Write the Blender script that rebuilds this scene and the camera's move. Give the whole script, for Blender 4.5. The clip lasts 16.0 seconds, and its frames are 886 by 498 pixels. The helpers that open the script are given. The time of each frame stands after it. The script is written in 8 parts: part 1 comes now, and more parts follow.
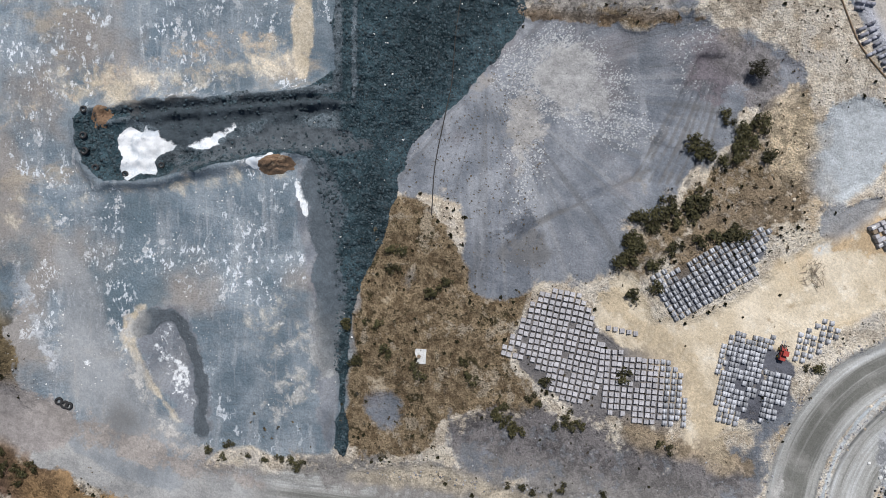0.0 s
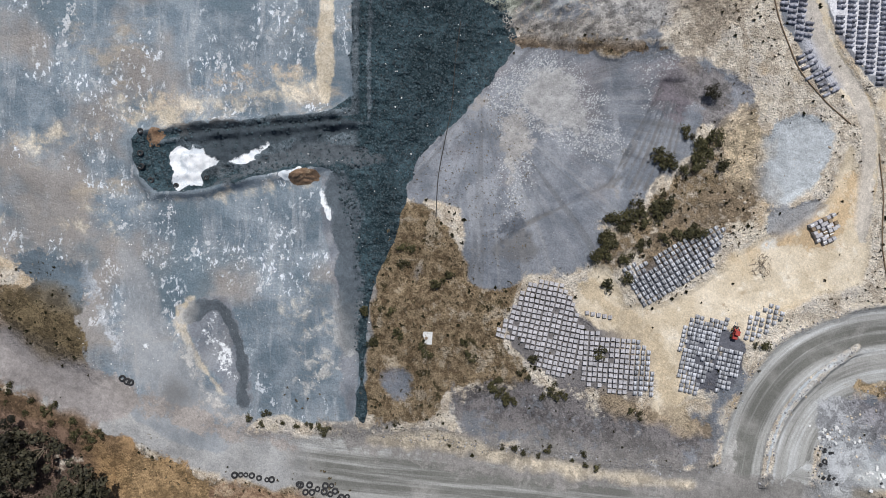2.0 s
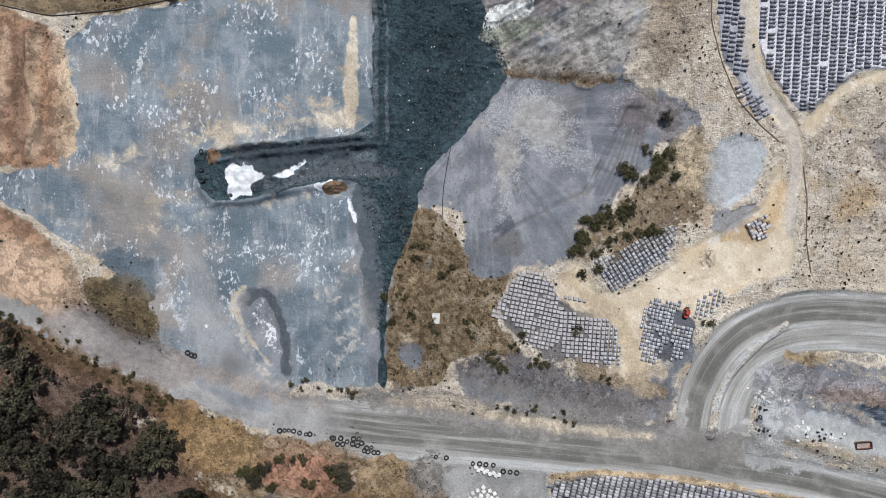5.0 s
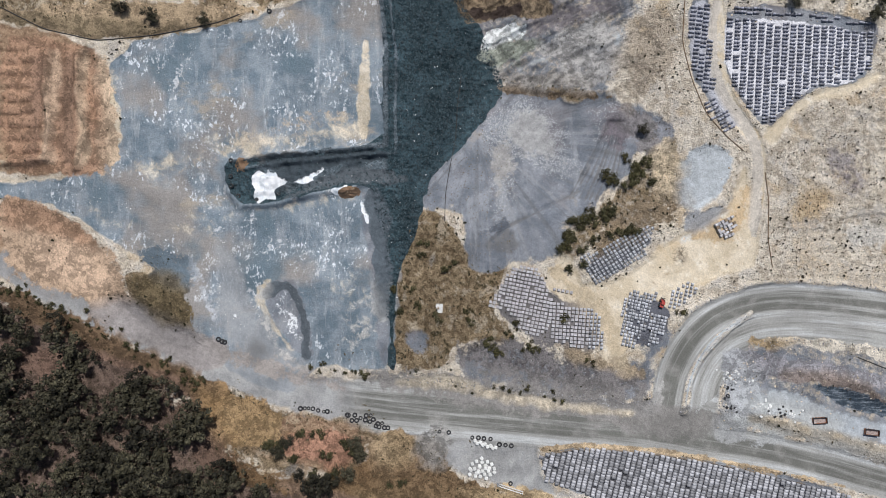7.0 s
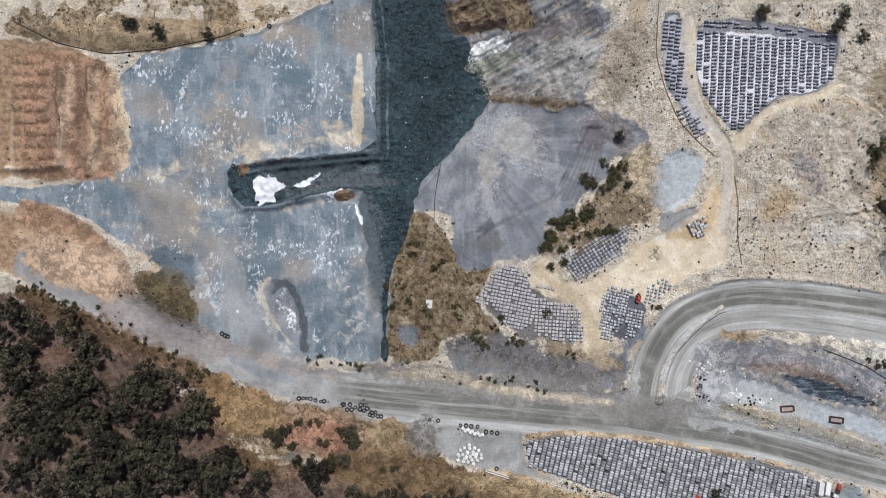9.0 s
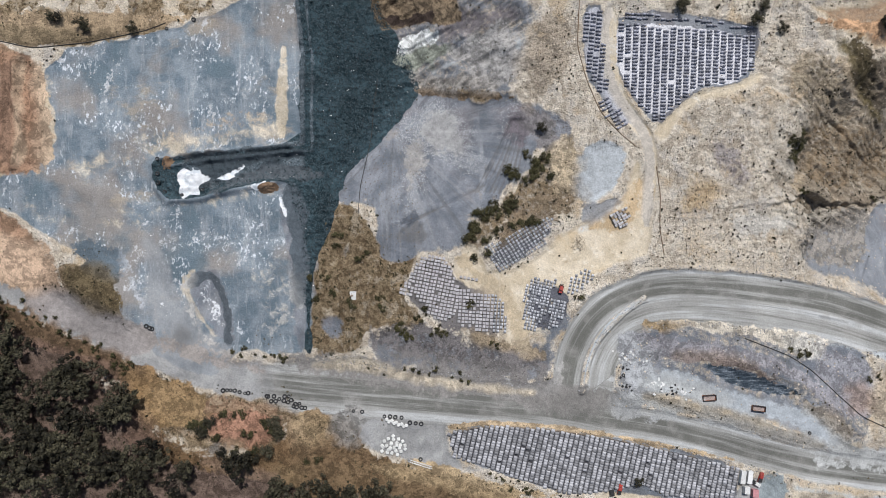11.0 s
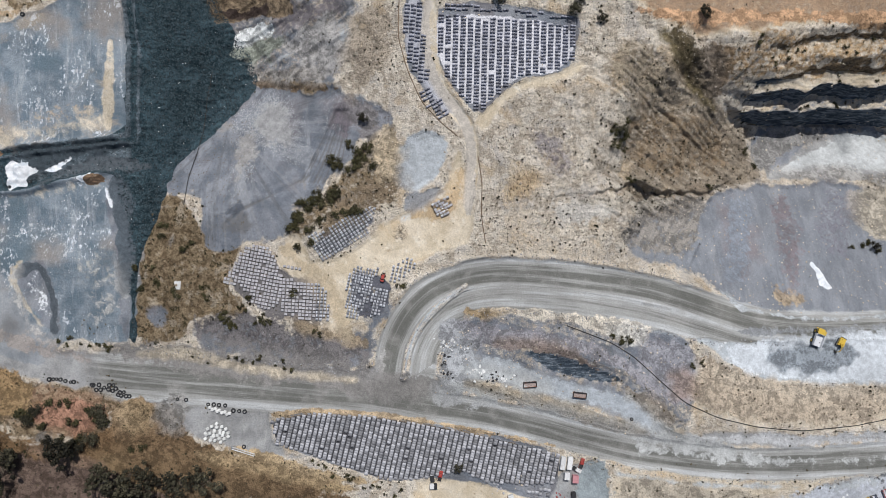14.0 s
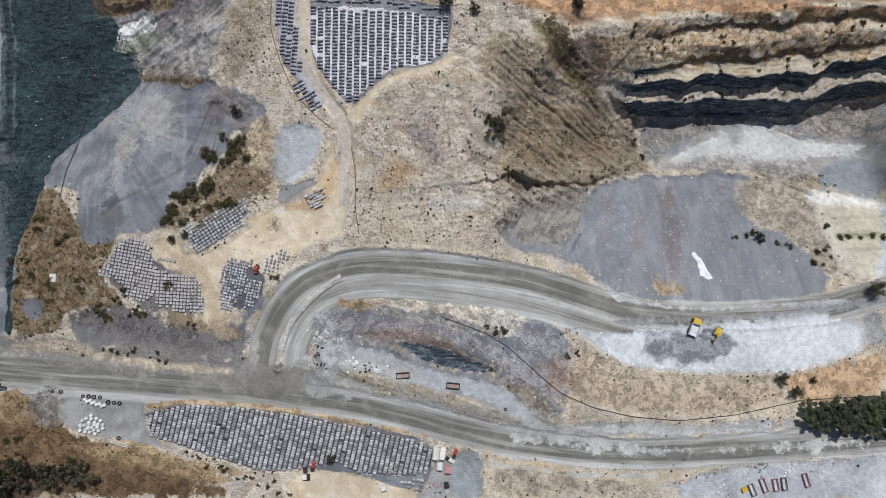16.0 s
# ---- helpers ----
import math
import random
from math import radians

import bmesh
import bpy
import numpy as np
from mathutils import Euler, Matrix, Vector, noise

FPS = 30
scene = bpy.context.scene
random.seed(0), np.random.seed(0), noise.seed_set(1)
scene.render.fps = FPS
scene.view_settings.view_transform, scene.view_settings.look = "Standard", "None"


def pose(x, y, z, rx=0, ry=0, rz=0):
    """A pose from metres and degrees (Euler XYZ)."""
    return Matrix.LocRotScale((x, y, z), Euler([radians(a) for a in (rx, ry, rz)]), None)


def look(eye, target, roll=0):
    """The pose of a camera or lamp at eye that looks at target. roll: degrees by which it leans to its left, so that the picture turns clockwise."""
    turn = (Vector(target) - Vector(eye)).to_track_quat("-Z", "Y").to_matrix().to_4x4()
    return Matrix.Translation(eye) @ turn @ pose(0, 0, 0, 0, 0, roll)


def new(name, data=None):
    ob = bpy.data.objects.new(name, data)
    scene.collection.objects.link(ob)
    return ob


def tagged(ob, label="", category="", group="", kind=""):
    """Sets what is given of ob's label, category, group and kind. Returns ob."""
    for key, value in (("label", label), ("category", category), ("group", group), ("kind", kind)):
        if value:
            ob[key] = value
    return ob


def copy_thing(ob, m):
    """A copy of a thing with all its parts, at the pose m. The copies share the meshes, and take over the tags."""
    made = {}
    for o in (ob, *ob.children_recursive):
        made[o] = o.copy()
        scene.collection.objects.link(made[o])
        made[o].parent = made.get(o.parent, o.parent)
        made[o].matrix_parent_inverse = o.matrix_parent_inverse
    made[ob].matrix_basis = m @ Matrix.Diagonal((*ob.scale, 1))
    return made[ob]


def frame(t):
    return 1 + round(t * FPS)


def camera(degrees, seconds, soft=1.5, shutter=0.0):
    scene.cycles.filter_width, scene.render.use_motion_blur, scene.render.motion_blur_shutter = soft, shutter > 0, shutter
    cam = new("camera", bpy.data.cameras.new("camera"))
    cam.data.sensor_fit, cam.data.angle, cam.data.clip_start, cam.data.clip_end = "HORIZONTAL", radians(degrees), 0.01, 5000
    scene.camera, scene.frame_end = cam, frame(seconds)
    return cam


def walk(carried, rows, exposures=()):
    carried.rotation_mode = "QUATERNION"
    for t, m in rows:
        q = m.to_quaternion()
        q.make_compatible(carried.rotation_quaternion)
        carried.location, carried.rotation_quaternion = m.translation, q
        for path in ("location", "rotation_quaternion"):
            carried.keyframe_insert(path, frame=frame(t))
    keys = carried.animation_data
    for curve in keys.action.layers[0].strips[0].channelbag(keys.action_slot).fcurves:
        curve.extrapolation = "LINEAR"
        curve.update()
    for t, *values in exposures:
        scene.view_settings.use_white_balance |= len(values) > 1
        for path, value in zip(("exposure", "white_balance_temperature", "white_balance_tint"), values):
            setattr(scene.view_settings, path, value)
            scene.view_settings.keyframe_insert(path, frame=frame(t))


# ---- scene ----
cam = camera(70.0, 16.0, 0.6)
PATH = [
    (0, pose(-0.00, -0.00, 179.00, 1.189, -2.436, -0.001)),
    (0.5, pose(-0.20, -0.12, 186.96, 1.141, -2.363, -0.119)),
    (1, pose(-0.61, -0.25, 194.86, 1.088, -2.290, -0.243)),
    (1.5, pose(-1.01, -0.42, 202.82, 1.019, -2.220, -0.361)),
    (2, pose(-1.34, -0.40, 210.69, 0.949, -2.163, -0.481)),
    (2.5, pose(-1.83, -0.49, 218.73, 0.881, -2.115, -0.587)),
    (3, pose(-2.32, -0.64, 226.62, 0.828, -2.076, -0.661)),
    (3.5, pose(-2.81, -0.60, 234.59, 0.814, -2.048, -0.731)),
    (4, pose(-3.29, -1.11, 242.44, 0.845, -2.038, -0.783)),
    (6.5, pose(-6.67, -5.17, 282.61, 1.300, -2.040, -0.895)),
    (7, pose(-7.02, -6.18, 290.63, 1.391, -2.040, -0.922)),
    (7.5, pose(-7.23, -7.11, 298.67, 1.489, -2.015, -0.943)),
    (8, pose(-6.70, -7.93, 305.16, 1.593, -1.954, -0.971)),
    (10.5, pose(20.27, -13.38, 311.38, 2.052, -2.100, -1.311)),
    (11, pose(33.48, -15.56, 312.16, 2.060, -2.224, -1.361)),
    (11.5, pose(47.92, -17.30, 313.15, 2.076, -2.226, -1.401)),
    (12, pose(62.63, -18.83, 313.98, 2.095, -2.147, -1.432)),
    (12.5, pose(76.96, -20.05, 314.97, 2.121, -2.056, -1.441)),
    (13, pose(91.35, -21.26, 316.04, 2.141, -1.975, -1.546)),
    (13.5, pose(106.56, -22.61, 317.18, 2.155, -1.900, -1.610)),
    (14, pose(122.74, -24.01, 318.34, 2.177, -1.818, -1.688)),
    (14.5, pose(139.58, -25.49, 319.31, 2.192, -1.746, -1.780)),
    (15, pose(155.77, -27.13, 320.07, 2.190, -1.679, -1.817)),
    (15.5, pose(171.50, -28.64, 320.46, 2.174, -1.628, -1.940)),
    (16, pose(186.65, -30.23, 320.83, 2.143, -1.556, -1.970)),
]
walk(cam, PATH, ((0.0, 0.05), (8.0, 0.05), (12.0, 0.02), (16.0, -0.14)))

# ---- light and sky ----
SUN_ELEV, SUN_AZ = 60.0, 8.0   # degrees above the horizon; degrees east of +y
world = bpy.data.worlds.new("sky")
scene.world = world
world.use_nodes = True
wn = world.node_tree.nodes
sky = wn.new("ShaderNodeTexSky")
sky.sky_type = "NISHITA"
sky.sun_disc = False
sky.sun_elevation = radians(SUN_ELEV)
sky.sun_rotation = radians(SUN_AZ)
sky.air_density, sky.dust_density = 1.0, 1.5
world.node_tree.links.new(sky.outputs[0], wn["Background"].inputs[0])
wn["Background"].inputs[1].default_value = 0.052
sun_data = bpy.data.lights.new("sun", "SUN")
sun_data.energy, sun_data.angle, sun_data.color = 3.42, radians(0.53), (1.0, 0.98, 0.965)
sun = new("sun", sun_data)
sun.matrix_world = look((0, 0, 0), (-math.sin(radians(SUN_AZ)) * math.cos(radians(SUN_ELEV)),
                                    -math.cos(radians(SUN_AZ)) * math.cos(radians(SUN_ELEV)),
                                    -math.sin(radians(SUN_ELEV))))
sun.location = (0, 0, 400)

# ---- plan of the quarry: outlines in metres, x east, y north ----
PLATEAU = [(-216.2, 36.8), (-183.3, 34.1), (-155.8, 41.9), (-143.4, 50.0), (-146.1, 69.4), (-153.0, 97.3), (-94.6, 105.7), (-44.7, 121.2), (-28.0,
    138.9), (-11.5, 141.1), (-13.1, 39.8), (-18.5, -54.5), (-36.1, -55.0), (-57.7, -52.5), (-68.8, -65.9), (-93.2, -56.1), (-106.8, -41.0), (-113.5,
    -29.9), (-117.0, -13.6), (-120.2, 0.0), (-139.5, -1.0), (-151.9, 8.8), (-164.2, 15.9), (-183.4, 25.8), (-216.2, 29.7)]
RED_UPPER = [(-221.8, 109.6), (-194.3, 108.6), (-175.2, 104.8), (-158.1, 97.1), (-151.6, 72.2), (-153.1, 47.4), (-166.8, 37.1), (-221.6, 38.6)]
TAN_RIM = [(-221.6, 39.7), (-169.6, 37.2), (-154.4, 46.0), (-152.4, 72.3), (-158.1, 97.1), (-147.9, 95.0), (-143.6, 69.3), (-143.2, 49.4), (-155.9,
    38.6), (-183.3, 33.0), (-221.6, 34.2)]
RED_LOWER = [(-227.1, 26.0), (-188.8, 23.7), (-164.2, 14.5), (-154.6, 3.4), (-144.9, -5.0), (-156.0, -22.6), (-169.6, -21.0), (-194.1, -12.4),
    (-226.9, 0.5)]
MOUND = [(-143.2, -7.8), (-134.9, -6.3), (-115.0, -9.6), (-107.9, -28.7), (-110.2, -36.8), (-119.9, -35.3), (-136.2, -24.2), (-143.1, -14.6)]
TAN_CROSS = [(-95.0, 57.3), (-45.4, 63.1), (-31.7, 62.8), (-30.5, 51.8), (-56.5, 48.1), (-89.1, 43.6), (-120.0, 41.2), (-142.1, 33.4), (-155.9, 39.2),
    (-128.2, 45.5)]
TAN_MID = [(-177.9, 34.0), (-156.0, 13.0), (-128.4, 11.1), (-100.9, 6.6), (-100.3, 14.8), (-95.3, 18.8), (-73.4, 17.0), (-45.9, 21.9), (-35.0, 25.8),
    (-37.2, 29.5), (-89.5, 21.3), (-106.4, 14.9), (-142.2, 15.5)]
BEIGE_EDGE = [(-31.8, 97.3), (-29.1, 97.2), (-29.2, 51.7), (-34.6, 51.8), (-35.4, 72.5)]
DARK_TIP = [(-25.8, 139.0), (-22.2, 94.2), (-22.9, 66.5), (-22.6, 49.6), (-56.3, 46.4), (-78.1, 44.7), (-91.9, 43.7), (-96.6, 42.0), (-94.7, 29.5),
    (-89.4, 22.6), (-75.6, 23.1), (-56.4, 27.3), (-34.6, 30.9), (-28.3, 28.4), (-24.4, 6.6), (-22.4, -9.8), (-22.2, -31.5), (-22.0, -53.6), (-19.3,
    -53.6), (-18.9, -26.2), (-17.1, -12.6), (-14.2, -1.7), (-8.9, 6.4), (-6.8, 16.1), (-4.4, 26.0), (0.8, 37.5), (9.6, 46.4), (22.4, 59.2), (31.4,
    73.0), (35.9, 81.8), (31.4, 99.4), (20.7, 114.8), (7.0, 144.6)]
CHANNEL = [(-81.1, 43.0), (-53.7, 44.4), (-31.9, 46.1), (-21.2, 42.3), (-21.3, 31.1), (-34.9, 34.7), (-56.7, 30.3), (-73.3, 26.0), (-79.3, 26.1),
    (-83.4, 34.9)]
LIME_A = [(-83.8, 31.2), (-83.0, 35.8), (-78.9, 38.2), (-73.9, 38.6), (-69.6, 38.2), (-68.3, 34.2), (-69.5, 30.7), (-73.2, 28.3), (-74.6, 24.1),
    (-80.1, 23.1), (-80.2, 26.1), (-83.1, 27.3)]
LIME_B = [(-64.7, 31.7), (-62.1, 35.8), (-55.9, 37.9), (-52.3, 39.3), (-49.4, 38.1), (-53.9, 35.4), (-55.5, 31.9), (-59.8, 30.7)]
LIME_C = [(-48.2, 27.9), (-44.8, 29.7), (-39.1, 30.4), (-40.9, 27.6), (-44.7, 25.8)]
LIME_D = [(-34.4, 22.9), (-32.0, 22.5), (-30.2, 16.6), (-31.0, 12.4), (-32.8, 18.1)]
BROWN_PILE = [(-43.8, 28.4), (-34.6, 30.9), (-34.1, 27.1), (-42.6, 25.1)]
GRASS_MID = [(-12.0, 15.3), (-2.3, 19.7), (7.2, 15.7), (14.1, -5.0), (36.7, -6.7), (26.4, -20.2), (24.1, -26.9), (34.7, -38.0), (36.0, -43.4), (8.0,
    -43.4), (6.2, -53.6), (-22.5, -53.6), (-22.1, -26.1), (-19.2, -9.9)]
SLATE_BAND = [(8.0, -44.2), (34.7, -41.2), (46.8, -46.8), (77.7, -56.2), (88.5, -55.0), (102.5, -33.6), (107.9, -33.7), (96.1, -65.8), (89.4, -71.7),
    (61.2, -68.7), (23.4, -62.6), (8.8, -56.4)]
FAN = [(25.5, 82.3), (45.8, 79.3), (66.3, 71.6), (81.3, 68.5), (100.3, 64.8), (107.4, 54.6), (104.7, 44.7), (91.7, 41.4), (87.7, 30.6), (74.1, 18.1),
    (58.9, 10.1), (56.7, -1.6), (43.6, -6.0), (21.7, -9.2), (15.2, -3.6), (13.3, 10.9), (8.6, 16.6), (-3.7, 19.7), (-9.1, 27.3), (-6.2, 37.2), (12.8,
    58.5)]
GULLY_NORTH = [(11.4, 145.2), (94.7, 135.2), (94.0, 102.4), (86.3, 81.5), (81.2, 69.8), (66.3, 73.2), (45.9, 81.4), (28.7, 82.7), (24.2, 98.1), (10.8,
    111.8)]
TREE_STRIP = [(100.3, 62.9), (112.2, 53.1), (113.5, 39.6), (106.7, 28.9), (107.9, 15.3), (95.6, 10.0), (73.6, 2.2), (65.2, -7.2), (55.8, -4.3), (58.9,
    10.7), (74.1, 19.2), (88.2, 31.3), (91.7, 40.6), (104.1, 45.2)]
PAD = [(116.9, 45.6), (134.8, 47.2), (137.6, 33.6), (133.8, 22.6), (117.2, 14.7), (109.5, 20.6), (115.1, 34.5)]
PAD_SPOIL = [(110.2, 3.6), (133.8, 20.9), (137.8, 14.5), (116.3, 1.1)]
YARD = [(48.6, -13.4), (59.5, -6.7), (70.6, -18.4), (99.3, -5.3), (100.8, 1.7), (110.7, 3.6), (122.3, 12.2), (136.6, 19.6), (137.6, 31.4), (143.5,
    39.6), (146.3, 22.7), (149.7, 14.1), (148.7, -8.5), (138.5, -12.3), (121.5, -15.9), (109.9, -29.6), (98.5, -37.6), (87.0, -46.2), (80.0, -57.1),
    (74.4, -55.8), (76.5, -36.9), (59.1, -27.8)]
YARD_STRIP = [(55.8, -4.3), (62.5, -5.8), (70.4, -19.5), (82.4, -27.9), (83.5, -38.7), (75.3, -44.0), (72.8, -33.1), (51.5, -19.2), (59.6, -16.6)]
NE_ROAD = [(127.1, 112.6), (133.8, 112.4), (133.9, 84.6), (136.2, 70.6), (143.6, 58.6), (149.5, 50.6), (152.5, 39.3), (151.3, 22.5), (148.7, 9.9),
    (144.2, 10.1), (145.1, 22.7), (146.9, 39.5), (144.9, 47.4), (135.1, 56.7), (129.5, 70.9), (127.2, 84.9)]
SPUR = [(150.1, 51.7), (160.6, 61.4), (172.1, 70.6), (191.9, 74.2), (203.4, 79.6), (206.8, 77.4), (194.6, 69.1), (174.8, 66.1), (163.2, 57.2), (154.9,
    44.8)]
NCRATE_GROUND = [(134.4, 112.4), (201.3, 102.4), (205.7, 99.0), (200.5, 77.4), (191.9, 73.0), (172.1, 70.6), (160.5, 60.0), (152.4, 52.7), (143.7,
    62.0), (135.7, 73.4), (132.9, 87.4)]
NSTRIP_GROUND = [(117.0, 113.0), (127.7, 112.6), (127.3, 73.7), (134.1, 60.1), (137.2, 51.6), (130.8, 54.1), (124.3, 68.3), (119.0, 76.2), (116.2,
    90.8)]
SCRATE_GROUND = [(46.0, -92.2), (69.2, -89.6), (113.9, -95.9), (147.1, -101.7), (188.4, -113.6), (186.5, -129.5), (179.3, -138.8), (151.9, -128.5),
    (127.1, -123.9), (104.8, -125.3), (85.4, -119.8), (48.6, -106.1)]
SAPRON = [(-19.7, -80.9), (5.1, -80.4), (41.1, -83.7), (47.2, -91.7), (46.9, -106.9), (65.9, -114.4), (37.9, -112.1), (7.6, -104.1), (-3.1, -92.5)]
LOOP_GREY = [(143.2, -44.7), (171.0, -50.2), (198.8, -57.9), (226.8, -64.6), (244.5, -49.8), (258.2, -65.9), (257.6, -80.0), (254.0, -98.1), (242.6,
    -90.3), (220.5, -75.3), (198.4, -67.6), (170.6, -62.4), (148.4, -58.8), (134.3, -61.1), (131.8, -49.9)]
LOOP_TAN = [(140.5, -41.8), (157.4, -37.4), (188.0, -44.9), (227.2, -53.4), (235.7, -56.5), (228.1, -67.5), (212.7, -62.6), (171.0, -50.2), (146.0,
    -43.4)]
LOOP_MID = [(181.9, -60.0), (215.4, -64.1), (253.8, -99.4), (249.2, -106.1), (234.0, -92.7), (217.7, -78.2), (187.3, -64.4)]
LOOP_FACE = [(170.6, -63.5), (187.3, -64.7), (217.7, -77.6), (220.4, -82.2), (198.1, -78.1), (178.7, -71.7)]
LOOP_TRACK = [(132.9, -61.1), (156.6, -63.3), (175.9, -72.1), (198.0, -78.9), (220.4, -83.3), (245.0, -106.0), (236.4, -109.8), (225.3, -102.2),
    (197.6, -91.3), (170.0, -81.7), (148.0, -72.7), (142.2, -80.8), (131.1, -79.1)]
LOOP_BANK = [(141.8, -73.9), (153.6, -74.2), (175.5, -82.5), (197.5, -92.6), (233.8, -104.7), (225.2, -105.8), (191.9, -95.1), (142.3, -78.6)]
BANK_EAST = [(256.3, -77.1), (264.0, -66.2), (278.0, -78.1), (297.9, -85.1), (365.3, -89.7), (421.4, -83.9), (419.7, -111.2), (364.1, -110.3), (311.5,
    -109.3), (271.0, -104.5), (254.1, -96.7)]
TAN_EAST = [(368.2, -91.0), (383.4, -85.3), (410.5, -79.2), (431.4, -77.1), (429.8, -101.6), (382.2, -101.0), (370.7, -96.2)]
GREY_SLOPE = [(268.8, 6.7), (293.5, 18.6), (316.7, 19.9), (362.7, 22.0), (374.1, 11.4), (385.5, -11.7), (399.9, -38.2), (393.6, -49.6), (368.8,
    -53.2), (315.7, -51.3), (286.0, -47.2), (275.7, -38.3), (258.2, -26.1), (222.9, -16.5), (229.7, -2.1)]
SLOPE_TAN = [(358.2, 18.6), (378.3, 20.8), (399.8, 10.6), (407.5, -37.0), (399.2, -40.2), (391.5, -33.4), (376.5, -11.3), (365.2, 5.2)]
WHITE_PAD = [(255.7, -58.7), (284.5, -60.7), (313.7, -63.9), (372.8, -63.3), (411.6, -61.0), (415.5, -69.2), (401.3, -83.7), (365.4, -88.6), (298.0,
    -83.7), (278.0, -75.8), (266.9, -66.3)]
GREY_PATCH = [(287.1, -68.5), (301.9, -64.9), (322.3, -67.1), (343.2, -63.1), (348.7, -69.6), (333.6, -77.0), (313.1, -76.7), (289.7, -76.3)]
PIT_FLOOR = [(314.6, 26.7), (330.7, 40.4), (368.5, 52.3), (385.0, 48.5), (400.1, 41.1), (446.4, 39.3), (443.6, 14.6), (407.3, 20.5), (362.7, 22.0),
    (319.9, 19.8)]
PIT_GREY = [(310.4, 51.6), (333.9, 54.6), (355.7, 55.1), (343.8, 40.0), (314.6, 26.7)]
PIT_TEAL = [(407.3, 20.5), (444.6, 22.3), (442.0, 2.4), (421.9, 4.9)]
PALE_SLAB = [(398.6, 8.9), (421.9, 4.9), (441.8, 0.9), (434.6, -40.8), (409.2, -40.0), (404.7, -27.9)]
PALE_BED = [(398.6, 8.9), (409.3, 6.9), (427.4, 3.0), (441.4, -1.0), (441.0, -5.8), (418.5, -3.9), (400.7, -0.1)]
SAND_TOP = [(227.2, 115.8), (437.9, 109.9), (439.6, 98.2), (375.0, 97.4), (317.9, 94.7), (289.0, 92.9), (271.9, 89.6), (240.7, 98.3)]
VEHICLE_LOT = [(188.3, -118.6), (210.5, -122.9), (209.6, -147.1), (176.3, -145.5), (180.8, -134.7)]
PALE_LOT = [(113.1, -128.1), (129.9, -121.8), (163.0, -128.9), (179.3, -137.4), (176.3, -145.5), (123.8, -143.5)]
SE_LOT = [(310.1, -136.0), (354.3, -131.2), (392.6, -132.1), (416.3, -129.7), (414.5, -158.1), (303.5, -152.5)]
SE_PALE = [(404.5, -129.2), (428.2, -127.3), (426.4, -158.7), (391.1, -157.1), (406.6, -143.6)]
ROAD_SOUTH_EDGE = [(213.3, -123.1), (252.6, -131.5), (310.1, -135.5), (310.0, -138.8), (252.4, -135.7), (215.9, -128.2)]
FOREST_FLOOR = [(-227.0, -11.8), (-194.2, -17.8), (-169.8, -31.9), (-142.4, -45.9), (-123.3, -62.5), (-109.8, -78.9), (-96.3, -95.2), (-69.3, -103.6),
    (-36.9, -109.4), (-4.6, -115.2), (5.8, -139.7), (-228.3, -137.1)]
BANK_SOUTH = [(-161.4, -22.5), (-139.6, -33.7), (-117.7, -49.0), (-93.2, -60.7), (-68.8, -68.6), (-41.7, -73.0), (6.7, -85.9), (14.5, -104.9), (33.2,
    -113.3), (60.0, -124.4), (6.1, -123.5), (-36.9, -109.4), (-69.3, -103.6), (-96.3, -95.2), (-109.8, -78.9), (-123.3, -62.5), (-142.4, -45.9),
    (-169.7, -29.2)]
RED_BANK = [(-74.3, -73.9), (-47.1, -74.7), (-35.0, -81.0), (-33.9, -95.8), (-47.5, -101.6), (-69.1, -95.5), (-77.1, -84.6)]
NW_HILL = [(-227.4, 143.2), (-39.0, 139.1), (-47.5, 120.4), (-92.0, 110.0), (-128.0, 103.8), (-153.0, 98.7), (-175.1, 105.6), (-194.3, 109.2),
    (-227.3, 108.5)]
STONE_MID = [(-13.5, -81.4), (4.0, -82.6), (6.6, -93.9), (-4.3, -100.4), (-12.4, -96.1)]
HOLLOW = [(-78.6, -17.6), (-75.0, -12.8), (-69.0, -11.7), (-65.1, -12.0), (-61.0, -18.3), (-59.2, -29.3), (-56.9, -37.2), (-56.4, -49.0), (-60.6,
    -48.0), (-69.0, -40.5), (-75.4, -31.0), (-78.8, -23.1)]
HOLLOW_FLOOR = [(-75.0, -19.9), (-71.1, -15.1), (-67.2, -13.2), (-64.1, -21.4), (-61.9, -31.0), (-60.6, -40.4), (-62.3, -45.8), (-69.1, -37.4),
    (-75.1, -27.9)]
HOLLOW_TAN = [(-84.4, -15.2), (-79.6, -12.8), (-75.1, -12.0), (-78.6, -21.5), (-72.9, -34.1), (-64.1, -44.3), (-68.9, -43.6), (-78.6, -31.0), (-83.5,
    -21.6)]
SWIRL = [(-91.3, -42.1), (-85.0, -37.4), (-75.4, -38.9), (-69.0, -45.2), (-75.2, -53.1), (-86.4, -53.1)]
DUST_GREY = [(-102.3, 5.5), (-93.4, 5.5), (-86.8, -15.2), (-78.6, -31.0), (-68.9, -43.6), (-56.2, -51.4), (-76.8, -61.0), (-92.8, -50.0), (-97.7,
    -37.4), (-101.2, -15.2)]
FLANK_SHRUB = [(-48.3, -42.8), (-27.8, -42.7), (-21.4, -51.2), (-34.0, -50.6), (-46.7, -48.3)]
CLIFF_N = [(10.6, 134.5), (53.7, 131.0), (60.5, 115.0), (51.6, 112.5), (38.5, 117.2), (24.6, 114.0), (15.6, 111.2)]
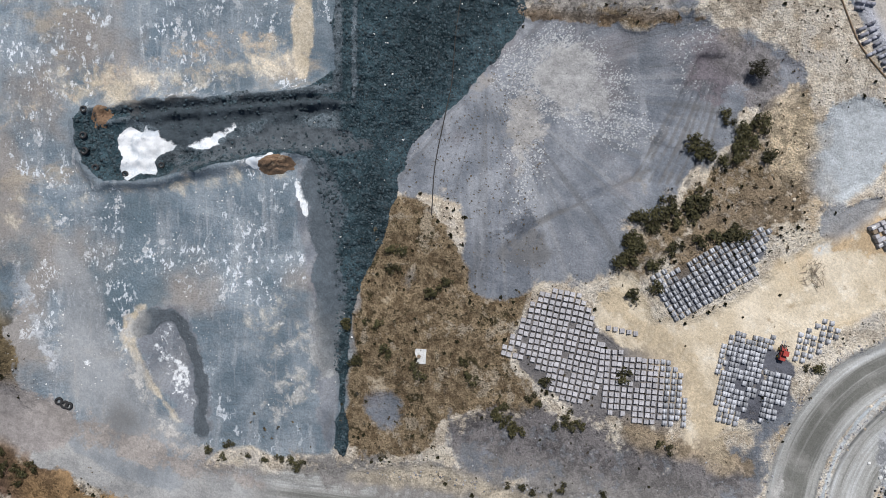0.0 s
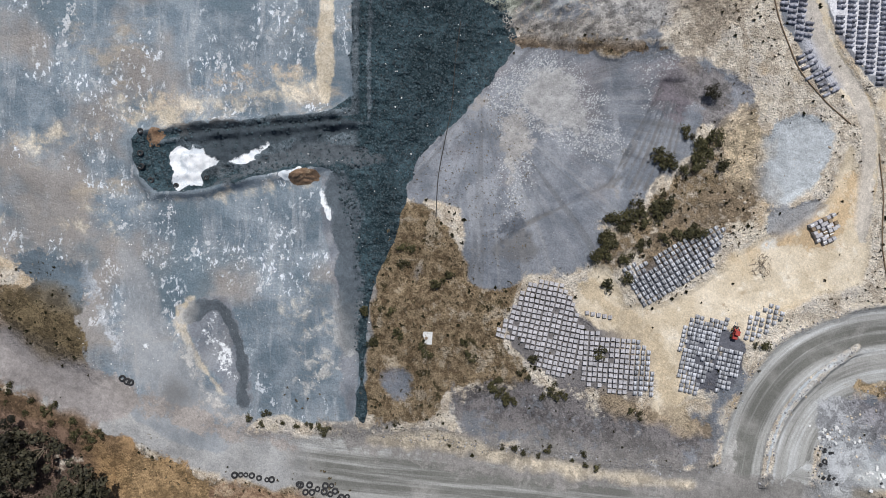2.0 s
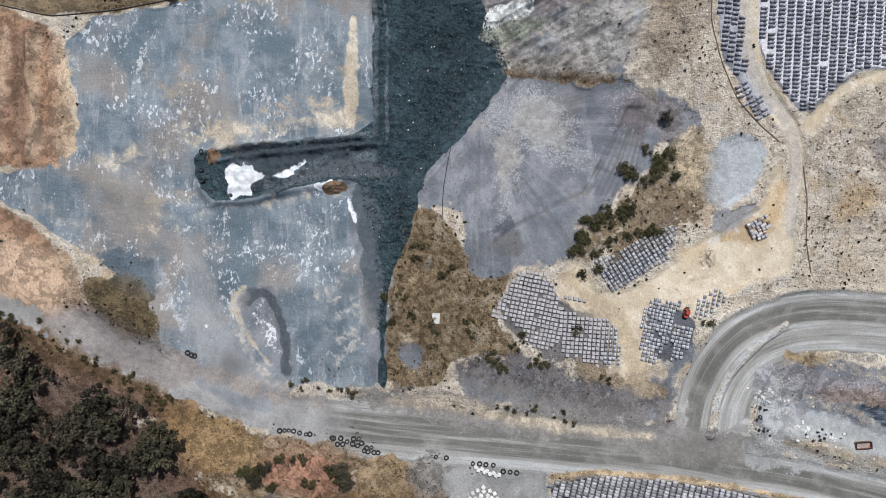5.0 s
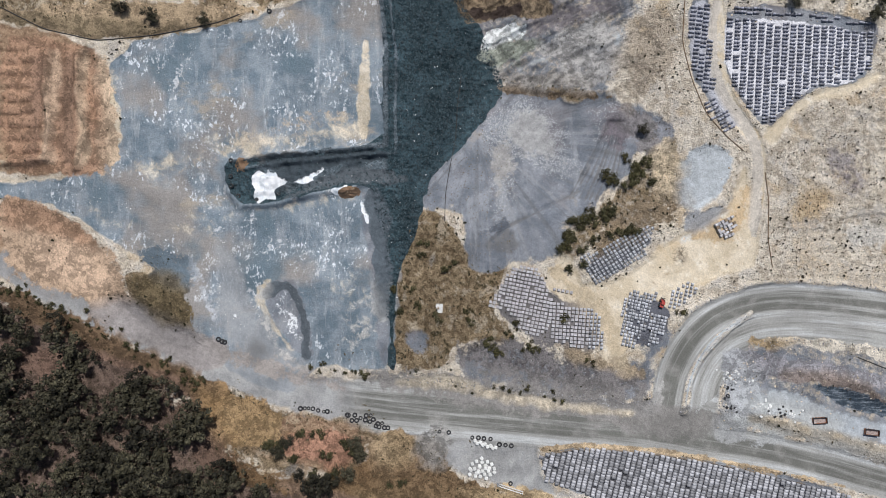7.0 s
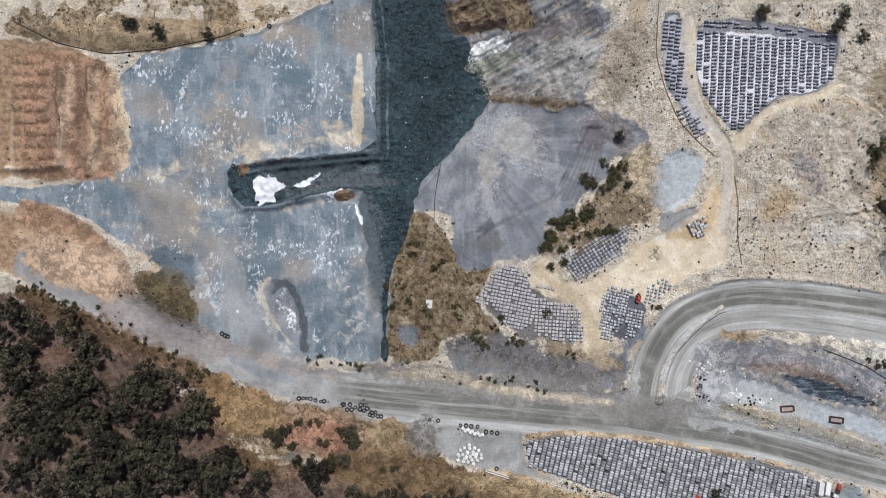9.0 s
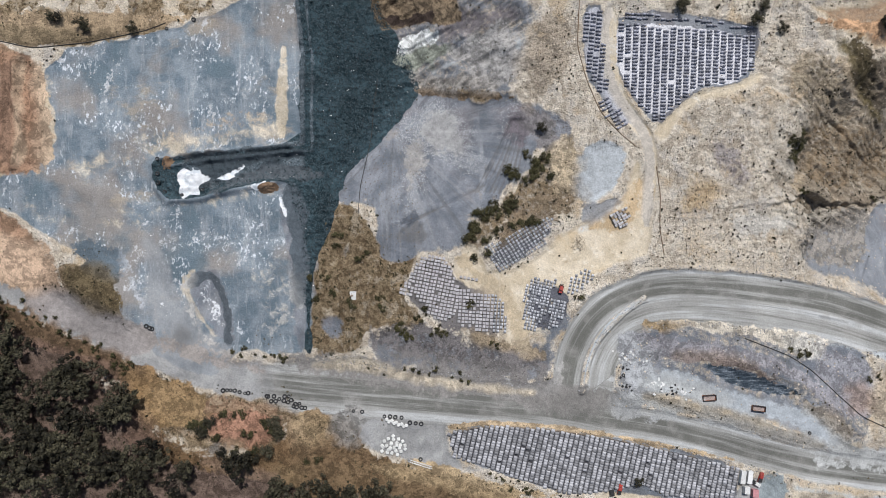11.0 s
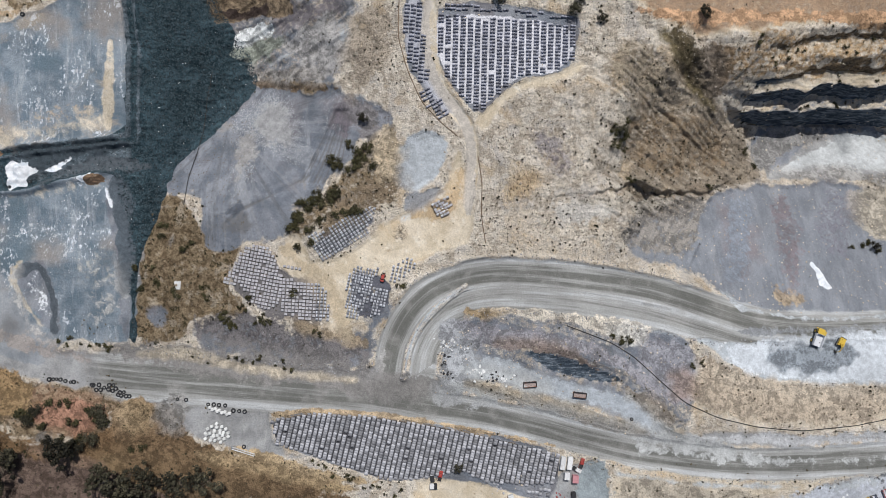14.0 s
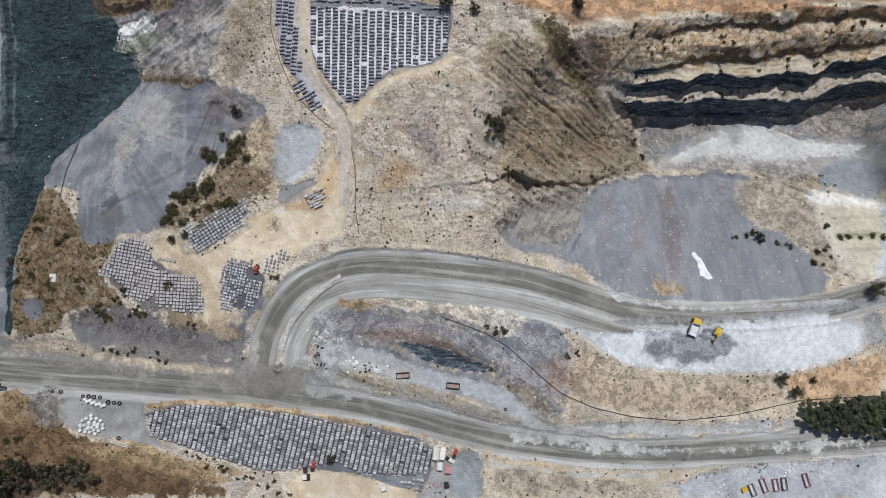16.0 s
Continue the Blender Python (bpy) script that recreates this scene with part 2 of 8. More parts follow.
CRATE_A_GROUND = [(32.5, -7.6), (47.0, -7.6), (51.7, -20.1), (74.0, -27.2), (77.3, -47.1), (54.8, -44.7), (40.4, -41.6), (35.7, -32.8), (22.1, -25.6)]
BANK_LOW = [(253.7, -105.0), (311.3, -111.3), (375.8, -112.2), (375.7, -117.1), (311.0, -117.8), (267.7, -114.2), (247.8, -109.0)]
PALE_CUT = [(327.2, -20.9), (330.2, -24.4), (337.2, -37.5), (335.0, -39.5), (331.5, -37.9), (330.3, -30.1)]
RIM_SHOULDER = [(-34.9, 27.1), (-27.3, 27.0), (-21.9, -9.8), (-21.1, -53.0), (-27.4, -53.5), (-30.1, -15.1)]
FAN_BLUE = [(13.3, 5.5), (23.0, 5.5), (33.6, 13.6), (42.2, -0.9), (26.1, -2.5), (14.9, -0.9)]
BLOTCH = [(-48.6, -2.5), (-28.0, 0.7), (-23.2, -15.2), (-21.5, -40.4), (-30.9, -46.7), (-42.0, -43.6), (-46.8, -27.8), (-56.4, -21.5)]
BLOTCH_N = [(-114.0, 107.6), (-33.8, 113.9), (-31.7, 66.9), (-100.5, 60.1), (-119.7, 82.7)]
FLECK_W = [(-111.0, 0.7), (-106.2, 0.7), (-96.4, -15.2), (-85.0, -34.2), (-89.7, -35.8), (-102.8, -21.6), (-108.9, -15.2)]
FLECK_E = [(-36.0, 22.9), (-30.4, 22.9), (-27.2, 0.7), (-23.9, -24.7), (-27.8, -27.8), (-31.1, -5.7)]
SCREE = [(23.8, 63.2), (30.6, 69.9), (40.5, 74.3), (48.7, 73.9), (56.2, 67.6), (60.1, 56.9), (65.1, 43.8), (67.6, 35.0), (58.6, 35.6), (48.1, 42.3),
    (38.4, 45.5), (33.2, 42.8), (28.5, 49.7)]
SCREE_B = [(28.9, 42.8), (37.7, 36.2), (36.7, 22.0), (32.8, 10.3), (27.1, 10.3), (27.0, 27.1)]
PURPLE_TOP = [(76.5, 68.5), (94.6, 62.9), (93.2, 50.2), (78.3, 46.1), (71.4, 51.8)]
HILL_PALE = [(184.1, 8.8), (201.2, 11.2), (224.8, 14.3), (227.3, 6.8), (214.9, -3.4), (194.9, -5.7)]
HILL_CREAM = [(155.5, -5.9), (173.0, 13.4), (189.2, -6.9), (222.8, -19.3), (256.8, -34.7), (239.4, -34.1), (199.8, -27.1), (160.7, -21.5)]
HILL_OCHRE = [(170.7, 30.3), (184.6, 24.3), (178.6, 13.2), (164.3, 5.1), (161.8, 16.5)]
HILL_PLUM = [(174.2, 49.9), (199.3, 40.8), (201.5, 21.0), (181.8, 24.4)]
HILL_OLIVE = [(243.5, 98.3), (256.3, 87.4), (275.3, 66.0), (283.5, 56.3), (266.1, 66.0), (249.3, 79.8)]
SLOPE_PLUM = [(279.1, 10.5), (299.6, 13.7), (307.1, -15.3), (297.0, -39.1), (276.6, -32.5)]
GM_GREY_A = [(-16.4, -35.9), (-9.8, -35.1), (-2.9, -37.6), (-3.2, -45.0), (-8.2, -46.7), (-14.8, -44.2)]
GM_GREY_B = [(7.6, -39.3), (12.5, -40.2), (14.2, -49.3), (13.3, -53.4), (6.7, -52.6)]
GM_PALE_A = [(-11.8, -11.2), (-6.5, -6.2), (-3.8, -7.0), (-8.1, -12.8)]
GM_PALE_B = [(-14.7, -30.6), (-8.1, -32.6), (-7.3, -37.6), (-13.1, -35.9)]
RED_WEST = [(-204.8, 97.2), (-184.6, 97.7), (-186.5, 68.3), (-179.8, 61.6), (-179.9, 43.8), (-205.0, 44.2)]
GULLY_PLUM = [(50.0, 123.3), (85.7, 118.3), (87.8, 106.8), (75.5, 104.1), (55.6, 99.8), (44.7, 109.3)]
GULLY_GREEN = [(24.7, 109.2), (43.4, 113.7), (46.4, 105.7), (36.9, 101.6), (24.8, 99.2)]
GULLY_SCRUB = [(35.3, 87.4), (54.9, 82.2), (79.2, 73.9), (79.9, 68.7), (64.7, 69.3), (44.6, 77.9), (36.5, 80.1)]
GULLY_PALE_A = [(73.9, 96.2), (88.6, 104.2), (90.0, 93.5), (82.2, 89.3), (75.1, 91.4)]
GULLY_PALE_B = [(75.1, 81.4), (83.4, 87.3), (88.1, 88.3), (87.9, 84.4), (84.3, 80.1)]
GULLY_PALE_C = [(39.4, 90.4), (50.2, 96.3), (65.7, 92.3), (68.5, 89.4), (50.0, 89.0)]
LOOP_ALL = [(136.2, -45.9), (157.3, -41.0), (187.9, -47.7), (227.1, -56.2), (255.6, -60.2), (260.6, -77.3), (256.8, -99.6), (249.3, -107.6), (225.3,
    -102.2), (197.6, -91.3), (170.0, -81.7), (142.3, -78.0), (131.1, -77.7), (131.6, -58.3)]
SE_BAND = [(213.4, -119.8), (252.9, -125.1), (310.5, -128.2), (392.7, -128.7), (392.5, -133.0), (339.5, -133.3), (303.9, -144.1), (212.4, -147.2)]
PIT_APRON = [(309.5, 54.2), (352.3, 55.2), (401.4, 52.5), (426.3, 60.2), (466.3, 64.0), (446.7, 34.8), (399.9, 40.0), (368.6, 51.3), (326.7, 37.0),
    (311.3, 26.7)]
RIM_W = [(-28, 138, 1.0), (-23, 94, 0.0), (-23, 67, 0.0), (-23, 52, 0.0), (-23, 31, -0.5), (-22, 1, -1.0), (-22, -26, -1.0), (-21, -53, -1.0)]
VALLEY = [(12, 148, -20.0), (26, 119, -22.0), (35, 97, -26.0), (33, 79, -27.0), (22, 60, -20.0), (10, 47, -13.0), (0, 36, -9.0), (-6, 20, -5.0), (-14,
    -2, -3.0), (-18, -21, -2.0), (-20, -53, -1.0)]
RIM_E = [(95, 135, 7.0), (91, 103, 5.0), (90, 81, 5.0), (86, 66, 4.0), (80, 51, 3.0), (72, 33, 1.0), (64, 24, 0.0), (44, 12, 0.0), (25, 8, 1.0), (6,
    12, 0.0), (-5, 12, -1.0), (-16, -21, -1.0), (-20, -53, -1.0)]
ROAD_S = [(-194.0, -4.2), (-158.8, -23.9), (-128.6, -38.0), (-95.9, -53.4), (-57.9, -66.0), (-20.1, -70.5), (20.4, -75.5), (60.9, -80.2), (101.2,
    -84.8), (141.5, -92.2), (182.4, -102.1), (215.2, -111.2)]
ROAD_S2 = [(58.1, -80.9), (108.5, -87.2), (141.8, -92.4), (169.5, -98.4), (197.1, -107.1), (224.9, -114.8), (253.1, -120.7), (281.7, -124.2), (310.6,
    -125.4), (339.9, -125.1), (369.3, -124.2), (428.5, -123.1)]
LOOP_OUT = [(103.5, -87.8), (103.9, -71.2), (108.8, -52.5), (121.0, -36.1), (138.1, -27.2), (157.8, -24.5), (185.8, -26.6), (213.9, -30.9), (242.2,
    -37.0), (270.8, -47.2), (293.7, -54.9), (329.0, -58.0), (373.6, -57.6), (397.1, -55.5), (412.2, -51.1), (433.4, -46.6)]
LOOP_IN = [(120.2, -88.4), (120.7, -69.0), (127.6, -51.2), (140.5, -39.6), (157.5, -35.4), (185.4, -38.4), (213.4, -43.3), (241.7, -49.7), (267.3,
    -56.4), (285.0, -57.0), (305.0, -58.0)]
MEDIAN = [(111.8, -75.5), (114.3, -60.4), (120.8, -49.5), (132.2, -38.7), (143.7, -30.7)]
PIT_S = [(157, 48, 7.0), (196, 13, 6.0), (225, 13, 0.0), (229, -19, 0.0), (258, -29, -2.0), (275, -44, -3.0), (316, -53, -3.0), (375, -55, -2.0),
    (403, -43, -3.0), (437, -38, -4.0)]
PIT_TOE = [(204, 21, 6.0), (225, 13, -5.0), (244, 15, -14.0), (277, 14, -22.0), (302, 24, -30.0), (324, 39, -36.0), (366, 49, -40.0), (379, 51,
    -40.0)]
PIT_N = [(221, 115, 13.0), (260, 98, 12.0), (288, 92, 12.0), (317, 94, 12.0), (375, 98, 12.0), (445, 99, 12.0)]
WALL_TOE = [(239, 98, 11.0), (267, 88, 8.0), (281, 66, -8.0), (295, 56, -25.0), (315, 54, -36.0), (353, 54, -40.0), (402, 52, -39.0), (414, 59,
    -36.0), (482, 66, -36.0)]
PIPE_A = [(115.2, 117.4), (113.7, 93.4), (117.7, 77.3), (124.4, 61.0), (134.0, 50.1), (142.1, 43.2)]
PIPE_B = [(151.7, 33.5), (153.5, 19.9), (152.5, 3.6), (154.2, -10.1)]
PIPE_LOOP = [(193.3, -52.1), (215.6, -61.4), (226.6, -68.8), (240.3, -82.0), (251.4, -92.4), (268.3, -100.8), (288.2, -106.2), (311.5, -109.3),
    (340.7, -107.8), (376.7, -101.7), (420.4, -101.2)]
BERM_CH = [(-95.6, 40.4), (-95.3, 29.5), (-89.4, 22.1), (-74.2, 22.5), (-56.4, 26.5), (-33.3, 30.6)]
BERM_N = [(-24.7, 130.2), (-21.4, 94.1), (-22.0, 72.0), (-22.1, 49.0), (-45.4, 47.0), (-72.7, 45.4), (-93.3, 42.6)]
TRACK_A = [(81.5, 58.5), (76.8, 49.6), (69.2, 35.0), (62.5, 23.5)]
TRACK_E = [(87.7, 57.8), (86.2, 44.2), (83.4, 31.3), (79.6, 21.6)]
TRACK_F = [(67.2, 26.7), (51.1, 18.6), (32.8, 10.3), (26.3, 3.9)]
HOSE = [(14.4, 85.7), (12.1, 70.6), (10.9, 54.3), (7.3, 37.9), (5.2, 27.1), (4.4, 13.5)]
DRAIN_W = [(-202.9, 117.9), (-180.7, 106.2), (-156.0, 100.4), (-128.1, 102.5), (-100.3, 107.4), (-89.2, 111.3)]
CLIFF_S = [(178.6, 11.8), (201.3, 13.4), (218.8, 14.9), (233.1, 19.3), (249.8, 15.6), (275.3, 15.6), (297.6, 23.6)]
RED_RIDGE_A = [(-176.9, 98.9), (-177.8, 95.7), (-179.0, 78.0), (-176.6, 61.6), (-178.6, 45.3), (-188.9, 43.4), (-205.0, 44.2)]
RED_RIDGE_B = [(-159.8, 97.5), (-164.0, 93.4), (-164.0, 74.7), (-159.6, 58.3), (-165.2, 40.9)]

# ---- arithmetic on outlines ----
RNG = np.random.RandomState(7)


def value_noise(x, y, size, seed):
    """Smooth noise in 0..1 with features of the given size."""
    r = np.random.RandomState(seed)
    lat = r.rand(256, 256)
    u, v = x / size + 37.3, y / size + 91.7
    i, j = np.floor(u).astype(int), np.floor(v).astype(int)
    fu, fv = u - i, v - j
    fu, fv = fu * fu * (3 - 2 * fu), fv * fv * (3 - 2 * fv)
    a, b = lat[i % 256, j % 256], lat[(i + 1) % 256, j % 256]
    c, d = lat[i % 256, (j + 1) % 256], lat[(i + 1) % 256, (j + 1) % 256]
    return (a * (1 - fu) + b * fu) * (1 - fv) + (c * (1 - fu) + d * fu) * fv


def fbm(x, y, size, seed, octaves=4):
    out, amp, total = 0.0, 1.0, 0.0
    for k in range(octaves):
        out = out + amp * value_noise(x, y, size / 2 ** k, seed + k)
        total += amp
        amp *= 0.5
    return out / total


def to_line(x, y, line):
    """Distance to an open polyline, the height of its nearest point, the signed side and the length along it."""
    best = np.full(x.shape, 1e9)
    high, side, along = np.zeros(x.shape), np.zeros(x.shape), np.zeros(x.shape)
    run = 0.0
    for p, q in zip(line, line[1:]):
        dx, dy = q[0] - p[0], q[1] - p[1]
        n = math.hypot(dx, dy) + 1e-9
        t = np.clip(((x - p[0]) * dx + (y - p[1]) * dy) / n ** 2, 0, 1)
        d = np.hypot(x - p[0] - t * dx, y - p[1] - t * dy)
        m = d < best
        best = np.where(m, d, best)
        if len(p) > 2:
            high = np.where(m, p[2] + t * (q[2] - p[2]), high)
        side = np.where(m, ((x - p[0]) * dy - (y - p[1]) * dx) / n, side)
        along = np.where(m, run + t * n, along)
        run += n
    return best, high, side, along


def inside(x, y, poly):
    odd = np.zeros(x.shape, bool)
    for p, q in zip(poly, poly[1:] + poly[:1]):
        if p[1] != q[1]:
            cross = (p[1] > y) != (q[1] > y)
            odd ^= cross & (x < (q[0] - p[0]) * (y - p[1]) / (q[1] - p[1]) + p[0])
    return odd


def rounded(line, times=2, closed=False):
    """Corner cutting."""
    for _ in range(times):
        pairs = list(zip(line, line[1:] + line[:1])) if closed else list(zip(line, line[1:]))
        out = []
        for p, q in pairs:
            out.append(tuple(0.75 * a + 0.25 * b for a, b in zip(p, q)))
            out.append(tuple(0.25 * a + 0.75 * b for a, b in zip(p, q)))
        line = out if closed else [line[0]] + out + [line[-1]]
    return line


def area(x, y, poly, soft=3.0, rough=3.0, size=9.0, seed=1):
    """Cover of a polygon in 0..1 with a wandering edge."""
    poly = rounded(poly, 1, True)
    xs, ys = [p[0] for p in poly], [p[1] for p in poly]
    out = np.zeros(x.shape)
    pad = soft + rough + 4
    m = (x > min(xs) - pad) & (x < max(xs) + pad) & (y > min(ys) - pad) & (y < max(ys) + pad)
    if m.any():
        px, py = x[m], y[m]
        d = to_line(px, py, [p[:2] for p in poly] + [poly[0][:2]])[0]
        d = np.where(inside(px, py, poly), -d, d)
        d = d + (fbm(px, py, size, seed, 3) - 0.5) * 2 * rough
        out[m] = np.clip(0.5 - d / (2 * soft), 0, 1)
    return out


def ridged(x, y, size, seed, octaves=3):
    out, amp, total = 0.0, 1.0, 0.0
    for k in range(octaves):
        out = out + amp * (1 - np.abs(2 * value_noise(x, y, size / 2 ** k, seed + k) - 1))
        total += amp
        amp *= 0.5
    return out / total


def ribbon(x, y, line, width, soft=1.5, rough=1.0, seed=5):
    d = to_line(x, y, line)[0] + (fbm(x, y, 7.0, seed, 2) - 0.5) * 2 * rough
    return np.clip(0.5 - (d - width / 2) / (2 * soft), 0, 1)


def blur(h, sigma):
    sigma = sigma * 0.8 / STEP
    r = int(sigma * 3) + 1
    k = np.exp(-0.5 * (np.arange(-r, r + 1) / sigma) ** 2)
    k /= k.sum()
    for axis in (0, 1):
        pad = [(r, r) if a == axis else (0, 0) for a in (0, 1)]
        g = np.pad(h, pad, mode="edge")
        h = sum(w * np.take(g, range(n, n + h.shape[axis]), axis) for n, w in enumerate(k))
    return h


ROAD_S, ROAD_S2, LOOP_OUT, LOOP_IN, MEDIAN = (rounded(k) for k in (ROAD_S, ROAD_S2, LOOP_OUT, LOOP_IN, MEDIAN))
LOOP_OUT, LOOP_IN = LOOP_OUT[2:], LOOP_IN[2:]
ROAD_ALL = [p for p in ROAD_S if p[0] < 105] + [p for p in ROAD_S2 if p[0] > 112]

# ---- the terrain ----
STEP = 0.6
X0, X1, Y0, Y1 = -262.0, 482.0, -196.0, 156.0
gx = np.arange(X0, X1 + 0.01, STEP)
gy = np.arange(Y0, Y1 + 0.01, STEP)
GX, GY = np.meshgrid(gx, gy, indexing="ij")


def base_level(x, y):
    z = np.interp(x, [-230, -160, -100, -20, 40, 100, 160, 220, 270, 330, 400], [-9, -7, -4, 0.5, 1, 4, 6, 5, 3, 1, 0])
    z = z + np.clip((y - 20) * 0.06, 0, 6) * np.clip((x - 60) / 50, 0, 1)
    z = z + np.clip((y - 70) / 25, 0, 1) * np.clip((x - 220) / 40, 0, 1) * np.interp(x, [220, 400], [1, 8])
    return z - np.clip((-95 - y) * 0.06, 0, 5) * np.clip((20 - x) / 40, 0, 1)


def loft(h, line_a, line_b, shape=None):
    poly = [p[:2] for p in line_a] + [p[:2] for p in reversed(line_b)]
    m = inside(GX, GY, poly)
    x, y = GX[m], GY[m]
    da, ha, _, _ = to_line(x, y, line_a)
    db, hb, _, _ = to_line(x, y, line_b)
    t = da / (da + db + 1e-6)
    s = shape(t, x, y) if shape else t
    h[m] = ha + (hb - ha) * s
    return m, t


H = base_level(GX, GY)
loft(H, RIM_W, VALLEY)
loft(H, VALLEY, RIM_E)
TOE_ALL = PIT_TOE + [(445, 45, -40)]
loft(H, PIT_S[2:], TOE_ALL)
loft(H, TOE_ALL, WALL_TOE)
loft(H, WALL_TOE, PIT_N)
H = blur(H, 4.5)


def bench_shape(t, x, y):
    """Treads and steep faces from the pit floor to the top."""
    w = t + 0.10 * (fbm(x, y * 0.5, 34, 31, 2) - 0.5) + 0.21 * (fbm(x, y, 10, 33, 5) - 0.5)
    w = w + 0.75 * np.clip((345 - x) / 55, 0, 1) ** 1.3 * t * (1 - t)
    s = np.interp(w, (0, 0.012, 0.115, 0.30, 0.365, 0.56, 0.59, 0.735, 0.872, 0.892, 1.0),
                     (0, 0.0, 0.38, 0.40, 0.62, 0.64, 0.71, 0.83, 0.84, 0.895, 1.0))
    k = np.clip((x - 284) / 22, 0, 1)
    return t * (1 - k) + s * k


WALL_H = np.copy(H)
wall_m, wall_t = loft(WALL_H, WALL_TOE, PIT_N, bench_shape)
WALL_H = np.where(wall_m, WALL_H, H)
wall_m2 = blur(wall_m.astype(float), 1.5)
H = H * (1 - wall_m2) + blur(WALL_H, 0.55) * wall_m2
WALL_T = np.ones(GX.shape)
WALL_T[wall_m] = wall_t
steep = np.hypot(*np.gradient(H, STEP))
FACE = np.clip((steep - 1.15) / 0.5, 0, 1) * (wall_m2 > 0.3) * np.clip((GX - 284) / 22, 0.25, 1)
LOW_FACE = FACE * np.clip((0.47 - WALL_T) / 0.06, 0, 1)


def berm(line, height, width):
    global H
    d = to_line(GX, GY, line)[0]
    n = 0.6 + 0.8 * fbm(GX, GY, 5, 77, 2)
    H = H + height * n * np.exp(-(d / width) ** 2)


berm(BERM_N, 2.0, 1.6)
berm([(x + 4.5, y - 3.5) for x, y in BERM_N], 1.6, 1.3)
berm(BERM_CH, 2.2, 1.8)
berm(MEDIAN, 0.8, 1.5)
berm([(x - 9, y + 5) for x, y in [p for p in LOOP_OUT if p[1] > -76 and p[0] < 138]], 0.9, 1.3)
berm([(x, y + 8.5) for x, y in [p for p in LOOP_OUT if 138 < p[0] < 295]], 0.9, 1.3)

FURROWS = [[(a[0] + (e[0] - a[0]) * f, a[1] + (e[1] - a[1]) * f) for a, e in zip(TRACK_A, TRACK_E)] for f in (0, 0.09, 0.25, 0.41, 0.52, 0.68, 0.84, 1.0)]
for track in FURROWS:
    berm(track, -0.9, 0.7)
berm(TRACK_F, -0.8, 1.2)
berm(RED_RIDGE_A, 3.0, 2.0)
berm(RED_RIDGE_B, 3.0, 2.0)
berm(DRAIN_W, -0.5, 1.2)

# Cover of each kind of ground, 0..1.
A = lambda poly, soft=3.0, rough=3.0, size=9.0, seed=1: area(GX, GY, poly, soft, rough, size, seed)
many = lambda *covers: np.clip(np.max(covers, axis=0), 0, 1)
n_big, n_mid, n_fine = fbm(GX, GY, 45, 3), fbm(GX, GY, 14, 4), fbm(GX, GY, 4.5, 5)
c_plateau = A(PLATEAU, 2, 3)
c_dark = A(DARK_TIP, 1.2, 1.6, 6)
c_fan = many(A(FAN, 2.5, 5, 10), 0.8 * A(SLATE_BAND, 3.5, 5), 0.85 * A(LOOP_GREY, 2.5, 3), A(GREY_SLOPE, 3, 3), 0.55 * A(SLOPE_TAN, 4, 4), 0.45 * (WALL_T < 0.3) * wall_m2 * np.clip((GX - 305) / 12, 0, 1), A(PIT_GREY, 3, 3),
             0.62 * A(GULLY_NORTH, 5, 5), 0.8 * A(RIM_SHOULDER, 2, 2), 0.7 * A(STONE_MID, 2, 2), 0.9 * A(SCRATE_GROUND, 1.2, 1), 0.9 * A(NCRATE_GROUND, 1.2, 1), 0.9 * A(NSTRIP_GROUND, 1.2, 1), 0.58 * A(LOOP_ALL, 3, 3), 0.8 * A(PIT_TEAL, 3, 2))
c_tan = many(A(YARD, 1.8, 1.8), 0.95 * A(NE_ROAD, 0.9, 0.6), A(YARD_STRIP, 3, 4), A(SPUR, 2, 1.5), 0.8 * A(TAN_RIM, 4, 4), 0.7 * A(RED_UPPER, 3, 2), 0.85 * A(RED_LOWER, 3, 3), A(BEIGE_EDGE, 1, 0.8),
             0.72 * A(TAN_CROSS, 6, 7), 0.72 * A(TAN_MID, 5, 6), A(TAN_EAST, 3, 3), A(SAND_TOP, 3, 3), A(PALE_LOT, 2.5, 2),
             0.3 * A(LOOP_TAN, 2, 2.5), 0.56 * A(BANK_EAST, 3, 4), 0.6 * A(SE_BAND, 4, 4), 0.3 * A(BANK_SOUTH, 6, 7), 0.36 * A(NW_HILL, 5, 5), 0.7 * A(LOOP_BANK, 1.5, 1.5))
c_grass = many(A(GRASS_MID, 2.5, 3), A(MOUND, 2, 2.5), 0.6 * A(TREE_STRIP, 4, 4), 0.8 * A(BANK_SOUTH, 6, 7, 12, 9) * np.clip((n_mid - 0.38) * 12, 0, 1),
               0.6 * A(LOOP_MID, 3, 3), 0.8 * A(NW_HILL, 5, 6, 14, 11) * np.clip((n_mid - 0.46) * 12, 0, 1), A(BROWN_PILE, 1, 0.6, 3))
c_red = many(A(RED_UPPER, 2, 2) * (0.45 + 0.7 * ridged(GX + 3.0 * fbm(GX, GY, 16, 91, 2), GY * 0.12, 6.5, 92, 2)), 0.75 * A(RED_LOWER, 5, 5, 10, 21), 0.9 * A(RED_BANK, 3, 3), 0.3 * A(SLOPE_TAN, 4, 4), 0.62 * A(SAND_TOP, 3, 3), 0.46 * A(BANK_SOUTH, 6, 7, 12, 19))
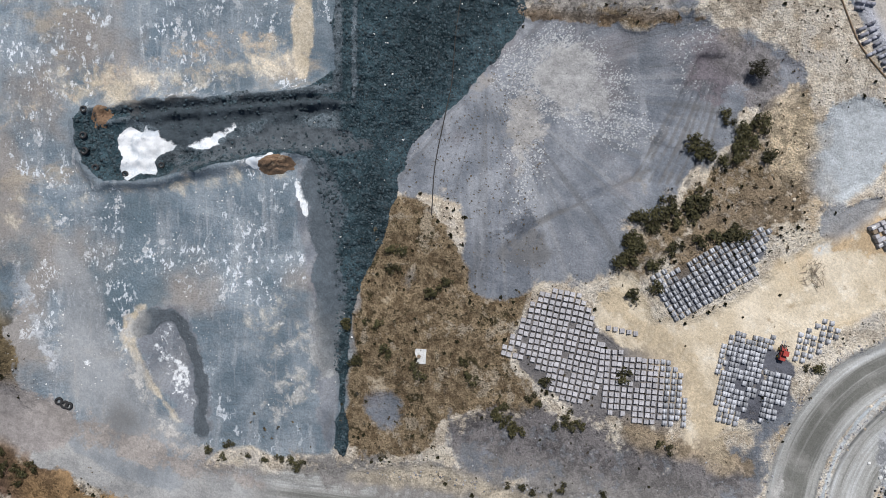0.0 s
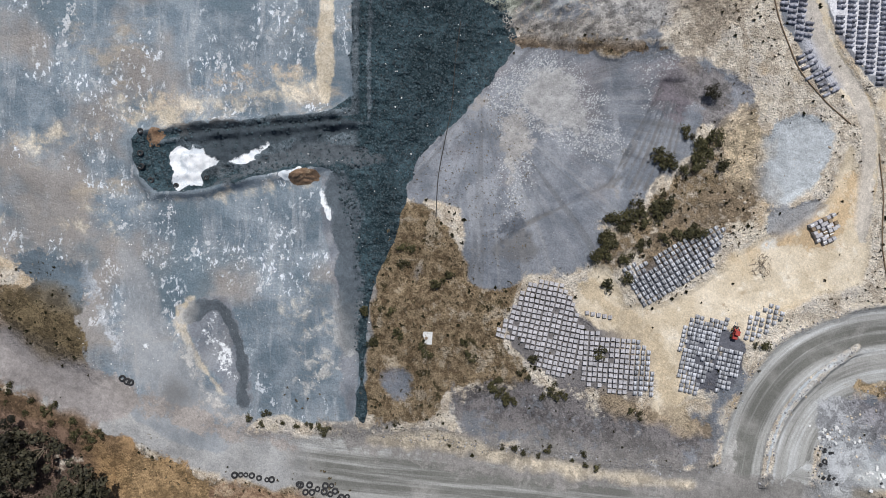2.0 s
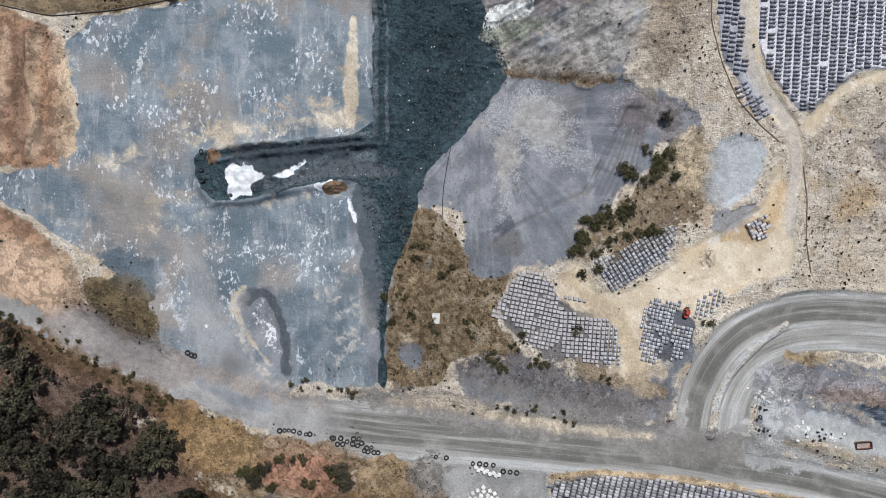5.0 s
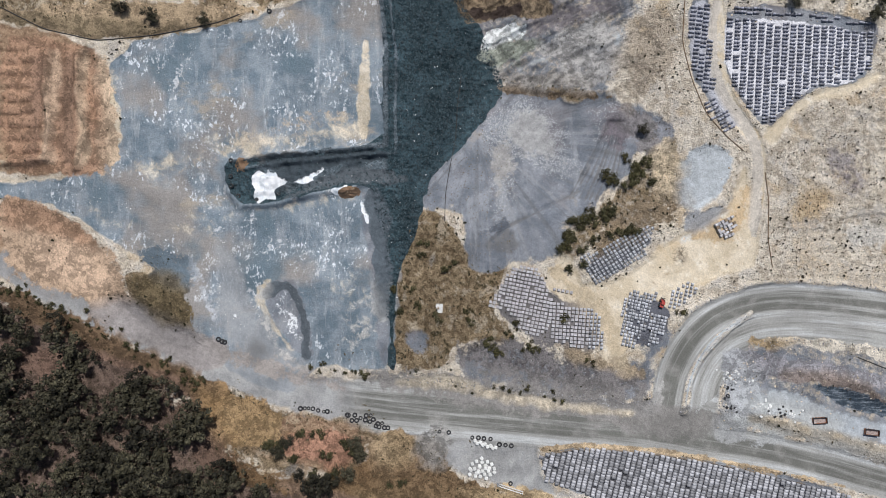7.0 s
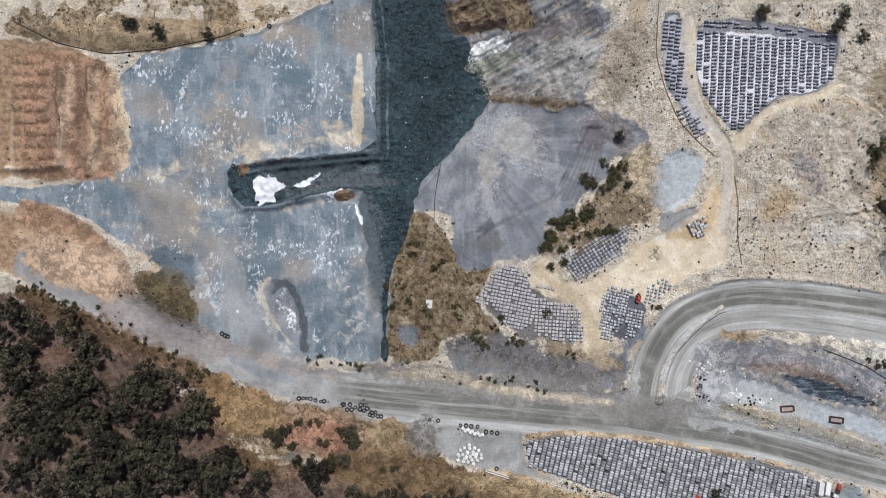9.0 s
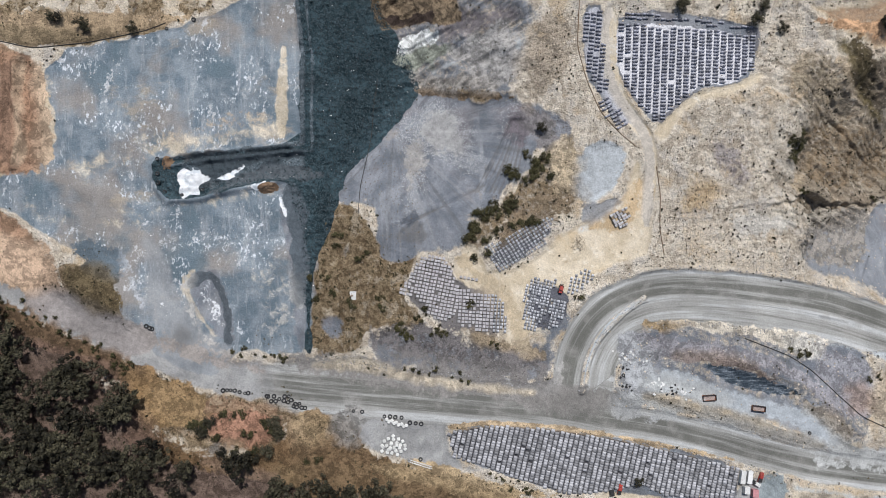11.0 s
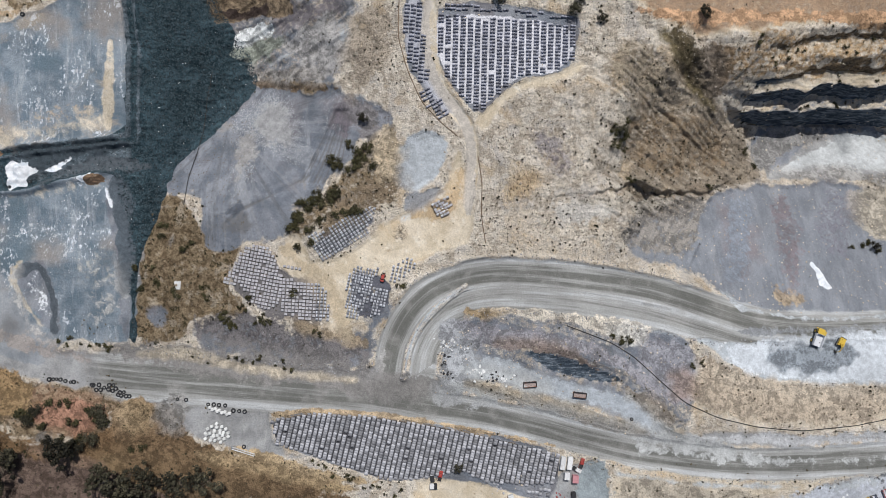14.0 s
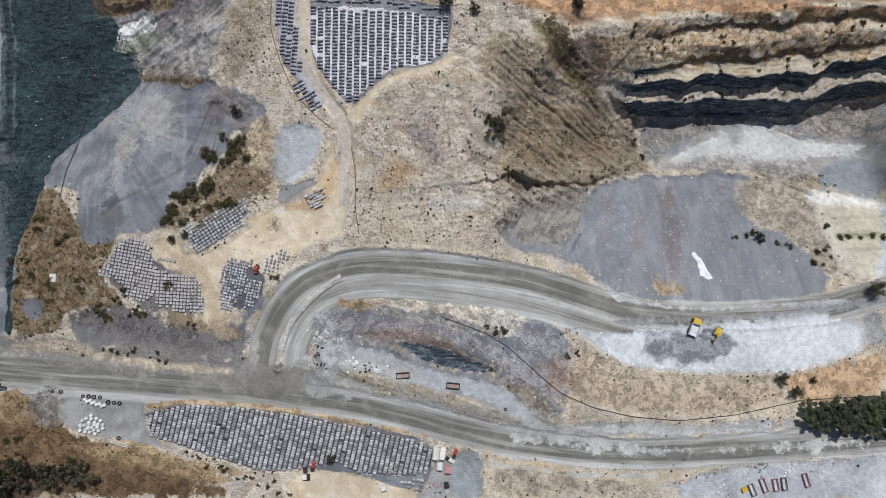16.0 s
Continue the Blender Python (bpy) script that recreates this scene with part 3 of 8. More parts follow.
c_lime = many(A(LIME_A, 0.8, 2.4, 4), A(LIME_B, 0.8, 2.0, 4), A(LIME_C, 0.8, 0.8, 3), A(LIME_D, 0.8, 1, 3), 0.75 * A(PALE_BED, 1.5, 1.5),
              0.36 * A(WHITE_PAD, 4, 3) * (1 - A(GREY_PATCH, 3, 5, 6)), A(PALE_CUT, 0.8, 1.6, 3))
c_hillpale = many(0.8 * A(HILL_PALE, 5, 4), 0.5 * A(HILL_CREAM, 8, 6))
c_haul = many(A(DUST_GREY, 6, 4), 0.7 * A(PAD, 3, 3), 1.0 * A(LOOP_TRACK, 3, 2), 1.0 * A(PIT_FLOOR, 4, 4), 0.9 * A(SAPRON, 3, 3), 0.9 * A(VEHICLE_LOT, 2, 2), 0.75 * A(SE_LOT, 3, 3), 0.8 * A(BANK_LOW, 3, 3), 0.6 * A(PIT_TEAL, 3, 3))
c_haul = many(c_haul, ribbon(GX, GY, [p for p in ROAD_S if p[0] < -20], 17, 2.5, 2))
c_road = many(ribbon(GX, GY, [p for p in ROAD_S if -60 < p[0] < 110], 24, 3, 2) * np.clip((GX + 60) / 40, 0, 1), ribbon(GX, GY, ROAD_S2, 16), ribbon(GX, GY, LOOP_OUT, 15),
              ribbon(GX, GY, LOOP_IN, 13))
c_road = c_road * (1 - ribbon(GX, GY, MEDIAN, 2.4, 0.8, 0.5))
between = np.abs(to_line(GX, GY, LOOP_OUT)[0] - to_line(GX, GY, LOOP_IN)[0])
between = np.clip(1.6 - between / 1.1, 0, 1) * (to_line(GX, GY, LOOP_IN)[0] < 14) * (1 - ribbon(GX, GY, ROAD_ALL, 30, 3, 1)) * np.clip((150 - GX) / 15, 0, 1)
c_road = c_road * (1 - between)
c_pale = many(0.7 * between, 0.85 * A(PAD, 3, 3), 0.6 * A(PAD_SPOIL, 3, 3), 0.4 * A(NE_ROAD, 0.8, 0.6), 
              0.3 * A(SAPRON, 3, 3), 0.44 * A(LOOP_TRACK, 3, 3), 0.8 * A(PALE_SLAB, 2, 2),
              0.35 * A(VEHICLE_LOT, 2, 2), A(WHITE_PAD, 2.5, 2.5), 0.45 * A(CRATE_A_GROUND, 3, 3), 0.35 * A(BANK_LOW, 3, 3), 0.6 * A(SE_LOT, 3, 3), A(SE_PALE, 3, 3), 0.6 * A(ROAD_SOUTH_EDGE, 2, 2),
              0.42 * ribbon(GX, GY, ROAD_S2, 22, 3, 3), 0.4 * ribbon(GX, GY, LOOP_OUT, 19, 2, 2), 0.5 * ribbon(GX, GY, LOOP_IN, 17, 2, 2))
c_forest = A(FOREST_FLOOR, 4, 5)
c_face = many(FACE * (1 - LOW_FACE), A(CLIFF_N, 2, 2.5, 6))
# Blue-black of the low faces: the shade on them is put into the colour.
c_blue = many(LOW_FACE, A(LOOP_FACE, 1.5, 1.5, 5))
# The ribbons paint the berm crests paler, as the light catches them.
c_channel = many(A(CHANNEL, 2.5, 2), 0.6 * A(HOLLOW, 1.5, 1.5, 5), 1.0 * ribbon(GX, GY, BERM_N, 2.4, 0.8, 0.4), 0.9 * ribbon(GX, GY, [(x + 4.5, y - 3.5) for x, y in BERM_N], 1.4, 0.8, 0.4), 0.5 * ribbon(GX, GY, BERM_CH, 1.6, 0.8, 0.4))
c_scree = many(A(SCREE, 6, 4), 0.7 * A(SCREE_B, 5, 3), 0.55 * A(PURPLE_TOP, 5, 4))
c_red = c_red * (1 - 0.42 * np.maximum(ribbon(GX, GY, RED_RIDGE_A, 2.6, 1.2, 0.8), ribbon(GX, GY, RED_RIDGE_B, 3.0, 1.2, 0.8)))
c_hollow = A(HOLLOW, 1.5, 1.5, 5)
c_fan = many(c_fan, 0.72 * c_hollow, 0.7 * A(PIT_APRON, 4, 4), 0.75 * A(GM_GREY_A, 3, 3), 0.75 * A(GM_GREY_B, 3, 3))
flat_wall = wall_m2 * (WALL_T > 0.08) * blur((steep < 0.62) * 1.0, 0.6) * np.clip((GX - 284) / 22, 0, 1)
c_tan = many(c_tan, 0.62 * flat_wall, 0.62 * A(GM_PALE_A, 2, 2), 0.62 * A(GM_PALE_B, 2, 2), 0.55 * ribbon(GX, GY, RED_RIDGE_A, 2.6, 1.2, 0.8), 0.5 * ribbon(GX, GY, RED_RIDGE_B, 3.0, 1.2, 0.8))
c_grass = many(c_grass, 0.75 * A(GULLY_SCRUB, 3, 3))
c_pale = many(c_pale, 0.66 * A(GULLY_PALE_A, 4, 4, 5), 0.72 * A(GULLY_PALE_B, 4, 4, 5), 0.5 * A(GULLY_PALE_C, 4, 4, 5), 0.45 * A(GULLY_GREEN, 3, 3, 5))
c_tan = many(c_tan, 0.9 * A(HOLLOW_TAN, 1.5, 2, 5))
c_lime = many(c_lime, 0.44 * A(HOLLOW_FLOOR, 2, 2, 4), 0.30 * A(BLOTCH, 8, 5), 0.18 * A(BLOTCH_N, 10, 6), 0.34 * A(FLECK_W, 3, 2, 4), 0.30 * A(FLECK_E, 3, 2, 4))
c_grass = many(c_grass, 0.6 * A(FLANK_SHRUB, 3, 3, 5))



# Soils and dusts mostly of their own colour lying over the broad covers, some with light or shade painted in; colours
# as 8-bit values.
SOIL = np.zeros(GX.shape + (3,))
SOIL_COVER = np.zeros(GX.shape)
SOIL_SMOOTH = np.zeros(GX.shape)


def soil(poly, colour, cover=0.85, soft=2.5, rough=3.0, size=7.0, smooth=0.0):
    a = cover * A(poly, soft, rough, size, 200 + int(abs(poly[0][0]) * 7) % 90)
    m = a > 0.002
    a = a[m]
    total = a + SOIL_COVER[m] * (1 - a)
    linear = ((np.array(colour) / 255 + 0.055) / 1.055) ** 2.4
    linear = 0.76 * linear + 0.24 * linear.mean()
    SOIL[m] = (SOIL[m] * (SOIL_COVER[m] * (1 - a))[:, None] + linear * a[:, None]) / total[:, None]
    SOIL_SMOOTH[m] = SOIL_SMOOTH[m] * (1 - a) + smooth * a
    SOIL_COVER[m] = total


soil([(-200.7, 29.1), (-185.1, 27.5), (-166.9, 16.8), (-151.2, 3.5), (-144.2, -9.6), (-139.0, -21.3), (-151.4, -26.4), (-169.5, -19.6), (-184.8, -12.9), (-200.6, -10.0)], (178, 148, 118), 0.75, 5, 4, 9)   # red terrace
soil([(-200.7, 27.3), (-185.1, 25.5), (-169.5, 16.8), (-153.9, 5.6), (-161.7, 4.7), (-177.3, 11.7), (-200.8, 14.7)], (164, 124, 92), 0.75, 2.5, 2.5, 6)   # red terrace step
soil([(-161.8, -23.7), (-140.2, -18.0), (-121.8, -29.3), (-96.7, -40.2), (-99.4, -53.0), (-115.0, -52.8), (-138.5, -40.4), (-159.2, -27.6)], (150, 143, 140), 0.85, 3, 2, 8, 1.0)   # west road
soil([(-200.6, -11.3), (-161.8, -28.1), (-122.7, -48.9), (-91.6, -62.7), (-96.8, -70.3), (-135.8, -54.4), (-174.8, -35.7), (-200.7, -21.7)], (114, 90, 64), 0.8, 3, 4, 6)   # road bank
soil([(-112.3, -59.3), (-91.6, -62.1), (-73.5, -69.5), (-76.2, -80.7), (-89.2, -90.3), (-104.8, -87.7), (-109.8, -74.7)], (158, 124, 76), 0.8, 4, 4, 6)   # dry bank
soil([(-102.2, -90.3), (-66.2, -103.6), (-24.8, -91.0), (-4.4, -99.2), (18.6, -113.0), (-97.5, -111.7)], (126, 97, 62), 0.75, 5, 5, 7)   # bank foot
soil([(-34.9, -83.3), (-11.8, -83.6), (-14.6, -98.9), (-32.5, -96.0)], (166, 140, 104), 0.6, 4, 4, 6)   # bank tan
soil([(-200.8, 120.1), (-63.8, 117.3), (-87.6, 108.6), (-114.1, 105.4), (-153.8, 101.0), (-185.0, 107.9), (-200.6, 109.9)], (176, 150, 114), 0.7, 3, 4, 7)   # north hill
soil([(-200.8, 115.3), (-150.9, 110.8), (-121.9, 105.5), (-90.3, 110.7), (-90.2, 107.4), (-121.9, 102.3), (-151.1, 100.3), (-184.9, 107.1), (-200.6, 109.4)], (122, 106, 78), 0.7, 2, 2, 5)   # hill track a
soil([(-80.3, -18.4), (-75.4, -13.3), (-67.6, -12.1), (-62.8, -17.3), (-58.7, -29.0), (-57.0, -44.4), (-58.3, -49.7), (-62.9, -47.0), (-61.5, -34.2), (-65.3, -21.3), (-70.3, -16.0), (-76.1, -21.1)], (88, 97, 105), 0.85, 1.5, 1.5, 4, 1.0)   # hollow ring
soil([(-34.4, 29.5), (-20.2, 28.8), (-20.5, -7.8), (-20.5, -30.2), (-28.0, -30.1), (-29.4, -7.7), (-29.6, 11.0)], (86, 97, 106), 0.85, 2.5, 2, 6, 1.0)   # tip shoulder
soil([(-61.6, 29.2), (-50.2, 37.2), (-35.3, 39.4), (-20.2, 38.4), (-10.9, 35.0), (-16.6, 30.0), (-34.8, 31.8), (-58.8, 26.3), (-74.1, 23.4)], (88, 97, 104), 0.8, 2, 2.5, 5, 1.0)   # channel floor
soil([(-82.9, 45.6), (-55.3, 46.6), (-27.3, 47.2), (-20.1, 45.2), (-27.6, 39.9), (-51.1, 39.4), (-59.4, 34.5), (-67.5, 32.2), (-77.7, 39.8), (-82.8, 39.2)], (64, 75, 83), 0.85, 2, 2, 5, 1.0)   # channel deep, the shade of its upper band put into the colour
soil([(33.0, 63.5), (44.7, 74.5), (55.3, 66.7), (57.8, 50.2), (64.2, 39.1), (58.8, 37.5), (50.1, 45.4), (42.4, 43.7), (36.1, 51.7)], (162, 162, 162), 0.66, 5, 5, 6, 1.0)   # fan white top
soil([(25.2, 52.2), (32.5, 56.6), (42.3, 42.8), (37.0, 36.6), (32.2, 23.3), (27.4, 24.3), (25.3, 38.8)], (154, 152, 150), 0.62, 4, 4, 6, 1.0)   # fan ridge, its lit side painted as a paler colour
soil([(74.4, 64.8), (89.8, 64.0), (95.2, 53.0), (87.0, 40.2), (76.9, 47.5)], (112, 105, 112), 0.6, 5, 5, 8, 1.0)   # fan purple
soil([(20.2, 13.5), (36.6, 17.3), (33.2, 3.0), (21.0, 3.1)], (92, 98, 108), 0.6, 4, 4, 6, 1.0)   # fan foot
soil([(22.8, 103.7), (54.2, 105.4), (47.9, 93.7), (21.3, 92.9)], (146, 152, 138), 0.75, 3, 4, 5)   # gully sage
soil([(54.2, 104.9), (78.6, 111.4), (87.8, 104.4), (87.0, 79.9), (77.6, 76.5), (58.7, 87.1)], (162, 159, 156), 0.72, 4, 5, 6)   # gully ash
soil([(33.2, 84.7), (53.7, 77.7), (82.2, 71.9), (82.3, 67.6), (53.8, 74.6), (34.3, 79.0)], (118, 98, 74), 0.75, 1.5, 2, 4)   # gully brown
soil([(24.3, 94.2), (58.7, 87.1), (79.9, 76.1), (63.5, 76.1), (33.2, 84.1)], (156, 150, 143), 0.7, 4, 4, 5)   # gully low
soil([(112.6, 1.8), (120.6, 8.9), (135.6, 16.5), (140.3, 27.3), (146.8, 27.2), (144.7, 9.1), (134.1, -1.1)], (192, 164, 122), 0.7, 4, 3, 6, 1.0)   # yard ochre
soil([(111.6, 13.5), (124.7, 18.2), (135.1, 19.6), (129.2, 12.4), (115.3, 4.4)], (150, 152, 155), 0.75, 2, 2, 5, 1.0)   # spoil arc
soil([(133.7, 104.7), (202.1, 97.6), (199.7, 80.9), (190.3, 73.2), (168.9, 72.0), (151.9, 54.2), (137.6, 73.6), (131.9, 89.0)], (212, 212, 218), 0.95, 1.5, 1, 6, 1.0)   # crates north
soil([(117.4, 112.0), (126.7, 111.9), (125.2, 91.7), (131.2, 73.7), (140.3, 55.7), (135.1, 54.5), (122.1, 73.8), (116.5, 89.2)], (176, 178, 188), 0.85, 1.5, 1, 6, 1.0)   # crates north strip
soil([(46.0, -93.9), (69.2, -91.2), (97.2, -93.7), (113.9, -97.0), (147.1, -103.6), (187.8, -115.3), (185.2, -128.3), (174.0, -129.4), (151.9, -126.9), (138.2, -120.7), (127.1, -123.3), (104.8, -124.8), (85.4, -119.0), (66.0, -111.6), (48.6, -105.6)], (78, 78, 84), 0.95, 0.6, 0.3, 6, 1.0)   # crates south, ground darkened for the shade in the gaps between pallets
soil([(24.0, -26.6), (34.7, -8.6), (46.4, -9.6), (55.2, -23.2), (75.7, -28.2), (74.5, -48.8), (54.8, -44.4), (38.1, -38.5)], (122, 118, 118), 0.8, 2, 1.5, 5, 1.0)   # crates yard
soil([(67.1, -7.8), (95.9, 8.6), (98.8, -0.6), (75.2, -17.0)], (104, 106, 114), 0.8, 2, 1.5, 5, 1.0)   # crates yard b
soil([(87.5, -21.1), (100.3, -22.6), (110.4, -31.8), (99.6, -48.3), (84.4, -41.7)], (98, 100, 110), 0.7, 2, 2, 5, 1.0)   # crates yard c
soil([(143.3, -42.5), (171.2, -42.1), (207.6, -47.3), (235.8, -52.6), (232.5, -64.3), (221.2, -61.0), (199.0, -52.3), (171.1, -47.1)], (212, 201, 182), 0.75, 2, 3, 5)   # loop cream
soil([(136.3, -40.8), (165.6, -42.7), (157.1, -48.0), (140.4, -46.0)], (160, 136, 98), 0.8, 2, 2, 5)   # loop dry
soil([(131.9, -46.6), (157.0, -49.9), (193.2, -55.5), (215.4, -64.7), (231.9, -76.5), (251.2, -94.3), (242.4, -93.5), (220.4, -75.8), (193.0, -61.0), (153.9, -59.6), (131.6, -58.3)], (142, 140, 146), 0.8, 3, 3, 6)   # loop purple
soil([(156.9, -55.5), (193.0, -61.0), (212.2, -75.1), (206.7, -75.7), (181.7, -64.9), (156.7, -62.4)], (134, 117, 106), 0.65, 2, 2.5, 5)   # loop brown
soil([(141.1, -69.1), (159.4, -65.3), (175.8, -73.8), (198.0, -80.8), (220.3, -87.3), (236.8, -99.2), (244.9, -109.4), (233.7, -105.5), (211.6, -92.5), (186.5, -87.9), (170.0, -83.0), (153.6, -75.5), (142.4, -75.2)], (168, 176, 183), 0.85, 2.5, 2, 7, 1.0)   # loop blue track
soil([(127.7, -49.8), (137.6, -45.9), (148.3, -61.6), (145.2, -74.7), (139.2, -86.3), (125.3, -85.8), (131.2, -72.1)], (160, 163, 166), 0.7, 3, 3, 6)   # loop west pale
soil([(141.7, -76.9), (164.5, -80.3), (186.5, -87.9), (211.4, -97.3), (233.7, -105.5), (225.1, -108.1), (202.9, -100.1), (175.3, -90.9), (142.1, -81.4)], (164, 144, 110), 0.8, 1.5, 2, 4)   # loop tan bank
soil([(232.8, -55.3), (255.5, -63.0), (260.6, -77.3), (254.2, -94.5), (242.6, -90.3), (226.7, -68.0)], (146, 146, 153), 0.75, 3, 3, 7)   # loop east grey
soil([(213.1, -50.6), (235.8, -52.6), (229.6, -64.7), (215.6, -60.2)], (188, 187, 182), 0.6, 2.5, 3, 4)   # loop white rock
soil([(217.5, -84.4), (234.1, -89.9), (249.3, -107.0), (243.5, -110.2), (234.0, -99.1)], (176, 174, 168), 0.65, 2, 2.5, 4)   # loop white fall
soil([(261.1, -66.6), (277.9, -78.6), (312.5, -87.2), (362.4, -89.3), (370.6, -96.2), (358.4, -106.6), (311.5, -107.3), (271.1, -100.9), (254.3, -91.1)], (186, 168, 143), 0.7, 3, 4, 6)   # east bank
soil([(365.3, -89.5), (401.5, -80.9), (421.8, -78.2), (420.4, -101.2), (400.4, -101.0), (376.5, -104.6), (370.6, -96.2)], (194, 160, 120), 0.8, 3, 3, 7)   # east tan
soil([(253.6, -107.3), (311.3, -111.3), (370.2, -109.7), (375.8, -114.2), (311.0, -117.8), (253.4, -112.9)], (182, 183, 184), 0.7, 3, 3, 7, 1.0)   # east roadside
soil([(271.2, -67.0), (284.4, -64.7), (328.7, -60.8), (402.8, -58.9), (409.4, -71.9), (398.4, -82.5), (365.5, -86.9), (306.8, -84.4), (280.8, -77.6)], (204, 211, 217), 0.9, 2.5, 2.5, 6, 1.0)   # east white
soil([(293.0, -67.9), (310.6, -65.8), (340.2, -64.1), (342.5, -75.1), (324.5, -82.9), (310.0, -79.4), (295.6, -74.8)], (134, 143, 151), 0.95, 1.2, 5, 5)   # east wet
soil([(273.2, -54.0), (329.0, -58.0), (373.9, -55.6), (403.4, -51.4), (423.9, -46.9), (423.3, -53.6), (402.8, -57.8), (328.7, -60.8), (284.4, -62.7)], (140, 143, 146), 0.75, 3, 2, 8, 1.0)   # east road
soil([(408.7, -59.1), (423.2, -55.0), (421.8, -77.6), (410.8, -73.4)], (172, 176, 176), 0.75, 3, 3, 6, 1.0)   # east apron
soil([(284.4, 13.1), (309.9, 16.8), (300.8, -15.2), (287.5, -41.6), (275.5, -38.3)], (128, 136, 147), 0.6, 6, 5, 8, 1.0)   # slope blue
soil([(312.9, 16.0), (329.2, 18.8), (331.6, -16.1), (321.3, -39.9), (309.0, -39.5)], (126, 117, 122), 0.55, 6, 5, 8, 1.0)   # slope rose
soil([(302.2, -34.8), (318.4, -39.2), (327.0, -48.8), (304.8, -45.7)], (168, 148, 120), 0.65, 3, 4, 4)   # slope foot tan
soil([(356.9, 10.5), (374.6, 19.8), (399.3, 16.6), (398.7, -5.9), (407.6, -37.0), (395.0, -41.8), (383.7, -17.9), (361.3, -10.8)], (168, 158, 140), 0.7, 4, 4, 6)   # slope east
soil([(214.7, -8.3), (230.3, 3.9), (250.5, 13.7), (283.3, 17.0), (274.3, -2.1), (262.1, -20.3), (237.6, -19.7)], (140, 134, 126), 0.6, 4, 4, 6)   # slope rills
soil([(399.2, 9.9), (422.5, 7.8), (430.2, 2.3), (438.2, 1.4), (425.8, -40.0), (406.6, -39.3), (403.5, -21.7)], (200, 194, 172), 0.9, 2, 2, 6, 1.0)   # slab cream
soil([(398.4, 9.1), (430.2, 2.3), (438.4, 0.8), (437.7, -3.0), (397.1, -0.0)], (222, 222, 218), 0.8, 1.5, 2, 5, 1.0)   # slab white
soil([(399.2, -4.3), (403.4, -6.0), (410.5, -36.5), (406.0, -39.3)], (205, 198, 188), 0.7, 1.5, 1.5, 4, 1.0)   # slab edge
soil([(350.4, 39.8), (368.6, 50.7), (388.4, 50.1), (399.7, 39.7), (409.1, 36.9), (441.8, 36.4), (442.7, 29.9), (409.5, 27.4), (395.4, 24.3), (379.4, 25.5), (361.6, 31.1), (344.8, 29.1), (326.2, 26.5), (332.6, 33.3)], (190, 194, 194), 0.85, 3, 3, 7, 1.0)   # pit road
soil([(363.7, 51.5), (371.9, 51.2), (371.2, 37.4), (364.2, 35.2)], (138, 142, 144), 0.7, 2, 2, 5, 1.0)   # pit wet
soil([(317.4, 52.7), (351.9, 54.7), (361.7, 46.6), (344.5, 43.5), (326.0, 33.5), (314.2, 25.9), (308.8, 33.8)], (136, 134, 131), 0.8, 3, 3, 5)   # pit rock
soil([(402.2, 49.3), (413.9, 58.3), (432.5, 60.5), (456.4, 60.3), (442.1, 37.7), (413.0, 38.6)], (152, 146, 138), 0.8, 3, 3, 6)   # pit mound
soil([(413.5, 24.5), (443.0, 28.7), (438.5, 3.5), (427.4, 3.0), (419.5, 8.3), (404.1, 11.0)], (140, 150, 158), 0.8, 3, 3, 7, 1.0)   # pit blue
soil([(221.3, 105.1), (332.2, 102.0), (424.3, 97.1), (427.7, 93.2), (346.9, 95.0), (303.4, 97.1), (271.7, 94.7), (246.3, 99.5)], (192, 148, 104), 0.8, 2.5, 3, 7)   # sand rim
soil([(247.7, 97.6), (257.7, 94.8), (274.2, 73.3), (282.1, 63.7), (269.3, 66.1), (252.2, 79.8)], (98, 86, 60), 0.75, 2.5, 3, 5)   # olive gully
soil([(220.7, 88.3), (238.0, 93.5), (249.4, 77.3), (262.9, 65.8), (231.6, 60.7), (217.3, 71.2)], (166, 150, 124), 0.55, 5, 5, 7)   # crag west
soil([(295.4, -138.6), (339.3, -137.0), (392.6, -132.1), (418.6, -129.8), (417.3, -153.2), (309.5, -147.8)], (182, 187, 196), 0.75, 4, 4, 7, 1.0)   # se yard
soil([(216.1, -124.0), (241.3, -130.1), (292.6, -137.9), (292.2, -146.8), (213.1, -142.4)], (172, 160, 140), 0.7, 4, 5, 7)   # se scrub
soil([(193.7, -122.1), (210.7, -116.9), (213.6, -130.8), (209.8, -142.2), (193.1, -141.4)], (150, 162, 166), 0.8, 3, 3, 6, 1.0)   # se lot blue
soil([(42.3, -107.4), (74.9, -119.8), (104.7, -126.9), (69.2, -126.2), (36.6, -115.4), (20.3, -106.8)], (184, 158, 116), 0.75, 2.5, 2.5, 6)   # south strip
soil([(45.4, -90.4), (70.2, -88.2), (103.1, -91.6), (144.1, -99.7), (185.7, -109.8), (185.6, -112.0), (144.0, -102.4), (103.0, -94.3), (70.2, -90.9), (46.7, -93.1)], (186, 160, 122), 0.8, 1.2, 1.2, 5)   # road verge s
soil([(-200.3, 103.4), (-184.6, 103.7), (-153.7, 96.1), (-149.7, 66.4), (-148.5, 40.1), (-169.4, 37.8), (-200.7, 38.3)], (162, 124, 94), 0.75, 3, 3, 7)   # red base
soil([(-177.0, 95.0), (-173.2, 97.1), (-171.4, 85.2), (-174.2, 66.6), (-176.0, 50.8), (-174.0, 42.5), (-179.5, 42.6), (-180.9, 56.0), (-177.4, 79.6)], (188, 158, 128), 0.8, 1.2, 1.5, 4)   # red ridge pale
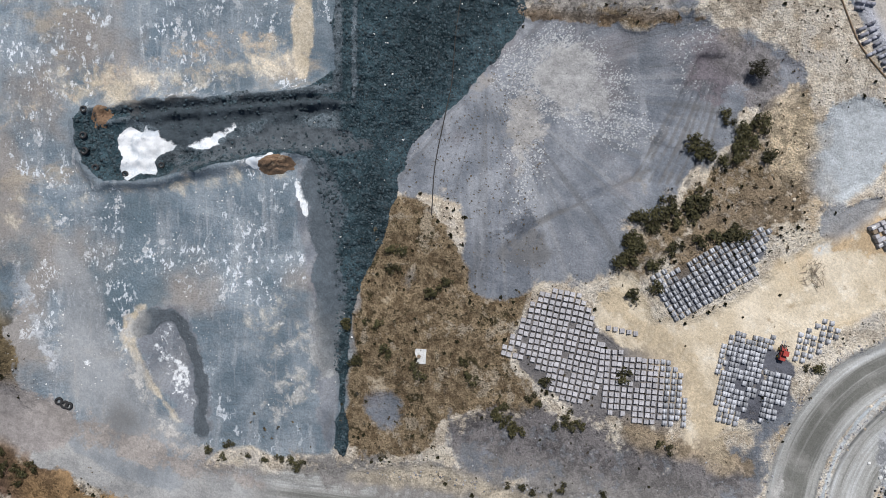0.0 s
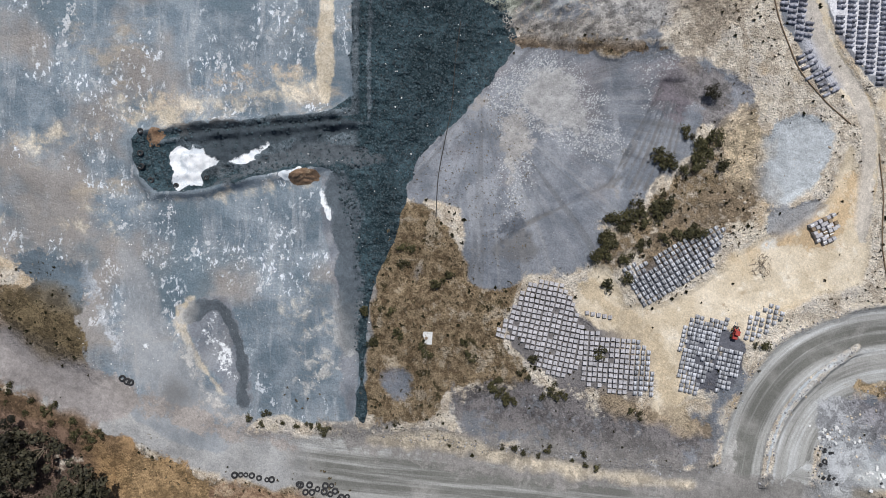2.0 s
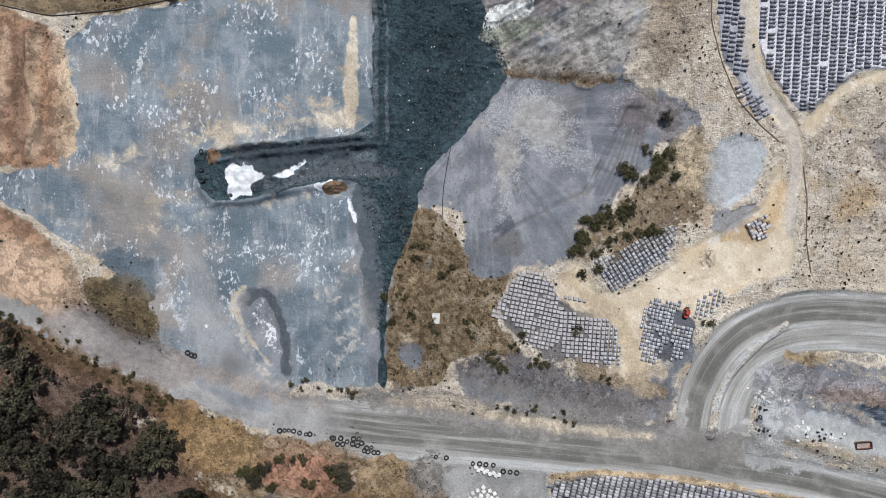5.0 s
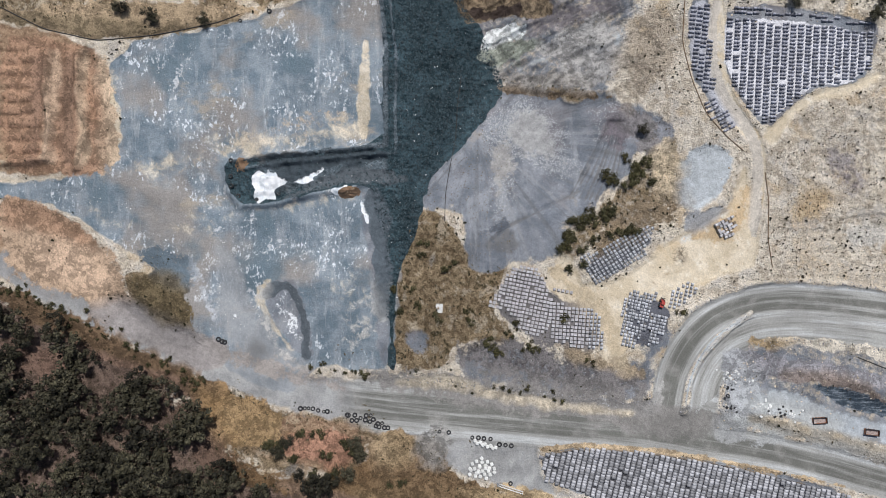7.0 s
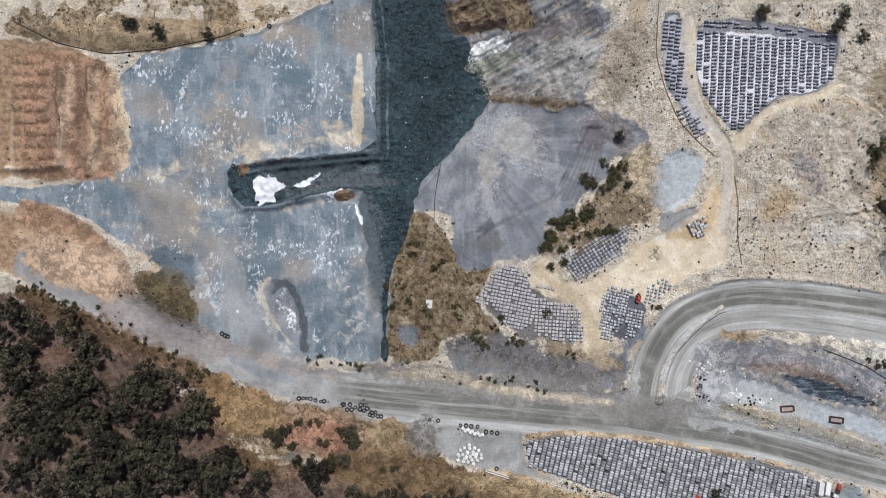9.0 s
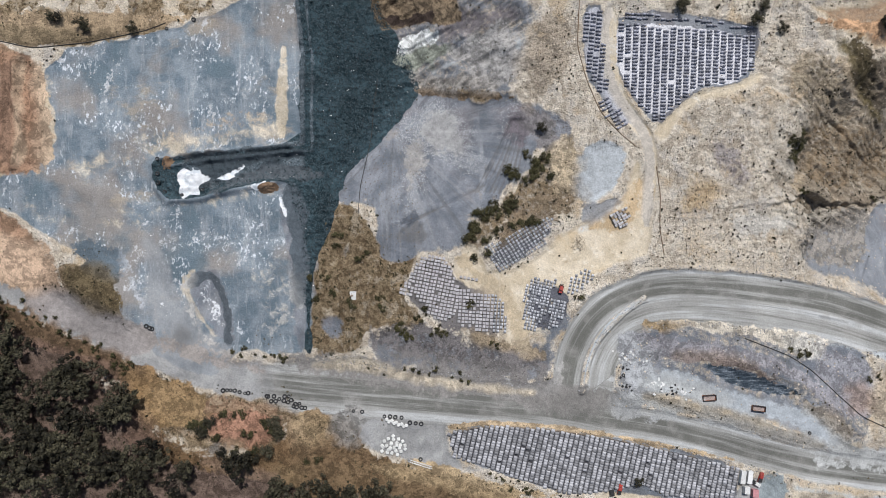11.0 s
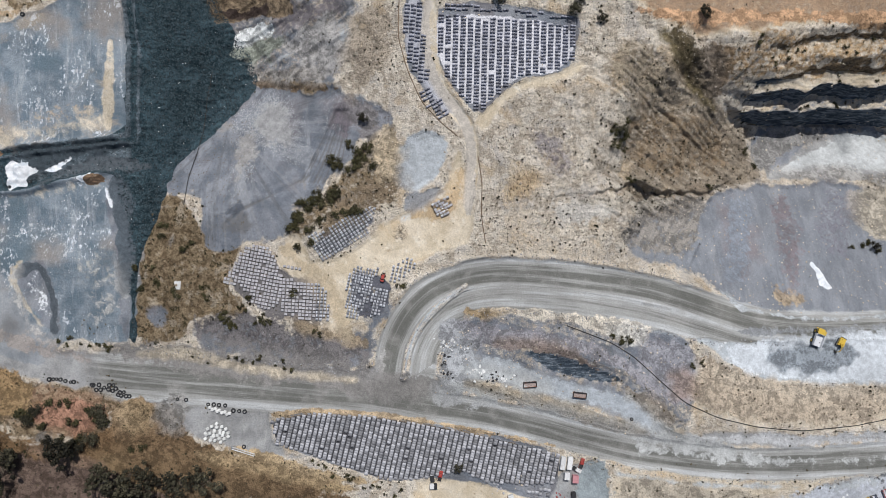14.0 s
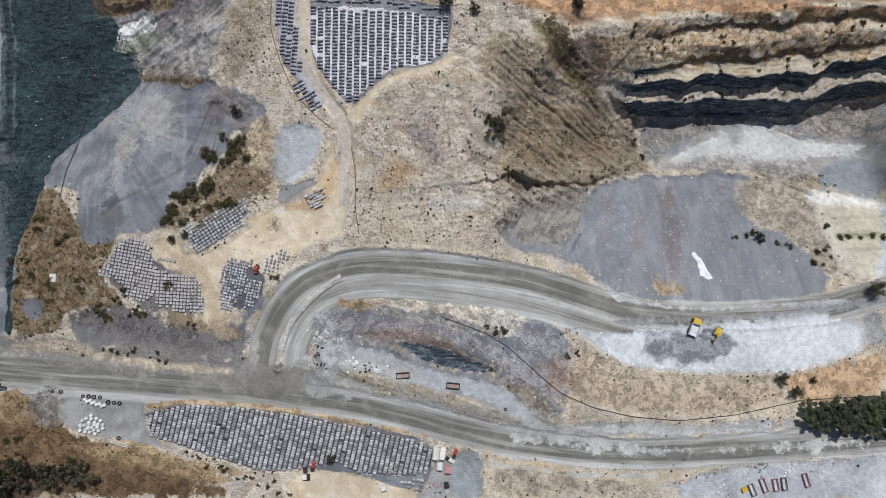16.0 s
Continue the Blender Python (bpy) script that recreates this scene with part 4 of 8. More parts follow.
soil([(-163.3, 95.1), (-159.0, 95.9), (-161.2, 82.3), (-160.4, 66.0), (-157.3, 50.7), (-161.5, 40.3), (-164.4, 42.6), (-164.3, 66.5)], (190, 162, 130), 0.8, 1.2, 1.5, 4)   # red ridge pale e
soil([(-172.0, 93.7), (-163.6, 92.9), (-165.4, 66.5), (-165.9, 42.2), (-173.3, 43.1), (-173.2, 61.4)], (132, 103, 82), 0.75, 2, 2, 4)   # red trough
soil([(-185.2, 95.8), (-177.7, 94.5), (-178.2, 79.2), (-182.6, 56.1), (-181.5, 42.6), (-186.9, 42.6), (-186.2, 66.9)], (140, 108, 86), 0.7, 2, 2, 4)   # red trough w
soil([(-157.5, 96.1), (-150.9, 94.9), (-147.1, 71.6), (-144.5, 47.9), (-148.5, 37.5), (-153.8, 40.2), (-153.1, 66.4)], (196, 170, 138), 0.65, 3, 3, 5)   # red edge tan
soil([(-184.8, 9.2), (-161.7, 3.7), (-145.8, -12.2), (-158.9, -17.2), (-184.7, -6.4)], (192, 160, 130), 0.6, 4, 4, 7)   # red path
soil([(97.7, -71.6), (106.0, -75.5), (120.1, -71.8), (131.2, -75.5), (142.0, -86.4), (130.7, -92.1), (97.3, -89.3), (86.2, -82.9)], (124, 123, 118), 0.5, 5, 2, 8, 1.0)   # junction dust
soil([(82.2, -73.9), (97.7, -71.0), (102.3, -55.9), (104.2, -60.1), (100.4, -75.3), (92.0, -77.0)], (168, 166, 162), 0.75, 2, 1.5, 5, 1.0)   # junction corner
soil([(126.9, -76.2), (139.2, -86.3), (164.2, -89.9), (153.0, -92.8), (130.8, -88.8), (125.3, -85.8)], (168, 170, 170), 0.7, 3, 2, 6, 1.0)   # loop spoon
soil([(-176.9, -33.8), (-159.3, -43.2), (-133.2, -51.8), (-114.9, -57.2), (-115.4, -59.2), (-134.5, -54.4), (-161.9, -45.7), (-177.4, -36.7)], (138, 108, 90), 0.7, 1.5, 1.5, 5)   # forest scar
soil([(-200.7, -26.9), (-185.1, -35.0), (-164.5, -48.3), (-169.7, -63.7), (-190.3, -58.2), (-200.7, -47.7)], (124, 96, 80), 0.65, 6, 6, 8)   # forest glade
soil([(-141.1, -53.8), (-115.0, -61.8), (-102.1, -80.0), (-89.5, -103.4), (-102.6, -105.9), (-122.9, -79.8)], (120, 94, 78), 0.65, 5, 6, 8)   # forest glade b
soil([(274.5, 94.1), (347.7, 94.3), (428.1, 92.3), (442.5, 72.8), (355.4, 74.3), (307.9, 69.9), (281.6, 65.6)], (168, 136, 92), 0.5, 4, 5, 6)   # wall brown
soil([(260.6, 92.8), (278.0, 87.2), (285.8, 72.8), (282.4, 62.6), (272.5, 66.3), (264.3, 80.4)], (132, 118, 102), 0.65, 4, 4, 5)   # wall west
soil([(314.4, 26.6), (344.7, 28.8), (361.4, 30.4), (379.1, 24.8), (409.3, 26.7), (404.0, 11.6), (378.3, 20.8), (329.9, 21.8)], (160, 157, 152), 0.75, 3, 3, 5)   # pit ramp
soil([(86.7, 64.7), (101.7, 62.0), (106.2, 46.5), (98.8, 35.7), (89.3, 51.5)], (120, 116, 116), 0.7, 4, 4, 6)   # north gully grey
soil([(89.4, 113.4), (113.8, 112.1), (111.8, 79.1), (94.0, 64.3), (84.5, 72.8)], (176, 160, 138), 0.6, 5, 5, 7)   # north spur
soil([(-47.0, -16.9), (-23.7, -14.1), (-21.5, -40.0), (-34.5, -50.0), (-44.9, -49.9)], (172, 172, 170), 0.42, 6, 5, 4, 1.0)   # plateau white
soil([(-86.0, -15.2), (-74.9, -12.8), (-78.3, -28.8), (-62.9, -49.6), (-55.2, -54.4), (-70.7, -50.1), (-83.6, -31.8)], (178, 176, 172), 0.45, 2, 2.5, 4, 1.0)   # plateau drift
soil([(-114.6, -1.0), (-110.7, 0.2), (-98.6, -28.5), (-96.7, -38.9), (-100.5, -38.8), (-109.2, -18.0)], (168, 172, 178), 0.5, 2, 2.5, 3, 1.0)   # plateau lane
soil([(-142.1, 5.9), (-114.6, 2.9), (-110.6, -12.8), (-116.5, -17.8), (-135.2, -4.6)], (92, 108, 120), 0.65, 3, 3, 7, 1.0)   # plateau mud
soil([(131.8, -49.9), (142.9, -54.5), (154.0, -57.6), (153.9, -61.8), (140.0, -60.2), (130.5, -58.2)], (140, 142, 146), 0.55, 2, 3, 3)   # loop rock line
soil([(139.6, -72.4), (153.7, -67.9), (167.5, -71.2), (186.8, -81.1), (181.0, -87.1), (167.3, -82.1), (153.6, -76.9), (145.2, -76.6)], (172, 174, 172), 0.7, 3, 2.5, 6, 1.0)   # loop playa
soil([(215.0, -75.2), (223.2, -83.4), (242.4, -93.0), (249.2, -103.2), (242.3, -103.0), (225.8, -89.7), (212.1, -79.5)], (150, 136, 118), 0.6, 2, 3, 4)   # loop edge brown
soil([(266.5, -73.3), (280.7, -79.6), (312.5, -87.5), (362.4, -89.6), (365.1, -93.2), (312.1, -93.7), (280.4, -87.2), (267.7, -80.4)], (196, 180, 156), 0.7, 2.5, 3, 4)   # east bank cream
soil([(243.4, -76.6), (255.1, -72.8), (258.8, -85.6), (254.3, -92.5), (244.1, -90.4)], (150, 122, 104), 0.6, 3, 4, 5)   # east bank rust
soil([(167.0, -87.2), (197.4, -95.3), (233.7, -106.9), (276.3, -114.6), (276.2, -118.0), (233.5, -111.9), (197.3, -101.0), (166.8, -93.3)], (162, 164, 164), 0.6, 3, 2.5, 8, 1.0)   # east roadside pale
soil([(-71.1, -83.4), (-55.5, -80.0), (-37.5, -83.3), (-35.0, -90.9), (-45.4, -97.0), (-60.9, -96.3), (-74.2, -90.6)], (178, 128, 98), 0.8, 3, 3, 6)   # red bank core
soil([(-91.6, -64.7), (-71.0, -72.7), (-65.9, -80.4), (-76.3, -90.5), (-91.9, -87.8), (-102.1, -74.8)], (174, 142, 94), 0.6, 3, 4, 4)   # bank ribs
soil([(126.7, 111.9), (131.8, 111.8), (129.3, 96.7), (130.4, 78.8), (137.6, 65.9), (146.7, 55.0), (151.2, 42.6), (150.7, 27.2), (149.0, 3.8), (143.8, 3.9), (145.5, 27.2), (146.0, 40.1), (142.4, 51.8), (133.0, 62.2), (126.0, 76.4), (125.2, 94.2)], (196, 186, 172), 0.85, 1.2, 0.8, 6, 1.0)   # gravel track north
soil([(111.7, 36.8), (120.0, 48.2), (135.1, 44.9), (135.1, 28.7), (125.2, 19.3), (110.4, 17.9)], (176, 183, 188), 0.85, 2.5, 2, 6, 1.0)   # blue pad
soil([(6.9, -41.8), (32.8, -38.9), (58.6, -46.5), (84.2, -53.3), (96.8, -57.3), (91.0, -70.6), (58.2, -64.6), (11.9, -53.4)], (112, 107, 107), 0.6, 4, 4, 6)   # slate band mix
soil([(58.6, -44.5), (74.0, -49.3), (94.4, -55.3), (93.0, -60.4), (71.3, -53.9), (58.5, -49.1)], (164, 142, 108), 0.6, 2, 3, 4)   # slate band dry
soil([(-141.3, -9.7), (-124.7, -6.8), (-114.2, -12.7), (-110.2, -28.2), (-111.8, -35.9), (-130.1, -30.6), (-138.9, -20.0)], (112, 96, 66), 0.7, 2.5, 3, 5)   # mound olive
soil([(343.3, 22.6), (362.5, 22.0), (364.4, -10.9), (349.2, -35.0), (331.6, -16.1)], (118, 118, 128), 0.5, 6, 6, 9, 1.0)   # east slope stones
soil([(-38.7, -102.2), (10.5, -109.0), (43.2, -118.2), (75.9, -128.9), (-39.6, -126.4)], (144, 118, 80), 0.75, 4, 5, 6)   # south scrub
soil([(-25.4, -84.9), (-8.6, -81.8), (7.7, -97.2), (24.0, -110.8), (57.4, -120.2), (93.5, -133.8), (93.4, -137.6), (-27.4, -134.4)], (122, 97, 66), 0.7, 4, 5, 6)   # south scrub west
soil([(10.5, -108.2), (35.1, -113.8), (76.0, -126.2), (92.4, -129.3), (70.5, -128.8), (32.3, -117.9), (10.4, -112.6)], (186, 158, 112), 0.7, 2, 2, 5)   # south scrub strip
soil([(-38.0, -48.9), (0.6, -53.2), (50.0, -60.1), (105.0, -69.6), (132.3, -80.7), (104.5, -87.7), (49.6, -78.7), (-5.3, -71.7), (-32.6, -62.7)], (134, 130, 126), 0.6, 5, 3, 8, 1.0)   # road dust
soil([(-107.1, -36.2), (-74.2, -48.1), (-38.1, -59.9), (-43.7, -65.2), (-77.0, -59.0), (-107.6, -44.5)], (150, 142, 136), 0.6, 4, 3, 8, 1.0)   # road dust west
soil([(24.6, 105.2), (32.6, 113.1), (47.5, 110.6), (46.6, 106.2), (32.3, 104.3), (25.1, 100.7)], (232, 235, 233), 0.9, 1.2, 2, 3)   # white outcrop
soil([(225.5, 57.4), (250.7, 62.9), (280.0, 58.8), (302.6, 43.1), (290.1, 23.2), (256.8, 19.6), (231.2, 21.7)], (150, 128, 98), 0.5, 5, 5, 6)   # crag ridge
soil([(195.6, 12.8), (230.8, 11.4), (263.9, 14.1), (249.9, 7.5), (223.9, 3.6), (201.0, 6.9)], (196, 186, 168), 0.6, 3, 4, 5)   # crag foot pale
soil([(135.2, -78.0), (173.4, -85.8), (215.6, -98.4), (293.6, -120.7), (293.4, -124.6), (215.5, -103.2), (173.6, -90.6), (135.0, -83.0)], (168, 170, 168), 0.6, 3, 3, 8, 1.0)   # haul road dust east
soil([(225.0, -110.6), (281.8, -120.5), (340.0, -123.4), (419.2, -121.2), (418.8, -126.9), (339.8, -127.9), (281.6, -125.6), (224.8, -116.2)], (180, 182, 180), 0.75, 4, 3, 8, 1.0)   # haul road dust far
soil([(-10.9, -81.1), (2.8, -78.8), (6.8, -89.8), (-0.2, -100.5), (-11.6, -94.6)], (140, 138, 134), 0.7, 2.5, 3, 4)   # bank grey stones
soil([(-27.3, -84.7), (-13.6, -81.0), (-12.4, -96.0), (-24.9, -101.2)], (172, 146, 104), 0.6, 3, 3, 4)   # bank bare tan
soil([(-72.0, -103.0), (-39.1, -112.0), (-33.7, -117.6), (-42.0, -117.5), (-75.0, -107.1)], (150, 122, 100), 0.6, 2, 2, 5)   # forest track low
soil([(-122.3, 39.6), (-90.6, 61.3), (-43.4, 72.1), (-33.0, 62.7), (-54.0, 52.7), (-95.9, 43.0), (-117.0, 34.3)], (172, 156, 136), 0.42, 6, 6, 6, 1.0)   # plateau tan north
soil([(9.5, 122.4), (47.6, 122.1), (45.2, 116.1), (30.4, 114.2), (19.6, 116.7)], (70, 58, 52), 0.8, 2, 2.5, 4)   # north cliff rock
soil([(407.9, -7.4), (436.4, -7.4), (436.4, -8.6), (408.0, -9.0)], (172, 166, 146), 0.7, 0.8, 0.6, 5, 1.0)   # slab stripe
soil([(408.7, -24.9), (431.9, -25.2), (431.5, -26.4), (408.7, -26.5)], (170, 164, 142), 0.7, 0.8, 0.6, 5, 1.0)   # slab stripe low
soil([(408.3, -16.3), (434.6, -16.0), (433.5, -20.0), (408.4, -20.0)], (150, 150, 118), 0.65, 1, 1, 4)   # slab stripe mid
soil([(275.9, -36.8), (283.1, -40.0), (287.1, -48.7), (283.9, -49.9), (277.7, -42.6)], (186, 192, 196), 0.65, 1.5, 2, 4)   # slope edge white
soil([(283.5, -44.3), (315.2, -52.6), (354.1, -52.1), (403.4, -50.8), (403.2, -53.1), (353.4, -54.6), (314.7, -54.9), (282.8, -47.7)], (172, 177, 180), 0.6, 1.2, 1.2, 5, 1.0)   # slope foot lane
soil([(-18.9, -57.7), (7.2, -57.0), (20.3, -62.4), (39.0, -66.8), (65.1, -71.8), (89.3, -75.1), (88.3, -76.9), (61.4, -74.4), (33.4, -69.7), (12.8, -64.1), (-18.9, -60.8)], (196, 180, 152), 0.7, 1.5, 2, 4)   # verge tan
soil([(47.2, -8.4), (58.5, -4.7), (64.0, -16.1), (77.0, -19.9), (84.3, -35.0), (89.5, -57.4), (80.2, -57.3), (73.1, -34.9), (56.5, -19.8)], (196, 176, 142), 0.6, 3, 3, 5, 1.0)   # yard scuffs
soil([(69.8, 4.6), (94.2, 23.1), (109.3, 30.5), (117.0, 21.1), (109.3, 9.9), (92.3, 2.5), (75.3, -4.9)], (142, 122, 94), 0.6, 4, 5, 5)   # bank above yard
soil([(98.1, 43.7), (108.9, 49.1), (114.9, 36.1), (109.4, 21.2), (100.0, 28.7)], (204, 182, 146), 0.8, 3, 4, 4)   # bank above yard cream


# Fine relief: coarse tipped rock, rills down the bare hillsides, heaps of red soil.
H = H + c_dark * ((ridged(GX, GY, 3.2, 41, 3) - 0.5) * 2.2 + (fbm(GX, GY, 14, 43, 2) - 0.5) * 2.0) + (n_fine - 0.5) * 0.3
hill = np.clip((GX - 150) / 20, 0, 1) * np.clip((GY + 18) / 12, 0, 1) * (1 - c_pale) * (1 - c_tan) * (1 - wall_m2) * (1 - c_fan) * (1 - c_haul)
hill = blur(hill, 2)
crag = hill * np.clip((GX - 205) / 30, 0, 1) * np.clip((95 - GY) / 20, 0, 1)
H = H - A(CLIFF_N, 3, 3, 6) * 5 * fbm(GX, GY, 7, 58, 3)
down, over = GX * 0.82 - GY * 0.57, GX * 0.57 + GY * 0.82
bend = 9 * fbm(GX, GY, 30, 53, 2)
H = H + hill * ((fbm(GX, GY, 9, 52) - 0.5) * 2.4 + (ridged(GX, GY, 4.5, 56, 3) - 0.5) * 1.5 + (ridged(GX, GY, 2.2, 156, 2) - 0.5) * 0.8)
H = H + crag * ((ridged(over + bend, down * 0.24, 9.0, 51, 4) - 0.5) * 4.5 + (fbm(GX, GY, 26, 59, 2) - 0.5) * 6.0 + (ridged(GX, GY, 4.0, 57, 3) - 0.5) * 2.2 + (ridged(GX, GY, 1.9, 157, 2) - 0.5) * 1.0)
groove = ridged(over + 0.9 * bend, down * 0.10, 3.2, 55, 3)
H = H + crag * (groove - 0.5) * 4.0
d, _, side, _ = to_line(GX, GY, CLIFF_S)
edge_n = np.interp(GX, [160, 200, 228, 242, 256, 300, 330], [0.3, 1.2, 4, 8, 4, 1.5, 0.5]) * np.clip((GX - 150) / 20, 0, 1) * np.clip((335 - GX) / 20, 0, 1)
north = np.clip(-side / 0.8 + 0.5 + (fbm(GX, GY, 5, 66, 3) - 0.5) * 5, 0, 1)
north = np.where(GY > 0, np.where(d < 40, north, 0), 0)
H = H + edge_n * (0.6 + 0.8 * fbm(GX, GY, 8, 67, 2)) * north * np.exp(-(d / 9) ** 2)
H = H + A(GREY_SLOPE, 6, 3) * ((fbm(GX + 0.1 * GY, GY * 0.06, 3.0, 61, 2) - 0.5) * 0.5 + (n_fine - 0.5) * 0.25)
west_rills = A(GREY_SLOPE, 8, 3) * np.clip((285 - GX) / 20, 0, 1)
H = H + west_rills * (ridged(GX * 0.9 - GY * 0.6, (GX * 0.6 + GY * 0.9) * 0.15, 4.0, 63, 2) - 0.5) * 2.2
fan_a = np.arctan2(GY - 58, GX - 22)
fan_r = np.hypot(GX - 22, GY - 58)
H = H + A(FAN, 5, 2) * ((fbm(fan_a * 26, fan_r * 0.06, 2.0, 71, 2) - 0.5) * 1.1 + (n_fine - 0.5) * 0.6)
gully = A(GULLY_NORTH, 6, 3)
H = H + gully * ((fbm(GX, GY, 12, 81) - 0.5) * 8.0 + (ridged(GX * 0.4 - GY * 0.92, (GX * 0.92 + GY * 0.4) * 0.25, 7.0, 82, 4) - 0.5) * 6.0)
heap_x = ridged(GX + 3.0 * fbm(GX, GY, 16, 91, 2), GY * 0.12, 6.5, 92, 2)
heap_y = ridged(GX * 0.4, GY + 2.0 * n_mid, 5.0, 93, 2)
jx, jy = GX + 2.2 * (fbm(GX, GY, 9, 94, 2) - 0.5), GY + 2.6 * (fbm(GX, GY, 8, 95, 2) - 0.5)
heaps = np.abs(np.sin(jx * math.pi / 6.6)) ** 0.6 * np.abs(np.sin(jy * math.pi / 6.0)) ** 0.6
H = H + A(RED_WEST, 2, 2) * (heaps - 0.5) * 1.8 + A(RED_UPPER, 3, 2) * (heap_x - 0.5) * 2.2 + 0.45 * A(RED_LOWER, 4, 3) * (heap_x - 0.4) * 3.0
H = H + wall_m2 * ((fbm(GX, GY, 5, 95, 3) - 0.5) * 1.6 - 3.0 * np.clip(ridged(GX, GY * 0.25, 16, 195, 2) - 0.72, 0, 1) * 4 + (ridged(GX * 0.5, GY * 1.6, 3.0, 96, 2) - 0.5) * 1.2)
H = H + A(MOUND, 6, 2) * (2.0 + 1.5 * n_mid) + A(LIME_A, 2.5, 1) * 1.6 * (0.5 + n_fine) + A(LIME_B, 2, 1) * 0.8 + A(BROWN_PILE, 1.5, 0.5) * 1.8
H = H - A(CHANNEL, 2.5, 2) * 1.0 + blur(c_hollow, 2) * 1.6 - blur(A(HOLLOW_FLOOR, 2, 1), 2) * 2.4
H = H - A(LOOP_FACE, 3, 1) * 1.5 + A(LOOP_MID, 4, 2) * 2.2 + A(LOOP_BANK, 2, 1) * 1.2
H = H + A(GRASS_MID, 4, 2) * (fbm(GX, GY, 7, 97, 3) - 0.5) * 2.0 + A(BANK_EAST, 4, 2) * (ridged(GX, GY * 0.3, 4, 98, 2) - 0.5) * 1.0
H = H + A(TREE_STRIP, 4, 3) * (fbm(GX, GY, 6, 99, 3) - 0.5) * 2.5 + A(BANK_SOUTH, 5, 3) * (ridged(GX * 0.7 - GY * 0.7, (GX + GY) * 0.2, 2.6, 100, 2) - 0.5) * 0.9
flat = np.clip(c_road + A(NE_ROAD, 1, 0.5) + 0.8 * A(YARD, 2, 1), 0, 1)
HS = blur(H, 4)
H = H * (1 - 0.85 * flat) + HS * 0.85 * flat

# Lane coordinates along the haul roads for the wheel tracks.
lane = np.full(GX.shape, 1e3)
run = np.zeros(GX.shape)
for k, line in enumerate((ROAD_ALL, LOOP_OUT)):
    d, _, side, along = to_line(GX, GY, line)
    m = (d < np.abs(lane)) & ((k == 0) | (to_line(GX, GY, ROAD_ALL)[0] > 9.0))
    lane, run = np.where(m, side, lane), np.where(m, along + 300 * k, run)
lane = np.clip(lane, -60, 60)


def ground_z(x, y):
    u = min(max((x - X0) / STEP, 0), len(gx) - 1.001)
    v = min(max((y - Y0) / STEP, 0), len(gy) - 1.001)
    i, j = int(u), int(v)
    a, b = u - i, v - j
    return float((H[i, j] * (1 - a) + H[i + 1, j] * a) * (1 - b) + (H[i, j + 1] * (1 - a) + H[i + 1, j + 1] * a) * b)


def cover_at(c, x, y):
    return float(c[min(max(int((x - X0) / STEP + 0.5), 0), len(gx) - 1), min(max(int((y - Y0) / STEP + 0.5), 0), len(gy) - 1)])


